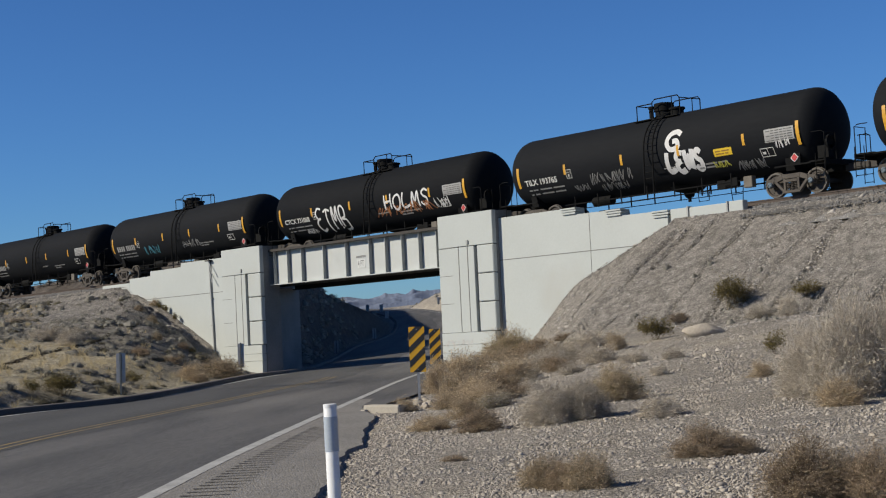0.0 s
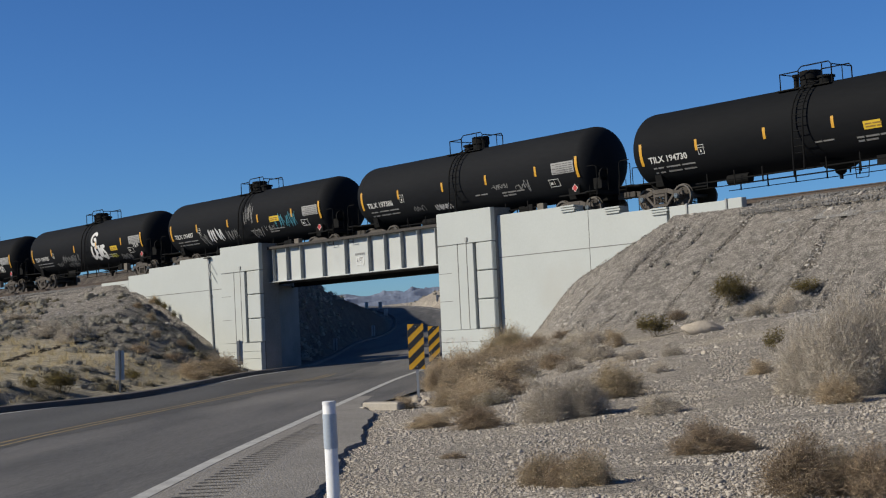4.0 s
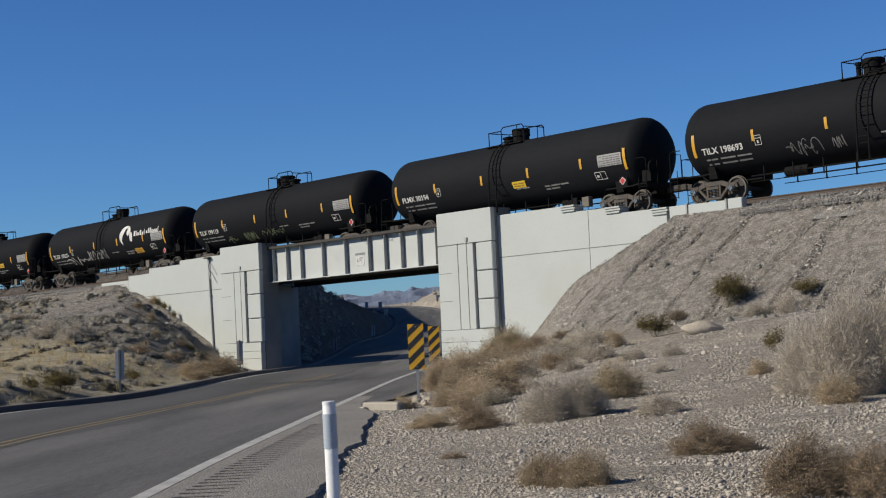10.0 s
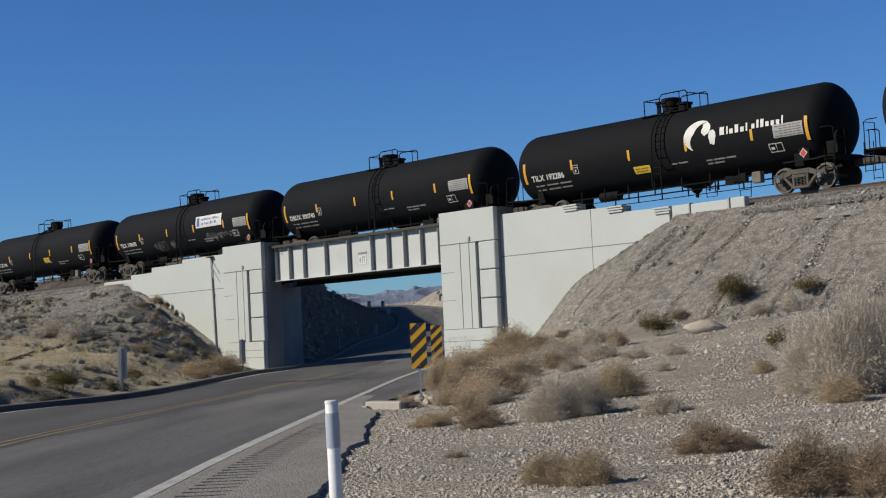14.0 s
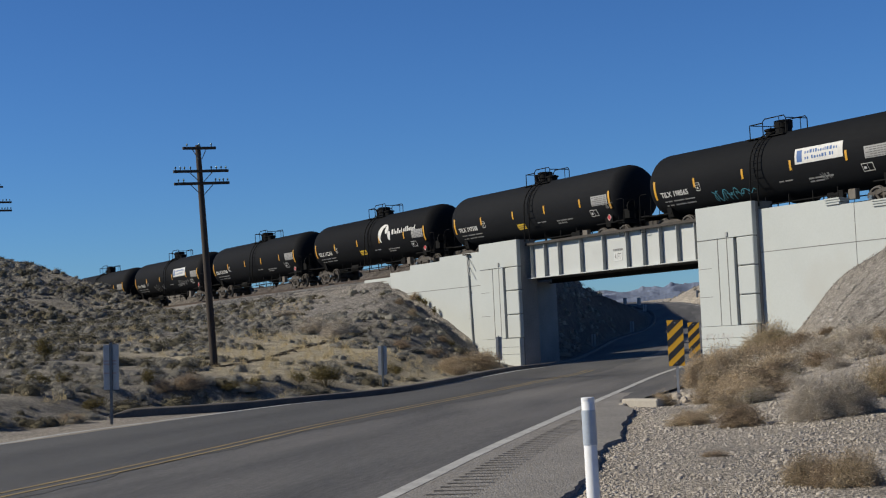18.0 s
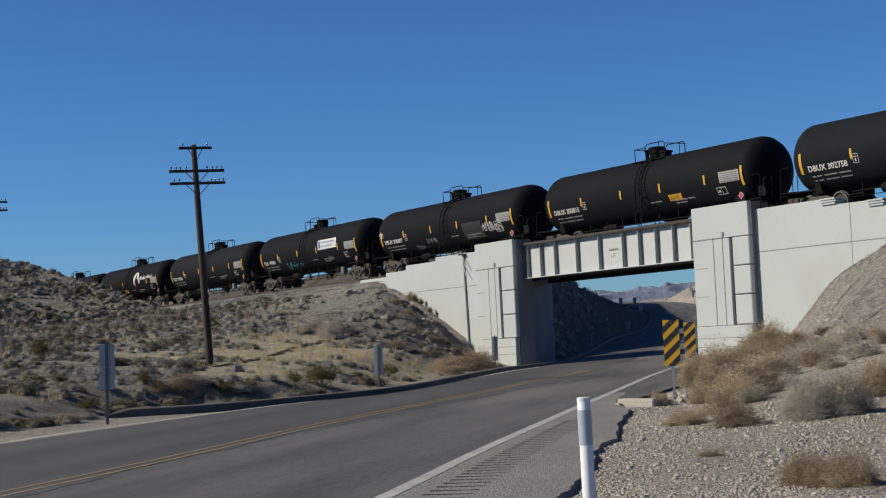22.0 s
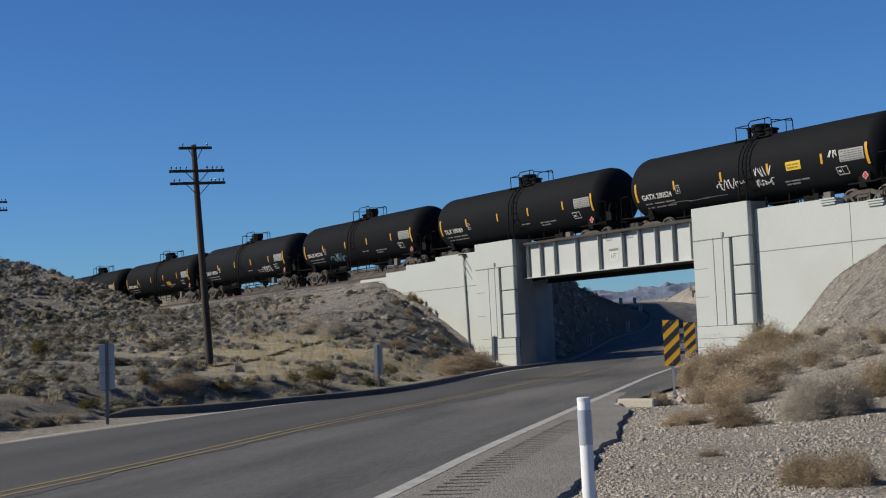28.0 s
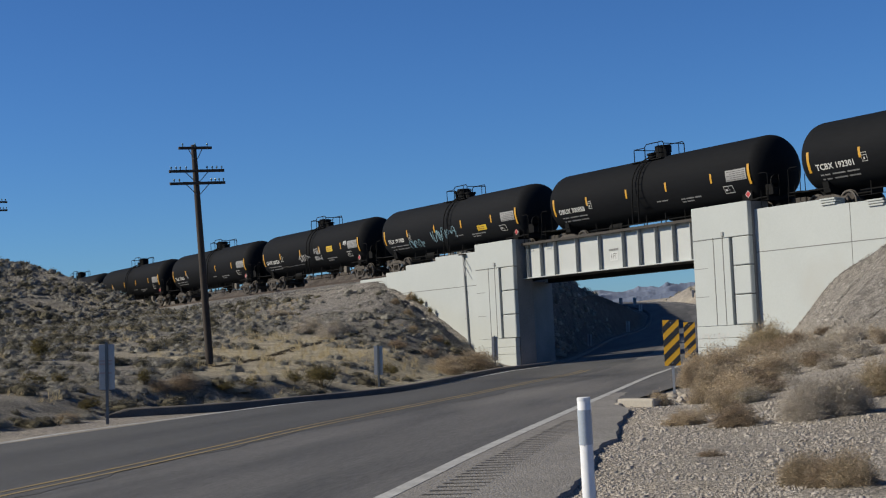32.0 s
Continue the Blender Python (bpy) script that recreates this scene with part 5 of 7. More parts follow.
for k, (mark, car) in enumerate(zip(MARKS, cars)):
    n = FIRST + k
    if mark:
        part("reporting_mark", tank_text(mark, 0.33, -6.80, 1.80, 1.10), M_DECAL, car, "white stencilled reporting mark")
    else:
        bm = bmesh.new()
        bars(bm, -6.7, 1.78, [(0, .18), (.24, .42), (.48, .66), (.72, .90), (1.1, 1.26), (1.32, 1.48), (1.54, 1.70), (1.76, 1.92), (1.98, 2.14)], 0.30)
        part("reporting_mark", bm, M_GREYDECAL, car, "worn white stencilled mark")
    for j, (ink, x0, x1, z0, z1, cnt) in enumerate(TAGS.get(n, ())):
        part("graffiti", scrawl(n * 31 + j, x0, x1, z0, z1, 0.065 if ink == "W" and z1 - z0 > 0.6 and n < 4 else 0.03, cnt, n < 4 or j % 3 == 1), INKS[ink], car, "sprayed graffiti strokes")
    if n in LABELS:
        label_panel(car, *LABELS[n])
    if n in (6, 11):
        globe_logo(car, 1.75 if n == 11 else 2.2)
        tagged(car, "matt black tank car with a white globe logo")
    if n in (9, 13):
        banner(car, 2.1)
        tagged(car, "matt black tank car with a white banner")
    elif TAGS.get(n):
        tagged(car, "black tank car with sprayed graffiti on its side")
# the large sprayed words of two cars
sprayed_word(cars[4], "ETMB", -4.1, -1.5, 1.25, 2.35, 0.10, M_GRAF_W, "white sprayed bubble letter", 0.1)
sprayed_word(cars[4], "HOLMS", 1.55, 4.95, 1.75, 2.45, 0.10, M_GRAF_W, "white sprayed letter", 0.05)
sprayed_word(cars[5], "LEWS", 1.15, 2.95, 1.50, 2.22, 0.20, M_GRAF_W, "fat white sprayed letter", 0.06)
part("graffiti", sprayed_letter("C", 1.25, 1.95, 2.32, 2.98, 0.20), M_GRAF_W, cars[5], "fat white sprayed letter")
# a patch of fresh black paint
bm = bmesh.new()
decal(bm, 2.3, 4.3, 1.35, 2.25, 0.009, 6)
part("paint_patch", bm, M_SIGN_K, cars[FIRST * -1 + 14], "patch of fresh black paint")


# painted clearance figure on the girder
bm = bmesh.new()
slab(bm, -58.98, -58.38, 44.795, 44.806, 4.10, 4.52)
plate = part("clearance_patch", bm, M_PATCH, bridge, "white clearance patch with black lettering")
tb = text_mesh("4 FT", 0.42)
for v in tb.verts:
    v.co = Vector((-58.94 + v.co.x * 0.62, 44.790, zg(-58.4, 4.18) + v.co.y))
part("clearance_text", tb, M_GREYDECAL, plate)
for k in range(6):
    bm = bmesh.new()
    slab(bm, -59.06 + k * 0.13, -58.98 + k * 0.13, 44.790, 44.806, 4.60, 4.70)
    part("worn_letter_bar", bm, M_GREYDECAL, plate)


# faint sprayed scribble low on the near pilaster
M_SCRIB = mat("faded_red_spray", (0.465, 0.452, 0.44), (0.47, 0.475, 0.46), 0.8, scale=4, fine=30, bump=0.0)
for x0, wide in ((-51.6, 0.9), (-50.5, 0.7)):
    bm = bmesh.new()
    pts = [(x0 + wide * u / 12 + 0.10 * math.sin(u * 1.3), 0.22 + 0.16 * math.sin(u * 1.9 + x0)) for u in range(13)]
    line = spline(pts, 4)
    for a, b in zip(line, line[1:]):
        d = (b - a) / (math.hypot(*(b - a)) or 1) * 0.018
        bm.faces.new([bm.verts.new((px, FY - 0.037, zg(px, pz))) for px, pz in ((a[0] - d[1], a[1] + d[0]), (a[0] + d[1], a[1] - d[0]), (b[0] + d[1], b[1] - d[0]), (b[0] - d[1], b[1] + d[0]))])
    part("spray_scribble", bm, M_SCRIB, bridge, "faint red sprayed scribble")
# ---- posts, signs and poles ----


def gz1(x, y):
    return float(ground_z(np.array([x]), np.array([y]))[0])


def delineator(x, y):
    """White plastic tube post with a grey-blue reflective band, leaning a little."""
    o = thing("delineator_post", pose(x, y, gz1(x, y) - 0.06, 0.0, -0.4, 30), "white plastic roadside post with reflective band", "road post")
    bm = bmesh.new()
    spin(bm, [(-0.1, 0.052), (1.035, 0.050), (1.043, 0.046), (1.043, 0.0)], "z", 20, False)
    part("tube", bm, M_PLASTIC, o, smooth=40)
    bm = bmesh.new()
    spin(bm, [(0.70, 0.052), (0.70, 0.054), (0.96, 0.0535), (0.96, 0.051)], "z", 20, False)
    part("reflective_band", bm, M_REFLECT, o, "grey-blue reflective band", smooth=40)
    bm = bmesh.new()
    spin(bm, [(1.030, 0.052), (1.050, 0.052), (1.055, 0.046), (1.055, 0.0)], "z", 20, False)
    part("cap", bm, M_PLASTIC, o, smooth=40)


def marker_sign(x, y, base, face, low, wide, tall, reach=0.0):
    """Black and yellow striped object marker on a steel post."""
    o = thing("object_marker_sign", pose(x, y, base, 0, 0, face), "yellow and black striped object marker on steel post", "road sign", "striped markers by the bridge")
    bm = bmesh.new()
    box(bm, -0.028, 0.028, 0.004, 0.012, -0.4, low + tall)
    box(bm, -0.028, -0.022, 0.004, 0.045, -0.4, low + tall)
    box(bm, 0.022, 0.028, 0.004, 0.045, -0.4, low + tall)
    part("sign_post", bm, M_GALV, o, "galvanised channel post")
    bm = bmesh.new()
    box(bm, -wide / 2, wide / 2, -0.004, 0.0, low, low + tall)
    plate = part("plate", bm, M_SIGN_Y, o, "yellow reflective plate", bevel=0.0015)
    n = 4
    slope = wide * 0.92
    pitch = (tall + slope) / (n + 0.3)
    for k in range(-1, n + 1):
        z0 = low - slope + 0.03 + k * pitch + pitch * 0.25
        poly = [(-wide / 2, z0), (wide / 2, z0 + slope), (wide / 2, z0 + slope + pitch * 0.5), (-wide / 2, z0 + pitch * 0.5)]

        def clip(pts, lim, up):
            out = []
            for (ax, az), (bx2, bz2) in zip(pts, pts[1:] + pts[:1]):
                ina, inb = (az <= lim) == up or az == lim, (bz2 <= lim) == up or bz2 == lim
                if ina:
                    out.append((ax, az))
                if ina != inb:
                    q = (lim - az) / (bz2 - az)
                    out.append((ax + (bx2 - ax) * q, lim))
            return out
        poly = clip(clip(poly, low + tall, True), low, False) if len(poly) > 2 else []
        if len(poly) > 2:
            bm = bmesh.new()
            bm.faces.new([bm.verts.new((a * 0.995, -0.0065, b)) for a, b in poly])
            part("stripe", bm, M_SIGN_K, plate)
    for zz in (low + 0.06, low + tall - 0.06):
        bm = bmesh.new()
        rod(bm, (0, -0.004, zz), (0, -0.012, zz), 0.012, 8)
        part("bolt", bm, M_GALV, plate)


def back_sign(x, y, base, face, low, wide, tall, rusty=False, label="grey metal back of a narrow marker sign"):
    """A narrow marker plate seen from behind, on a channel post."""
    o = thing("marker_sign", pose(x, y, base, 0, 1.2, face), label, "road sign", "markers along the kerb")
    bm = bmesh.new()
    box(bm, -0.03, 0.03, -0.05, -0.045, -0.4, low + tall + 0.04)
    box(bm, -0.03, -0.024, -0.05, -0.008, -0.4, low + tall + 0.04)
    box(bm, 0.024, 0.03, -0.05, -0.008, -0.4, low + tall + 0.04)
    part("sign_post", bm, M_POSTGREEN, o)
    bm = bmesh.new()
    box(bm, -wide / 2, wide / 2, -0.006, 0.0, low, low + tall)
    p = part("plate", bm, M_GALV, o, bevel=0.002)
    for k in ((0.35, 0.55, 0.62) if rusty else ()):
        bm = bmesh.new()
        box(bm, -wide / 2 + 0.01, wide / 2 - 0.06, -0.009, -0.007, low + tall * k, low + tall * k + 0.03)
        part("faded_bar", bm, M_FADED, p, "faded red bar")


M_POSTGREEN = mat("weathered_post_steel", (0.16, 0.18, 0.19), (0.11, 0.12, 0.13), 0.6, metal=0.3, scale=4, fine=30)
M_FADED = mat("faded_red_print", (0.34, 0.22, 0.21), (0.36, 0.30, 0.29), 0.6, scale=4, fine=30, bump=0.0)
M_INSUL = mat("glass_insulator", (0.10, 0.16, 0.16), (0.06, 0.10, 0.10), 0.2, scale=4, fine=30, bump=0.0)
delineator(-9.31, 6.756)
marker_sign(-25.49, 20.88, -0.22, 46, 0.62, 0.345, 0.985)
marker_sign(-32.15, 26.98, -0.35, 46, 0.62, 0.31, 0.97)
back_sign(-42.5, 22.85, -0.43, 52, 0.42, 0.28, 0.92)
back_sign(-31.64, 10.4, -0.12, 64, 0.60, 0.33, 0.97, True, "grey metal marker sign with faded red bars")
back_sign(-58.6, 37.6, -0.56, 50, 0.25, 0.28, 1.08)
for x, y, low, wide, tall in ((-89.4, 65.6, 0.2, 0.32, 0.9), (-116.2, 89.9, 0.25, 0.36, 1.0), (-159.9, 126.0, 0.3, 0.5, 0.9)):
    back_sign(x, y, gz1(x, y), 52, low, wide, tall, False, "grey metal back of a marker sign beyond the bridge")
for x, y, low, wide, tall in ((-189.5, 145.5, 0.1, 0.55, 1.1), (-186.0, 145.5, 0.1, 0.55, 1.1), (-208.0, 168.5, 0.1, 0.42, 1.2), (-197.0, 166.5, 0.1, 0.42, 1.2)):
    back_sign(x, y, gz1(x, y), 52, low, wide, tall, False, "dark weathered marker post beside the far bend")


def telegraph_pole(x, y, h, lx, ly):
    o = thing("telegraph_pole", pose(x, y, gz1(x, y) - 0.11, lx, ly, 0), "dark weathered wooden telegraph pole with three crossarms", "utility pole", "poles along the railway")
    bm = bmesh.new()
    spin(bm, [(-0.5, 0.13), (h * 0.5, 0.112), (h, 0.088), (h + 0.02, 0.07), (h + 0.02, 0.0)], "z", 14, False)
    part("pole", bm, M_POLE, o, smooth=40)
    for z, half, pins in ((h - 0.10, 0.57, (-0.42, 0.0, 0.42)), (h - 0.85, 0.95, (-0.87, -0.7, -0.56, -0.36, 0.36, 0.54, 0.7, 0.87)), (h - 1.25, 0.95, (-0.8, -0.62, 0.48, 0.62, 0.75, 0.9))):
        bm = bmesh.new()
        box(bm, 0.085, 0.165, -half, half, z - 0.045, z + 0.045)
        arm = part("crossarm", bm, M_POLE, o, bevel=0.01)
        for s in (-1, 1):
            bm = bmesh.new()
            rod(bm, (0.12, s * half * 0.42, z - 0.03), (0.12, s * 0.06, z - 0.36), 0.014, 5)
            part("brace", bm, M_POSTGREEN, arm)
        for yy in pins:
            bm = bmesh.new()
            spin(bm, [(z + 0.05, 0.012), (z + 0.09, 0.014), (z + 0.09, 0.028), (z + 0.12, 0.032), (z + 0.15, 0.02), (z + 0.16, 0.0)], "z", 8, False)
            for v in bm.verts:
                v.co.x += 0.125
                v.co.y += yy
            part("insulator", bm, M_INSUL, arm, smooth=40)


telegraph_pole(-45.95, 18.56, 7.28, 1.67, -0.98)
telegraph_pole(-73.6, 18.64, 7.7, 0.3, 0.0)

# concrete block at the road's edge and single rocks
kb = thing("concrete_block", pose(-23.2, 18.15, gz1(-23.2, 18.15) - 0.02, 0, 0, 12), "pale concrete drain block at the road edge", "concrete block")
bm = bmesh.new()
box(bm, -0.45, 0.45, -0.16, 0.16, -0.1, 0.17)
part("block", bm, M_CONC2, kb, bevel=0.025)
bm = bmesh.new()
box(bm, -0.43, -0.30, -0.28, -0.16, -0.1, 0.09)
part("broken_end", bm, M_CONC2, kb, bevel=0.02)


def boulder(x, y, w, d, h, seed, label, material, turn=None):
    """A stone with flat broken sides and worn edges, half sunk."""
    rnd = random.Random(seed)
    bm = bmesh.new()
    bmesh.ops.create_icosphere(bm, subdivisions=3, radius=0.5)
    off = Vector((rnd.uniform(0, 9), rnd.uniform(0, 9), rnd.uniform(0, 9)))
    cuts = [(Vector((rnd.uniform(-1, 1), rnd.uniform(-1, 1), rnd.uniform(-0.3, 1))).normalized(), rnd.uniform(0.26, 0.40)) for _ in range(9)]
    for v in bm.verts:
        p = v.co.copy()
        for n, lim in cuts:
            over = p.dot(n) - lim
            if over > 0:
                p -= n * over * 0.9
        p *= 1.15 * (1 + 0.16 * noise.noise(p * 3.0 + off) + 0.06 * noise.noise(p * 9 + off))
        v.co = Vector((p.x * w, p.y * d, p.z * h))
    ob = part("rock", bm, material, None, smooth=28)
    ob.matrix_basis = pose(x, y, gz1(x, y) + h * 0.18, rnd.uniform(-8, 8), rnd.uniform(-8, 8), rnd.uniform(0, 180) if turn is None else turn)
    return tagged(ob, label, "rock")


M_ROCK = mat("pale_rock", (0.44, 0.385, 0.315), (0.32, 0.285, 0.24), 0.9, scale=2, fine=15, bump=0.4)
boulder(-26.3, 31.6, 1.15, 0.55, 0.42, 3, "long flat pale rock at the foot of the bank", M_ROCK, 40)
boulder(-26.6, 31.6, 0.35, 0.3, 0.22, 4, "small pale rock on gravel", M_ROCK)
for i, (x, y, w) in enumerate(((-25.2, 20.6, 0.30), (-24.7, 20.2, 0.24), (-24.2, 20.1, 0.28), (-24.9, 20.0, 0.20), (-23.9, 19.7, 0.22), (-24.4, 19.5, 0.16), (-23.2, 19.2, 0.2), (-23.6, 18.9, 0.14), (-25.7, 21.2, 0.22), (-9.2, 13.6, 0.13), (-8.4, 11.0, 0.10), (-10.4, 12.6, 0.12), (-11.8, 10.9, 0.10), (-20.4, 24.4, 0.18), (-18.7, 17.6, 0.16), (-14.6, 15.9, 0.2), (-14.2, 16.1, 0.16))):
    boulder(x, y, w, w * 0.75, w * 0.6, 30 + i, "small pale broken rock on gravel", M_ROCK)


# ---- shrubs ----
def ribbons(P0, P1, W, seed, out=0.0):
    """Thin two-sided blades between points, turned to face outwards by a share: vertices and quads."""
    r = np.random.RandomState(seed)
    d = P1 - P0
    c = (P0 + P1) * 0.5 - np.array([0, 0, 0.12])
    c /= np.linalg.norm(c, axis=1)[:, None] + 1e-9
    a = np.cross(d, r.normal(size=d.shape) + c * out)
    a /= np.linalg.norm(a, axis=1)[:, None] + 1e-9
    a *= W[:, None] * 0.5
    V = np.stack([P0 - a, P0 + a, P1 + a * 0.5, P1 - a * 0.5], 1).reshape(-1, 3)
    F = np.arange(len(V)).reshape(-1, 4)
    return V, F


def raw_mesh(name, V, F, material):
    me = bpy.data.meshes.new(name)
    me.from_pydata(V.tolist(), [], F.tolist())
    me.materials.append(material)
    return me


def shrub_meshes(seed, n_clump, n_twig, leaf_n, leaf, spread, squash, m_twig, m_leaf, thin=0.75):
    """Unit shrub (about 1 wide, 1 high): stems from the root to many clumps of crossing twigs on an uneven dome, small leaves at the twigs."""
    r = np.random.RandomState(seed)
    az = np.arange(n_clump) * 2.39996 + r.normal(size=n_clump) * 0.5
    el = np.arccos(np.clip((np.arange(n_clump) + 0.5) / n_clump, 0.03, 1) ** 1.1) * spread
    ln = r.uniform(0.62, 1.0, n_clump) * (0.86 + 0.14 * np.sin(az * 2 + r.uniform(0, 6)) * np.sin(az * 3 + r.uniform(0, 6)))
    ax = np.stack([np.sin(el) * np.cos(az), np.sin(el) * np.sin(az), np.cos(el)], 1)
    tip = ax * np.array([0.47, 0.47, 0.93 * squash]) * ln[:, None]
    tip[:, 2] += 0.05
    root = np.stack([r.normal(size=n_clump) * 0.05, r.normal(size=n_clump) * 0.05, np.full(n_clump, -0.03)], 1)
    mid = root + (tip - root) * 0.55 + np.stack([r.normal(size=n_clump) * 0.04, r.normal(size=n_clump) * 0.04, 0.06 * ln], 1)
    V1, F1 = ribbons(root, mid, np.full(n_clump, 0.013 * thin), seed)
    V2, F2 = ribbons(mid, tip, np.full(n_clump, 0.009 * thin), seed + 1)
    # twigs fan out of each clump's heart, some reach past the outline
    k = r.randint(0, n_clump, n_twig)
    size = r.uniform(0.07, 0.13, n_clump)[k]
    base = tip[k] * r.uniform(0.55, 1.0, n_twig)[:, None] + r.normal(size=(n_twig, 3)) * size[:, None] * 0.55
    out = ax[k] * r.uniform(0.2, 1.1, n_twig)[:, None] + r.normal(size=(n_twig, 3)) * 0.62
    out[:, 2] += 0.15
    out /= np.linalg.norm(out, axis=1)[:, None]
    end = base + out * (size * r.uniform(0.35, 1.05, n_twig))[:, None]
    base[:, 2], end[:, 2] = np.maximum(base[:, 2], 0.01), np.maximum(end[:, 2], 0.0)
    bend = (base + end) * 0.5 + r.normal(size=(n_twig, 3)) * 0.012
    wide = r.uniform(0.005, 0.011, n_twig) * thin
    V3, F3 = ribbons(base, bend, wide, seed + 2, 1.0)
    V4, F4 = ribbons(bend, end, wide * 0.8, seed + 4, 1.0)
    Vt = np.concatenate([V1, V2, V3, V4])
    n1, n2, n3 = len(V1), len(V1) + len(V2), len(V1) + len(V2) + len(V3)
    me_t = raw_mesh("twigs", Vt, np.concatenate([F1, F2 + n1, F3 + n2, F4 + n3]), m_twig)
    k = r.randint(0, n_twig, leaf_n)
    c = base[k] + (end[k] - base[k]) * r.uniform(0.2, 1.1, leaf_n)[:, None]
    d = r.normal(size=(leaf_n, 3))
    d /= np.linalg.norm(d, axis=1)[:, None]
    V5, F5 = ribbons(c - d * leaf * 0.5, c + d * leaf * 0.5, r.uniform(0.4, 0.8, leaf_n) * leaf, seed + 3, 1.5)
    return me_t, raw_mesh("leaves", V5, F5, m_leaf)


def let_through(m, share):
    """Thin plant matter passes a part of the light."""
    nt = m.node_tree
    b = nt.nodes["Principled BSDF"]
    b.inputs["Specular IOR Level"].default_value = 0.2
    tr = nt.nodes.new("ShaderNodeBsdfTranslucent")
    nt.links.new(b.inputs["Base Color"].links[0].from_socket, tr.inputs["Color"])
    mx = nt.nodes.new("ShaderNodeMixShader")
    mx.inputs[0].default_value = share
    nt.links.new(b.outputs[0], mx.inputs[1])
    nt.links.new(tr.outputs[0], mx.inputs[2])
    nt.links.new(mx.outputs[0], nt.nodes["Material Output"].inputs["Surface"])
    return m


def foliage(name, c1, c2):
    m = mat(name, c1, c2, 0.85, scale=5, fine=30, bump=0.0, vary=0.2)
    nt = m.node_tree
    b = nt.nodes["Principled BSDF"]
    geo, hsv, r = nt.nodes.new("ShaderNodeNewGeometry"), nt.nodes.new("ShaderNodeHueSaturation"), nt.nodes.new("ShaderNodeMapRange")
    r.inputs["To Min"].default_value, r.inputs["To Max"].default_value = 0.45, 1.5      # old and young twigs
    nt.links.new(geo.outputs["Random Per Island"], r.inputs["Value"])
    nt.links.new(r.outputs["Result"], hsv.inputs["Value"])
    nt.links.new(b.inputs["Base Color"].links[0].from_socket, hsv.inputs["Color"])
    nt.links.new(hsv.outputs["Color"], b.inputs["Base Color"])
    return let_through(m, 0.22)


M_TW_GREY = foliage("grey_twigs", (0.61, 0.55, 0.465), (0.44, 0.395, 0.335))
M_TW_TAN = foliage("tan_twigs", (0.53, 0.43, 0.305), (0.37, 0.30, 0.21))
M_TW_DARK = foliage("brown_twigs", (0.36, 0.28, 0.20), (0.24, 0.185, 0.13))
M_TW_OLIVE = foliage("olive_stems", (0.17, 0.14, 0.085), (0.11, 0.092, 0.058))
M_LF_GREY = foliage("grey_dry_leaves", (0.49, 0.435, 0.345), (0.36, 0.32, 0.255))
M_LF_TAN = foliage("straw_leaves", (0.51, 0.415, 0.28), (0.37, 0.30, 0.20))
M_LF_OLIVE = foliage("olive_leaves", (0.235, 0.19, 0.065), (0.15, 0.122, 0.045))
M_LF_YELLOW = foliage("yellow_green_leaves", (0.36, 0.32, 0.15), (0.26, 0.235, 0.11))
SHRUBS = {
    "grey": (shrub_meshes(1, 46, 3600, 2600, 0.017, 1.0, 0.95, M_TW_GREY, M_LF_GREY, 1.0), "dry grey twiggy desert shrub"),
    "grey2": (shrub_meshes(2, 40, 3400, 2600, 0.018, 0.95, 0.95, M_TW_GREY, M_LF_YELLOW, 1.0), "grey shrub with yellow-green tips"),
    "biggrey": (shrub_meshes(12, 130, 24000, 12000, 0.007, 1.0, 0.95, M_TW_GREY, M_LF_GREY, 0.40), "large dry grey twiggy desert shrub"),
    "bigyellow": (shrub_meshes(13, 70, 9000, 8000, 0.012, 1.0, 0.95, M_TW_TAN, M_LF_YELLOW, 0.62), "large grey shrub with yellow-green tips"),
    "bigtan": (shrub_meshes(14, 64, 9000, 7500, 0.012, 1.0, 0.92, M_TW_TAN, M_LF_TAN, 0.66), "dry orange-tan twiggy desert shrub"),
    "bigbrown": (shrub_meshes(15, 64, 9000, 6000, 0.011, 1.0, 0.92, M_TW_DARK, M_LF_TAN, 0.66), "brown dry twiggy desert shrub"),
    "bigolive": (shrub_meshes(16, 26, 1700, 3600, 0.021, 0.56, 1.0, M_TW_OLIVE, M_LF_OLIVE, 0.7), "olive-green creosote bush on gravel"),
    "tan": (shrub_meshes(3, 48, 3600, 2800, 0.018, 1.0, 0.95, M_TW_TAN, M_LF_TAN, 0.95), "dry straw-coloured desert shrub"),
    "tan2": (shrub_meshes(4, 44, 3600, 2400, 0.016, 1.0, 0.90, M_TW_DARK, M_LF_TAN, 0.95), "brown dry tangled desert shrub"),
    "olive": (shrub_meshes(5, 18, 1100, 2100, 0.027, 0.58, 1.0, M_TW_OLIVE, M_LF_OLIVE), "olive-green creosote bush on gravel"),
    "brown": (shrub_meshes(6, 44, 3600, 1600, 0.015, 1.0, 0.90, M_TW_DARK, M_LF_GREY, 0.95), "dark brown leafless desert shrub"),
}


def shrub(kind, x, y, w, h, turn=0):
    (tw, lf), label = SHRUBS[kind]
    o = thing("shrub", pose(x, y, gz1(x, y) - 0.02, 0, 0, turn), label, "shrub", "desert shrubs")
    o.scale = (w * 1.3, w * 1.3, h * 1.1)
    tagged(put("twig_tangle", tw, o, Matrix.Identity(4)), kind="stuff")
    tagged(put("leaf_cover", lf, o, Matrix.Identity(4)), kind="stuff")


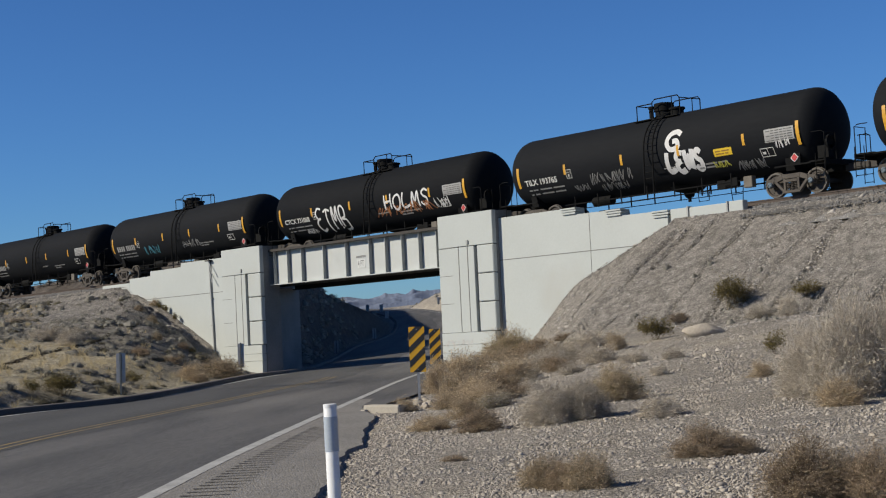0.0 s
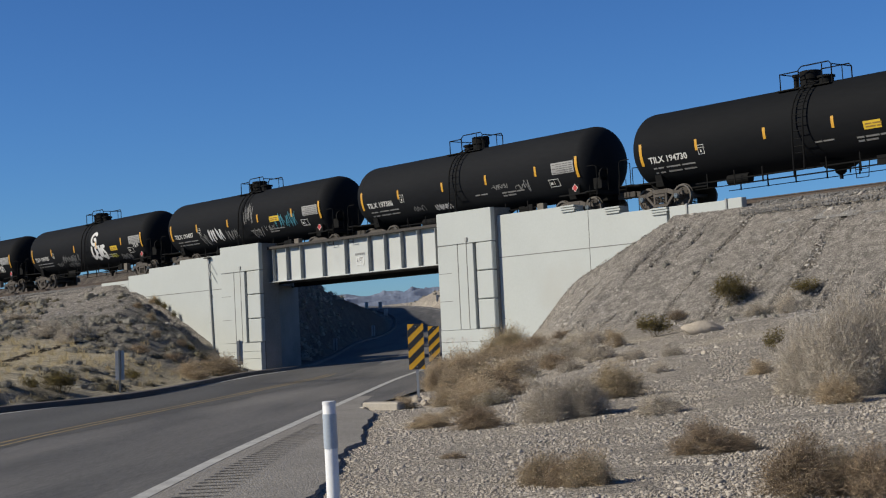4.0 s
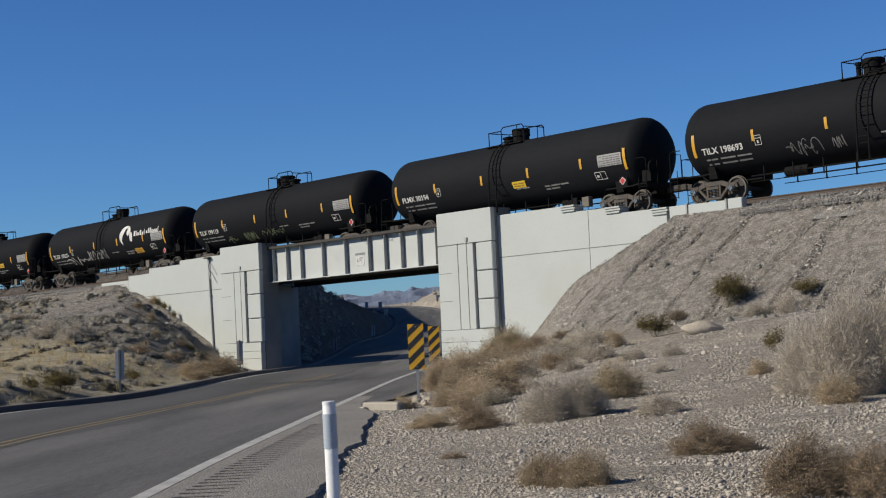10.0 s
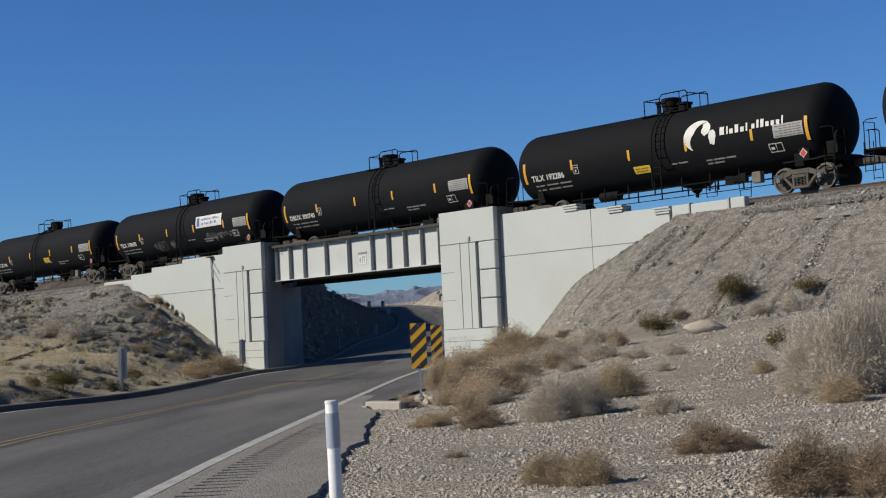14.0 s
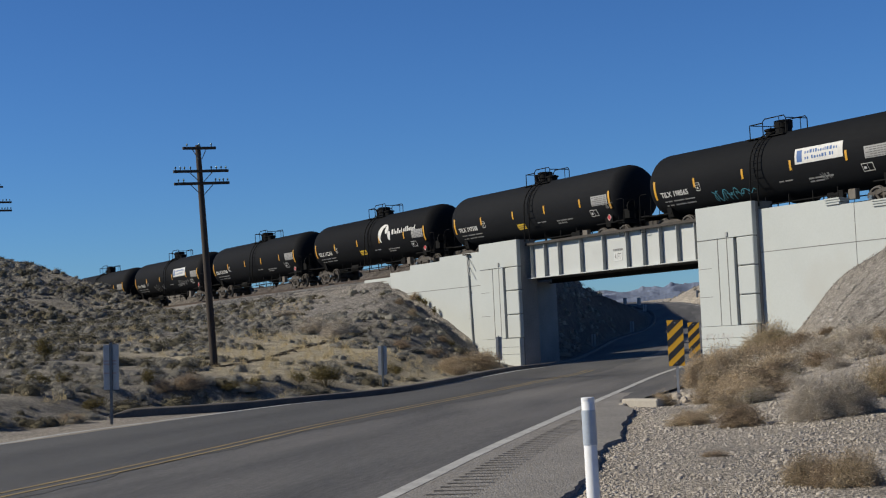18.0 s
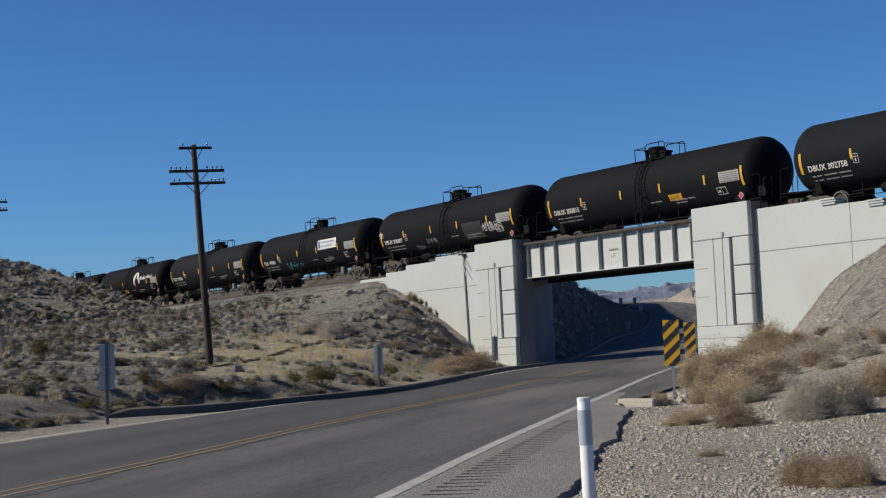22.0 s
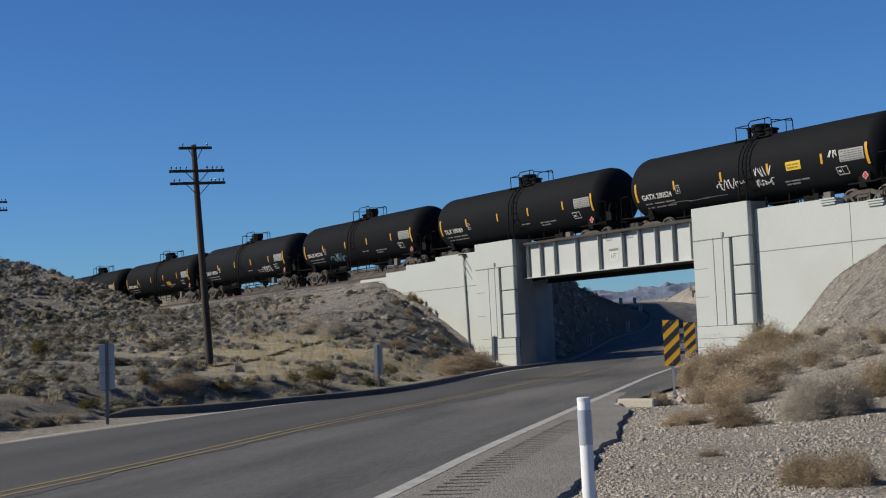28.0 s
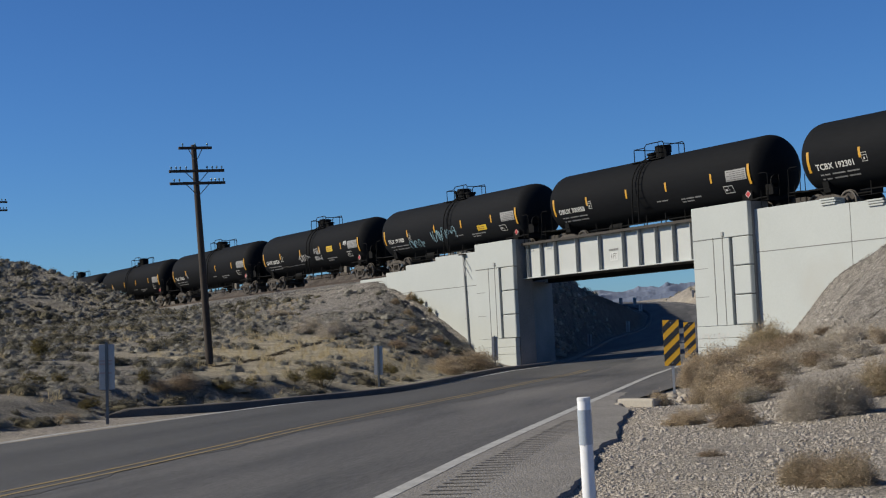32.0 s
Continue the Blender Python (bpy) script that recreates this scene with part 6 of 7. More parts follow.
def plant(rows):
    for kind, x, y, w, h in rows:
        shrub(kind, x, y, w, h, int(abs(x) * 67 + y * 31) % 360)


# along the road's edge and up to the bridge
plant([
    ("bigyellow", -45.8, 42.1, 1.9, 1.65), ("bigyellow", -44.7, 41.7, 1.7, 1.35), ("tan2", -46.9, 41.9, 1.6, 0.9), ("tan", -36.2, 33.2, 1.5, 0.95),
    ("tan2", -38.6, 35.2, 1.6, 0.95), ("tan", -31.3, 27.0, 1.3, 1.15), ("grey", -29.6, 27.6, 1.3, 0.7), ("tan2", -24.6, 22.4, 1.2, 0.7),
    ("tan", -24.9, 21.6, 1.0, 0.8), ("tan", -22.9, 18.4, 0.55, 0.35), ("tan", -26.9, 24.9, 1.3, 0.9), ("grey2", -28.6, 26.4, 1.2, 0.85),
    ("tan2", -34.4, 30.9, 1.4, 0.9), ("bigtan", -20.4, 18.2, 1.0, 0.55), ("bigtan", -28.71, 24.13, 0.78, 1.10), ("tan", -33.00, 28.90, 1.27, 1.05),
    ("tan", -44.20, 39.78, 1.10, 0.89), ("tan2", -41.68, 39.06, 2.05, 0.89), ("grey2", -26.52, 25.10, 0.79, 0.53), ("tan", -21.87, 19.46, 1.19, 0.73),
    ("bigtan", -26.65, 22.84, 0.78, 0.80), ("bigbrown", -16.07, 14.23, 0.70, 0.41), ("bigtan", -17.49, 14.57, 0.71, 0.30),
])
# the dense thicket beside the markers
plant([
    ("tan", -26.22, 23.86, 0.92, 0.53), ("tan2", -31.83, 29.53, 0.97, 0.61), ("tan", -18.74, 16.28, 0.73, 0.46), ("tan", -22.27, 18.92, 0.71, 0.45),
    ("tan", -44.00, 40.56, 1.33, 0.71), ("grey", -31.65, 30.39, 1.35, 0.75), ("tan2", -39.24, 37.99, 1.6, 0.85), ("grey2", -19.85, 17.91, 0.73, 0.42),
    ("tan", -40.44, 34.70, 1.19, 0.73), ("tan2", -51.08, 45.19, 1.52, 0.94), ("brown", -21.54, 19.96, 0.65, 0.42), ("grey", -22.25, 21.14, 0.59, 0.36),
    ("grey", -29.41, 29.53, 1.1, 0.62), ("grey", -25.83, 26.91, 1.1, 0.58), ("grey2", -32.80, 33.20, 1.2, 0.68), ("tan2", -27.96, 27.55, 1.05, 0.56),
])
# on the gravel of the verge
plant([
    ("biggrey", -15.23, 14.84, 0.86, 0.73), ("biggrey", -14.98, 15.21, 0.79, 0.73), ("bigyellow", -16.69, 17.74, 0.93, 0.72), ("grey", -32.95, 32.43, 1.5, 0.70),
    ("grey", -31.40, 32.49, 1.25, 0.75), ("tan", -28.35, 30.18, 0.71, 0.63), ("brown", -39.24, 39.02, 0.78, 0.42), ("grey", -13.71, 15.40, 0.70, 0.38),
    ("grey", -19.08, 21.46, 0.45, 0.30), ("grey", -21.28, 24.44, 0.55, 0.32), ("olive", -28.65, 32.14, 1.31, 0.75), ("olive", -32.05, 35.49, 0.71, 0.44),
    ("brown", -32.65, 37.86, 0.78, 0.46), ("bigolive", -30.89, 38.38, 1.78, 1.18), ("olive", -28.19, 38.69, 1.17, 0.60), ("grey", -27.59, 36.88, 0.82, 0.83),
    ("grey", -29.33, 37.67, 0.92, 0.53), ("olive", -18.59, 24.38, 0.57, 0.60), ("tan", -16.26, 20.90, 0.51, 0.36), ("biggrey", -13.11, 17.93, 0.97, 1.31),
    ("biggrey", -12.33, 17.59, 1.03, 1.58), ("biggrey", -12.07, 18.03, 1.08, 1.75),
])
# before the bank
plant([
    ("biggrey", -15.52, 22.36, 0.90, 1.45), ("bigtan", -11.73, 16.70, 0.65, 0.48), ("bigbrown", -10.10, 12.01, 0.69, 0.43), ("bigbrown", -9.81, 12.20, 0.41, 0.26),
    ("bigbrown", -7.32, 9.84, 0.67, 0.61), ("bigtan", -7.10, 10.04, 0.45, 0.47), ("bigbrown", -6.83, 10.06, 0.49, 0.54), ("bigtan", -10.03, 9.66, 0.51, 0.37),
    ("bigtan", -9.42, 9.62, 0.50, 0.43), ("bigbrown", -9.70, 9.58, 0.40, 0.33), ("brown", -12.98, 11.12, 0.37, 0.13), ("grey", -23.11, 25.17, 0.76, 0.39),
    ("grey", -27.15, 32.12, 0.69, 0.39), ("grey", -24.72, 24.80, 0.78, 0.37),
])
# on the slope beyond the road
plant([
    ("olive", -76.36, 44.05, 0.53, 0.59), ("olive", -75.23, 44.01, 0.52, 0.55), ("olive", -76.94, 44.01, 0.46, 0.50), ("olive", -63.83, 38.22, 0.50, 0.42),
    ("tan", -77.53, 44.05, 0.60, 0.53), ("tan", -73.07, 41.30, 0.63, 0.56), ("brown", -74.92, 41.58, 0.64, 0.48), ("tan", -64.48, 36.67, 0.61, 0.50),
    ("brown", -64.30, 38.02, 0.67, 0.50), ("olive", -60.68, 37.16, 0.53, 0.37), ("brown", -59.97, 33.20, 1.02, 0.56), ("brown", -60.09, 35.04, 1.03, 0.57),
    ("grey", -63.51, 30.54, 1.57, 0.71), ("grey", -62.99, 31.59, 1.57, 0.84), ("grey", -78.39, 36.15, 1.92, 0.48), ("bigolive", -40.19, 19.70, 1.49, 0.74),
])
# behind the kerb
plant([
    ("olive", -39.91, 18.67, 0.66, 0.52), ("olive", -47.00, 25.74, 0.88, 0.54), ("tan", -56.03, 35.17, 1.47, 0.74), ("tan", -50.98, 30.68, 1.10, 0.49),
    ("olive", -38.96, 16.84, 0.79, 0.52), ("olive", -38.74, 16.07, 0.78, 0.40), ("brown", -38.48, 14.83, 1.07, 0.61), ("brown", -38.07, 13.97, 0.60, 0.50),
    ("olive", -38.36, 13.62, 0.61, 0.53), ("olive", -35.27, 11.18, 0.82, 0.48), ("tan", -33.32, 10.04, 0.65, 0.32), ("olive", -38.18, 10.67, 0.88, 0.51),
    ("olive", -38.79, 11.50, 0.60, 0.45), ("tan", -54.70, 33.93, 1.99, 1.08), ("tan", -51.86, 30.89, 1.43, 0.81), ("tan", -56.65, 35.71, 1.44, 1.07),
    ("olive", -51.80, 14.70, 1.16, 0.90), ("grey", -60.36, 29.99, 1.16, 0.85), ("grey", -63.93, 30.89, 1.83, 1.04),
])


# ---- low scrub over the slopes, too many to count ----
def scatter_mesh(name, P, S, H, unit_sets, material, label, category, seed):
    """Joins scaled, turned copies of unit clumps into one object."""
    r = np.random.RandomState(seed)
    Vs, Fs, n0 = [], [], 0
    pick = r.randint(0, len(unit_sets), len(P))
    for u, (V, F) in enumerate(unit_sets):
        sel = np.where(pick == u)[0]
        if not len(sel):
            continue
        a = r.uniform(0, 6.283, len(sel))
        c, s = np.cos(a)[:, None], np.sin(a)[:, None]
        X = (V[None, :, 0] * c - V[None, :, 1] * s) * S[sel, None] + P[sel, None, 0]
        Y = (V[None, :, 0] * s + V[None, :, 1] * c) * S[sel, None] + P[sel, None, 1]
        Z = V[None, :, 2] * H[sel, None] + P[sel, None, 2]
        Vs.append(np.stack([X, Y, Z], -1).reshape(-1, 3))
        Fs.append((F[None] + (np.arange(len(sel)) * len(V))[:, None, None]).reshape(-1, F.shape[1]) + n0)
        n0 += len(sel) * len(V)
    V, F = np.concatenate(Vs), np.concatenate(Fs)
    me = bpy.data.meshes.new(name)
    me.vertices.add(len(V))
    me.vertices.foreach_set("co", V.reshape(-1).astype(np.float32))
    me.loops.add(F.size)
    me.loops.foreach_set("vertex_index", F.reshape(-1).astype(np.int32))
    me.polygons.add(len(F))
    me.polygons.foreach_set("loop_start", np.arange(0, F.size, F.shape[1]).astype(np.int32))
    me.update(calc_edges=True)
    me.validate()
    me.materials.append(material)
    return tagged(new(name, me), label, category, kind="stuff")


def tuft_unit(seed, n, blade):
    """A small domed clump of crossing blades."""
    r = np.random.RandomState(seed)
    d = r.normal(size=(n, 3))
    d[:, 2] = np.abs(d[:, 2]) * 0.9 + 0.15
    d /= np.linalg.norm(d, axis=1)[:, None]
    P1 = d * np.array([0.5, 0.5, 1.0]) * r.uniform(0.55, 1.0, n)[:, None]
    P0 = P1 * r.uniform(0.3, 0.75, n)[:, None] + r.normal(size=(n, 3)) * 0.06
    return ribbons(P0, P1, r.uniform(0.5, 1.0, n) * blade, seed)


def cushion_unit(seed, n=70, length=0.21, wide=0.06):
    """A rounded dense shrub: lumpy sprays of short upswept blades over a small dark heart."""
    r = np.random.RandomState(seed)
    ph = r.uniform(0, 6.28, 2)
    d = r.normal(size=(n, 3))
    d[:, 2] = np.abs(d[:, 2])
    d /= np.linalg.norm(d, axis=1)[:, None]
    lump = 0.82 + 0.18 * np.sin(d[:, 0] * 5 + ph[0]) * np.sin(d[:, 1] * 6 + ph[1])
    c = d * np.array([0.46, 0.46, 0.80]) * (lump * r.uniform(0.72, 1.0, n))[:, None]
    t = np.cross(d, r.normal(size=(n, 3)))
    t /= np.linalg.norm(t, axis=1)[:, None]
    t += d * 0.6 + np.array([0, 0, 0.25])
    V, F = ribbons(c - t * length * 0.43, c + t * length * 0.50, r.uniform(0.65, 1.25, n) * wide, seed, 1.2)
    # the dense heart of the plant
    a, e = np.meshgrid(np.linspace(0, 2 * np.pi, 8), np.array([-0.1, 0.45, 0.95, 1.5]), indexing="ij")
    k = 0.68 * (0.85 + 0.15 * np.sin(a * 3 + seed) * np.sin(e * 4))
    H = np.stack([np.cos(a) * np.cos(e) * 0.46 * k, np.sin(a) * np.cos(e) * 0.46 * k, np.sin(e) * 0.80 * k], -1).reshape(-1, 3)
    g = np.arange(32).reshape(8, 4)
    Q = np.stack([g[:-1, :-1], g[1:, :-1], g[1:, 1:], g[:-1, 1:]], -1).reshape(-1, 4)
    return np.concatenate([V, H]), np.concatenate([F, Q + len(V)])


def island_mat(name, c1, c2, c3):
    """Foliage whose colour changes from clump piece to clump piece and with the place."""
    m = mat(name, c1, c2, 0.9, scale=0.35, fine=3.0, bump=0.0, world_space=True)
    nt = m.node_tree
    b = nt.nodes["Principled BSDF"]
    old = b.inputs["Base Color"].links[0].from_socket
    geo = nt.nodes.new("ShaderNodeNewGeometry")
    mx = nt.nodes.new("ShaderNodeMix")
    mx.data_type = "RGBA"
    r = nt.nodes.new("ShaderNodeMapRange")
    r.inputs["To Max"].default_value = 0.7
    nt.links.new(geo.outputs["Random Per Island"], r.inputs["Value"])
    nt.links.new(r.outputs["Result"], mx.inputs["Factor"])
    nt.links.new(old, mx.inputs[6])
    mx.inputs[7].default_value = (*c3, 1)
    nt.links.new(mx.outputs[2], b.inputs["Base Color"])
    return m


rs = np.random.RandomState(8)


def straw_at(x, y):
    return np.exp(-((x + 0.9 * y + 29) / 9) ** 2) * smooth01((y - 15) / 4) * smooth01((33 - y) / 5)


def spots(n, x0, x1, y0, y1, keep):
    x, y = rs.uniform(x0, x1, n), rs.uniform(y0, y1, n)
    z = ground_z(x, y)
    ok = keep(x, y, z)
    return np.stack([x, y, z - 0.02], 1)[ok]


M_SCRUB = let_through(island_mat("grey_scrub", (0.275, 0.262, 0.226), (0.145, 0.138, 0.12), (0.36, 0.343, 0.296)), 0.12)
M_GRASS = let_through(island_mat("dry_grass", (0.55, 0.45, 0.26), (0.42, 0.34, 0.20), (0.62, 0.53, 0.34)), 0.35)
left_side = lambda x, y, z: (road_side(x, y) < -5.7) & (np.abs(y - TRACK_Y) > 3.6) & ~((x > -72) & (y > 43.5))
tufts = [cushion_unit(40 + k, 70, 0.16, 0.045) for k in range(8)]
fine_tufts = [cushion_unit(50 + k, 480, 0.095, 0.016) for k in range(6)]
P = np.concatenate([spots(7800, -150, -36, 6, 46, left_side), spots(2600, -150, -88, 8, 44, left_side), spots(500, -40, -24, 0, 16, left_side), spots(900, -70, -36, 8, 24, left_side), spots(800, -84, -50, 27, 43.5, left_side)])
P = P[lumps(P[:, 0], P[:, 1], 7, 31) + rs.uniform(-0.8, 0.8, len(P)) - 1.0 * straw_at(P[:, 0], P[:, 1]) + 0.4 * (P[:, 0] < -85) > -0.30]
P = P[(P[:, 0] < -37) | (road_side(P[:, 0], P[:, 1]) < -7.7)]
P = P[~((P[:, 0] > -71.6) & (P[:, 1] > 40.2))]
P = P[~((P[:, 0] > -86) & (P[:, 1] > 36.5) & (ground_z(P[:, 0], P[:, 1]) > 2.2) & (rs.uniform(0, 1, len(P)) < 0.5))]
sz = rs.uniform(0.35, 0.95, len(P)) * (0.75 + 0.9 * rs.uniform(0, 1, len(P)) ** 3) * np.where(P[:, 0] < -85, 1.25, 1.0)
ht = sz * rs.uniform(0.34, 0.58, len(P))
far_off = np.hypot(P[:, 0], P[:, 1])
close, mid = far_off < 55, (far_off >= 55) & (far_off < 88)
mid_tufts = [cushion_unit(60 + k, 180, 0.115, 0.026) for k in range(6)]
sz = np.where((P[:, 0] > -84) & (P[:, 1] > 28), sz * 0.92, sz)
ht = np.where((P[:, 0] > -84) & (P[:, 1] > 28), ht * 0.92, ht)
dark = lumps(P[:, 0], P[:, 1], 12, 77) * 0.5 + rs.uniform(-1, 1, len(P)) + 0.15 * (P[:, 1] < 0.35 * -P[:, 0]) - 0.25 * (P[:, 1] > 28) + 0.25 * (P[:, 0] < -85) > 0.48
M_SCRUB_DARK = let_through(island_mat("olive_brown_scrub", (0.135, 0.122, 0.086), (0.072, 0.065, 0.047), (0.19, 0.17, 0.115)), 0.12)
for near, units in ((close, fine_tufts), (mid, mid_tufts), (far_off >= 88, tufts)):
    for sel, m, words in ((near & ~dark, M_SCRUB, "low grey desert scrub scattered over the slope"), (near & dark, M_SCRUB_DARK, "low olive-brown scrub scattered over the slope")):
        big = np.where(dark[sel], 1.15, 1.0)
        scatter_mesh("scrub", P[sel], sz[sel] * big, ht[sel] * big * 0.88, units, m, words, "scrub", 1)
M_SHADOW_STREAK = let_through(island_mat("shadow_streak_dark", (0.07, 0.058, 0.045), (0.04, 0.034, 0.028), (0.10, 0.085, 0.065)), 0.08)
# dark tufts added in place of a shadow line up the slope from the pole
k = np.sort(rs.uniform(0, 1, 420))
x, y = -45.2 - 20.6 * k + rs.normal(size=420) * 0.10, 18.35 + 16.5 * k + 0.25 * np.sin(k * 9) + rs.normal(size=420) * 0.10
sz = rs.uniform(0.2, 0.36, 420)
scatter_mesh("brush_line", np.stack([x, y, ground_z(x, y) - 0.02], 1), sz, sz * 0.28, mid_tufts, M_SHADOW_STREAK, "thin line of dark tufts in place of a shadow across the slope", "scrub", 9)
grass = [tuft_unit(60 + k, 40, 0.04) for k in range(4)]
P = spots(6500, -120, -34, 8, 44, left_side)
P = P[lumps(P[:, 0], P[:, 1], 11, 35) + rs.uniform(-0.5, 0.5, len(P)) + 1.4 * straw_at(P[:, 0], P[:, 1]) > 0.75]
sz = rs.uniform(0.2, 0.5, len(P))
scatter_mesh("dry_grass", P, sz, sz * rs.uniform(0.5, 0.9, len(P)), grass, M_GRASS, "straw-coloured dry grass between the scrub", "grass", 2)
# beyond the bridge, and a few on the near bank
P = np.concatenate([spots(2200, -300, -72, 54, 210, lambda x, y, z: (np.abs(road_side(x, y)) > 6.5) & (np.abs(road_side(x, y)) < 60)),
                    spots(1500, -112, -70, 52, 86, lambda x, y, z: (road_side(x, y) < -5.4) & (road_side(x, y) > -16)),
                    spots(90, -46, -12, 33, 43, lambda x, y, z: (y < 41) & (z > 0.9))])
sz = rs.uniform(0.3, 1.0, len(P)) * np.where(P[:, 1] > 50, 1.2, 0.5)
scatter_mesh("scrub", P, sz, sz * rs.uniform(0.5, 0.8, len(P)), tufts, M_SCRUB, "sparse grey scrub on the banks", "scrub", 3)


# ---- loose stones ----
def stone_unit(seed):
    """A knobbly pebble with twenty faces."""
    r = np.random.RandomState(seed)
    g = (1 + 5 ** 0.5) / 2
    V = np.array([(-1, g, 0), (1, g, 0), (-1, -g, 0), (1, -g, 0), (0, -1, g), (0, 1, g), (0, -1, -g), (0, 1, -g), (g, 0, -1), (g, 0, 1), (-g, 0, -1), (-g, 0, 1)], float)
    V /= np.linalg.norm(V, axis=1)[:, None] * 2
    V *= r.uniform(0.7, 1.25, (12, 1))
    V *= np.array([r.uniform(0.9, 1.3), r.uniform(0.7, 1.0), r.uniform(0.45, 0.8)])
    F = np.array([(0, 11, 5), (0, 5, 1), (0, 1, 7), (0, 7, 10), (0, 10, 11), (1, 5, 9), (5, 11, 4), (11, 10, 2), (10, 7, 6), (7, 1, 8), (3, 9, 4), (3, 4, 2), (3, 2, 6), (3, 6, 8), (3, 8, 9), (4, 9, 5), (2, 4, 11), (6, 2, 10), (8, 6, 7), (9, 8, 1)])
    return V, F


def chip_unit(seed):
    """An angular chip with eight faces."""
    r = np.random.RandomState(seed)
    V = np.array([(1, 0, 0), (-1, 0, 0), (0, 1, 0), (0, -1, 0), (0, 0, 1), (0, 0, -1)], float) * 0.5 * r.uniform(0.7, 1.3, (6, 1)) + r.normal(size=(6, 3)) * 0.09
    V[:, 2] *= 0.75
    F = np.array([(0, 2, 4), (2, 1, 4), (1, 3, 4), (3, 0, 4), (2, 0, 5), (1, 2, 5), (3, 1, 5), (0, 3, 5)])
    return V, F


pebbles = [stone_unit(70 + k) for k in range(8)]
chips = [chip_unit(90 + k) for k in range(8)]
M_GRAVEL = island_mat("gravel_stones", (0.395, 0.355, 0.307), (0.23, 0.208, 0.184), (0.50, 0.452, 0.393))
right_side = lambda x, y, z: road_side(x, y) > np.where(y < 15.5, 5.75, 4.8)


def by_distance(n, d0, d1, keep, a0, a1):
    """Random ground spots in a sector before the camera's stand, denser near it."""
    d = d0 * (d1 / d0) ** rs.uniform(0, 1, n)
    a = rs.uniform(a0, a1, n)
    x, y = -np.sin(a) * d, np.cos(a) * d
    z = ground_z(x, y)
    ok = keep(x, y, z)
    return np.stack([x, y, z], 1)[ok], d[ok]


P, d = by_distance(105000, 8.5, 42, right_side, 0.50, 1.02)
sz = np.exp(rs.normal(-4.0, 0.48, len(P))) * (0.75 + d / 36)
sz = np.minimum(sz, 0.15)
big = sz > 0.05
scatter_mesh("gravel", P[big], sz[big], sz[big], pebbles, M_GRAVEL, "loose pale stones on the verge", "stones", 4)
scatter_mesh("gravel", P[~big], sz[~big], sz[~big], chips, M_GRAVEL, "fine pale gravel on the verge", "gravel", 14)
M_BANKSTONE = island_mat("bank_stones", (0.355, 0.328, 0.298), (0.19, 0.178, 0.165), (0.50, 0.465, 0.425))
P = np.concatenate([spots(72000, -50, -14, 33, 44.2, lambda x, y, z: z > 0.8), spots(18000, -90, -71, 34, 44.25, lambda x, y, z: (road_side(x, y) < -5.7) & (y < 44.3))])
sz = np.exp(rs.normal(-3.3, 0.55, len(P)))
scatter_mesh("bank_stones", P, sz, sz, chips, M_BANKSTONE, "grey loose stones on the railway bank", "stones", 5)
P = np.concatenate([spots(6000, -34.2, -12, 43.0, 44.9, lambda x, y, z: y > 0), spots(2300, -112, -85, 43.2, 44.9, lambda x, y, z: y > 0)])
P[:, 2] = np.maximum(P[:, 2], rail_z(P[:, 0]) - 0.24 - np.maximum(np.abs(P[:, 1] - TRACK_Y) - 1.75, 0) * 0.378)
sz = rs.uniform(0.05, 0.11, len(P))
scatter_mesh("ballast_stones", P, sz, sz, chips, M_BALLAST, "crushed grey ballast beside the rail", "ballast", 6)

# ---- far mountains, seen through the opening ----
def value_noise(u, v, seed):
    """Smooth lattice noise in 0..1."""
    table = np.random.RandomState(seed).uniform(0, 1, (256, 256))
    iu, iv = np.floor(u).astype(int), np.floor(v).astype(int)
    fu, fv = smooth01(u - iu), smooth01(v - iv)
    at = lambda a, b: table[a % 256, b % 256]
    return (at(iu, iv) * (1 - fu) + at(iu + 1, iv) * fu) * (1 - fv) + (at(iu, iv + 1) * (1 - fu) + at(iu + 1, iv + 1) * fu) * fv


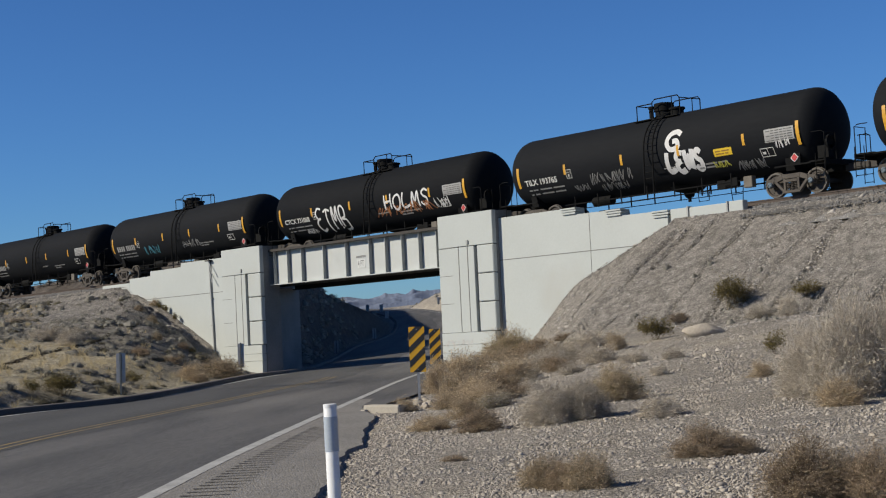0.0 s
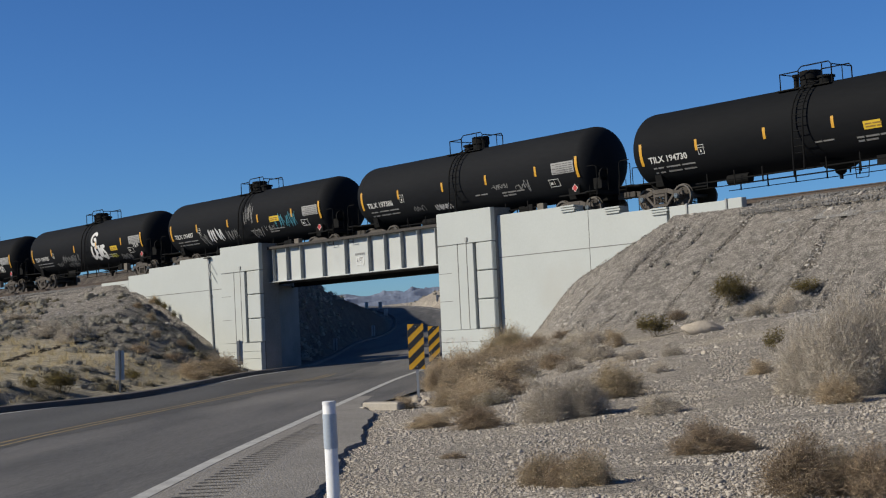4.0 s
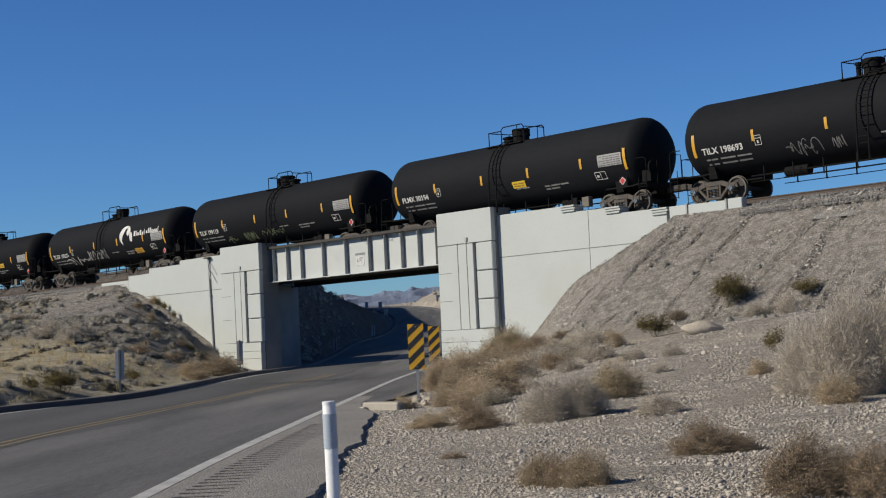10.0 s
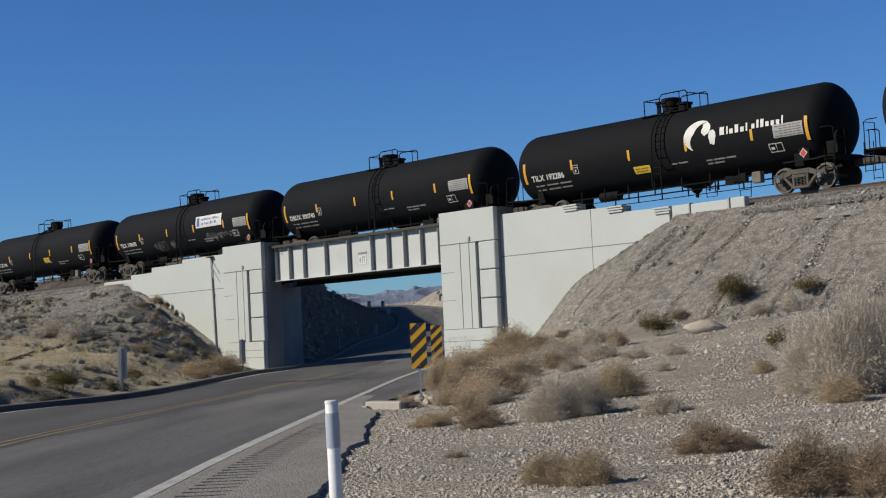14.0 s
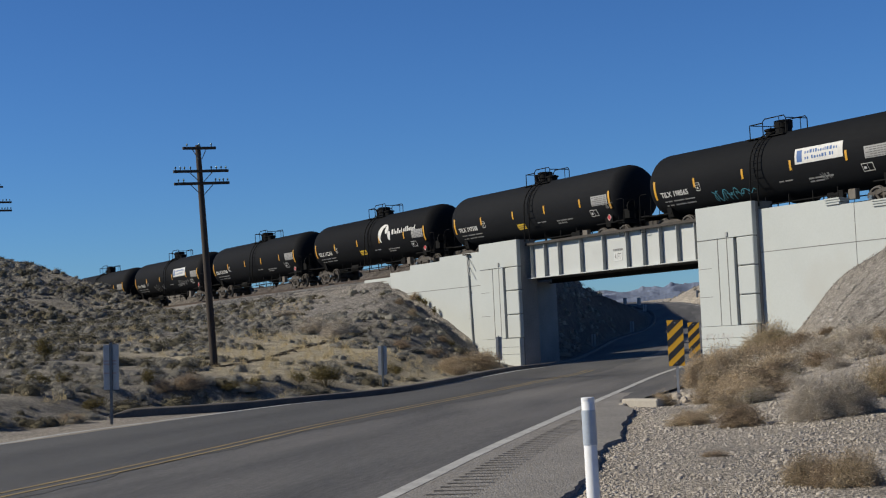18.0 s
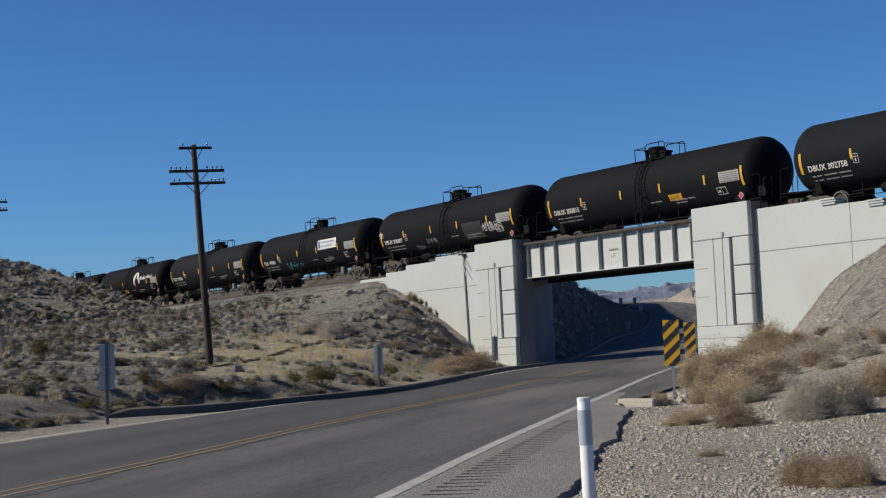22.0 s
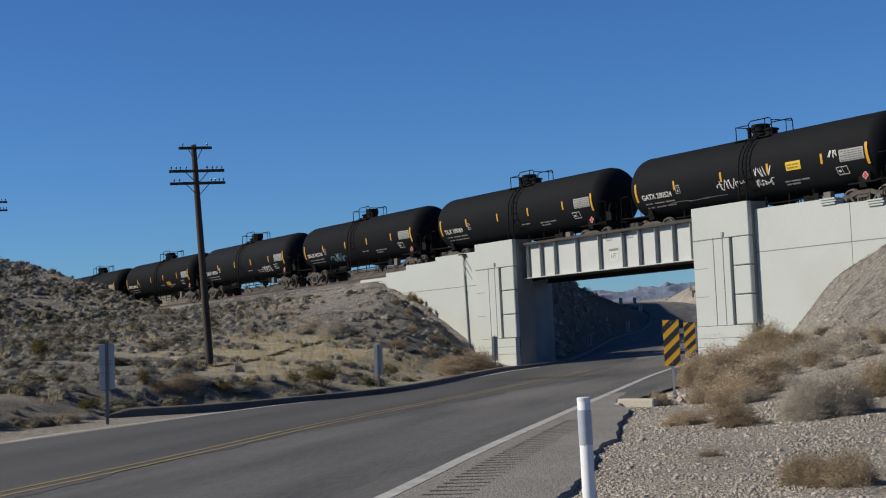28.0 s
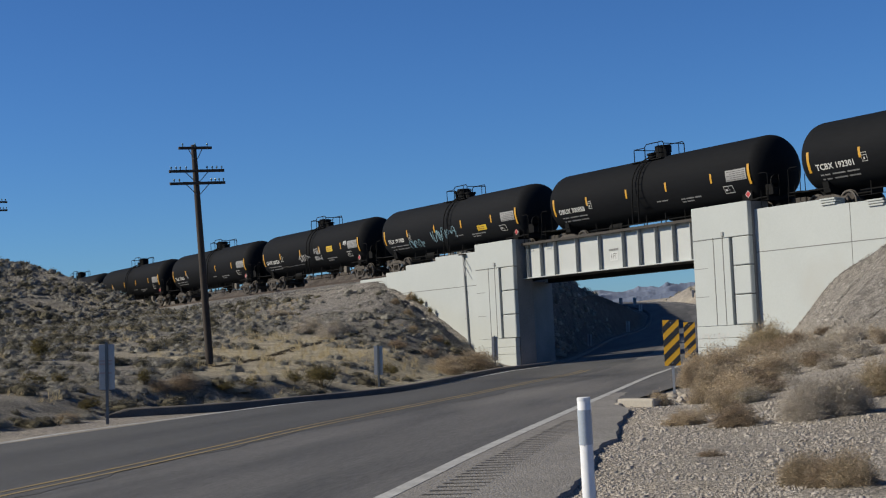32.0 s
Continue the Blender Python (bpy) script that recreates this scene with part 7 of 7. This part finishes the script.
az = np.linspace(0.60, 1.12, 1000)
dd = np.linspace(2300, 3900, 100)
AZ, DD = np.meshgrid(az, dd, indexing="ij")
q = np.clip((DD - 2300) / 1600, 0, 1)
u, v = AZ * 2900 / 120, DD / 150
ridged, amp, f = np.zeros(AZ.shape), 0.5, 1.0
for k in range(5):
    ridged += amp * (1 - np.abs(2 * value_noise(u * f + 3.7 * k, v * f, 40 + k) - 1)) ** 1.4
    amp, f = amp * 0.45, f * 2.05
crest = 54 + 230 * np.clip(0.93 - AZ, -0.1, 0.08)
MZ = 1 + np.maximum(crest, 6) * np.minimum(q / 0.85, (1 - q) / 0.15) ** 1.2 * (0.35 + 0.9 * ridged)
tagged(sheet("mountain_range", -np.sin(AZ) * DD, np.cos(AZ) * DD, MZ, M_MOUNT), "bare desert mountains on the horizon, haze painted in blue", "mountains", kind="structure")


def motions():
    """The train rolls to the left and slows a little; wheels turn with it."""
    TIMES = [0, 1, 2, 3, 5, 7, 9, 11, 13, 16, 20, 22, 25, 28, 30, 32]
    S = [68.45, 56.55, 44.72, 32.95, 9.55, -13.95, -36.95, -60.0, -82.85, -116.55, -161.25, -183.45, -216.5, -248.65, -270.15, -291.6]
    tilt = math.degrees(math.atan(GRADE))
    for k, car in enumerate(cars):
        n = FIRST + k
        rows = []
        for t, s in zip(TIMES, S):
            x = s + CAR_PITCH * (n - 8) + 0.30
            rows.append((t, pose(x, TRACK_Y, float(rail_z(x)), 0, -tilt, 0)))
        walk(car, rows)
    # wheelsets: one turn for each axle place, shared by all cars
    place = np.interp(np.arange(0, 32 * FPS + 1) / FPS, TIMES, S)
    sets = [[w for w in car.children if w.name.startswith("wheelset")] for car in cars]
    for axle, x in enumerate(WHEEL_X):
        lead = min(sets[0], key=lambda w: abs(w.location.x - x))
        walk(lead, [(f / FPS, pose(x, 0, WR, 0, math.degrees(d / WR), 0)) for f, d in enumerate(place)])
        for group in sets[1:]:
            w = min(group, key=lambda o: abs(o.location.x - x))
            w.rotation_mode = "QUATERNION"
            w.animation_data_create()
            w.animation_data.action = lead.animation_data.action
            w.animation_data.action_slot = lead.animation_data.action_slot


motions()
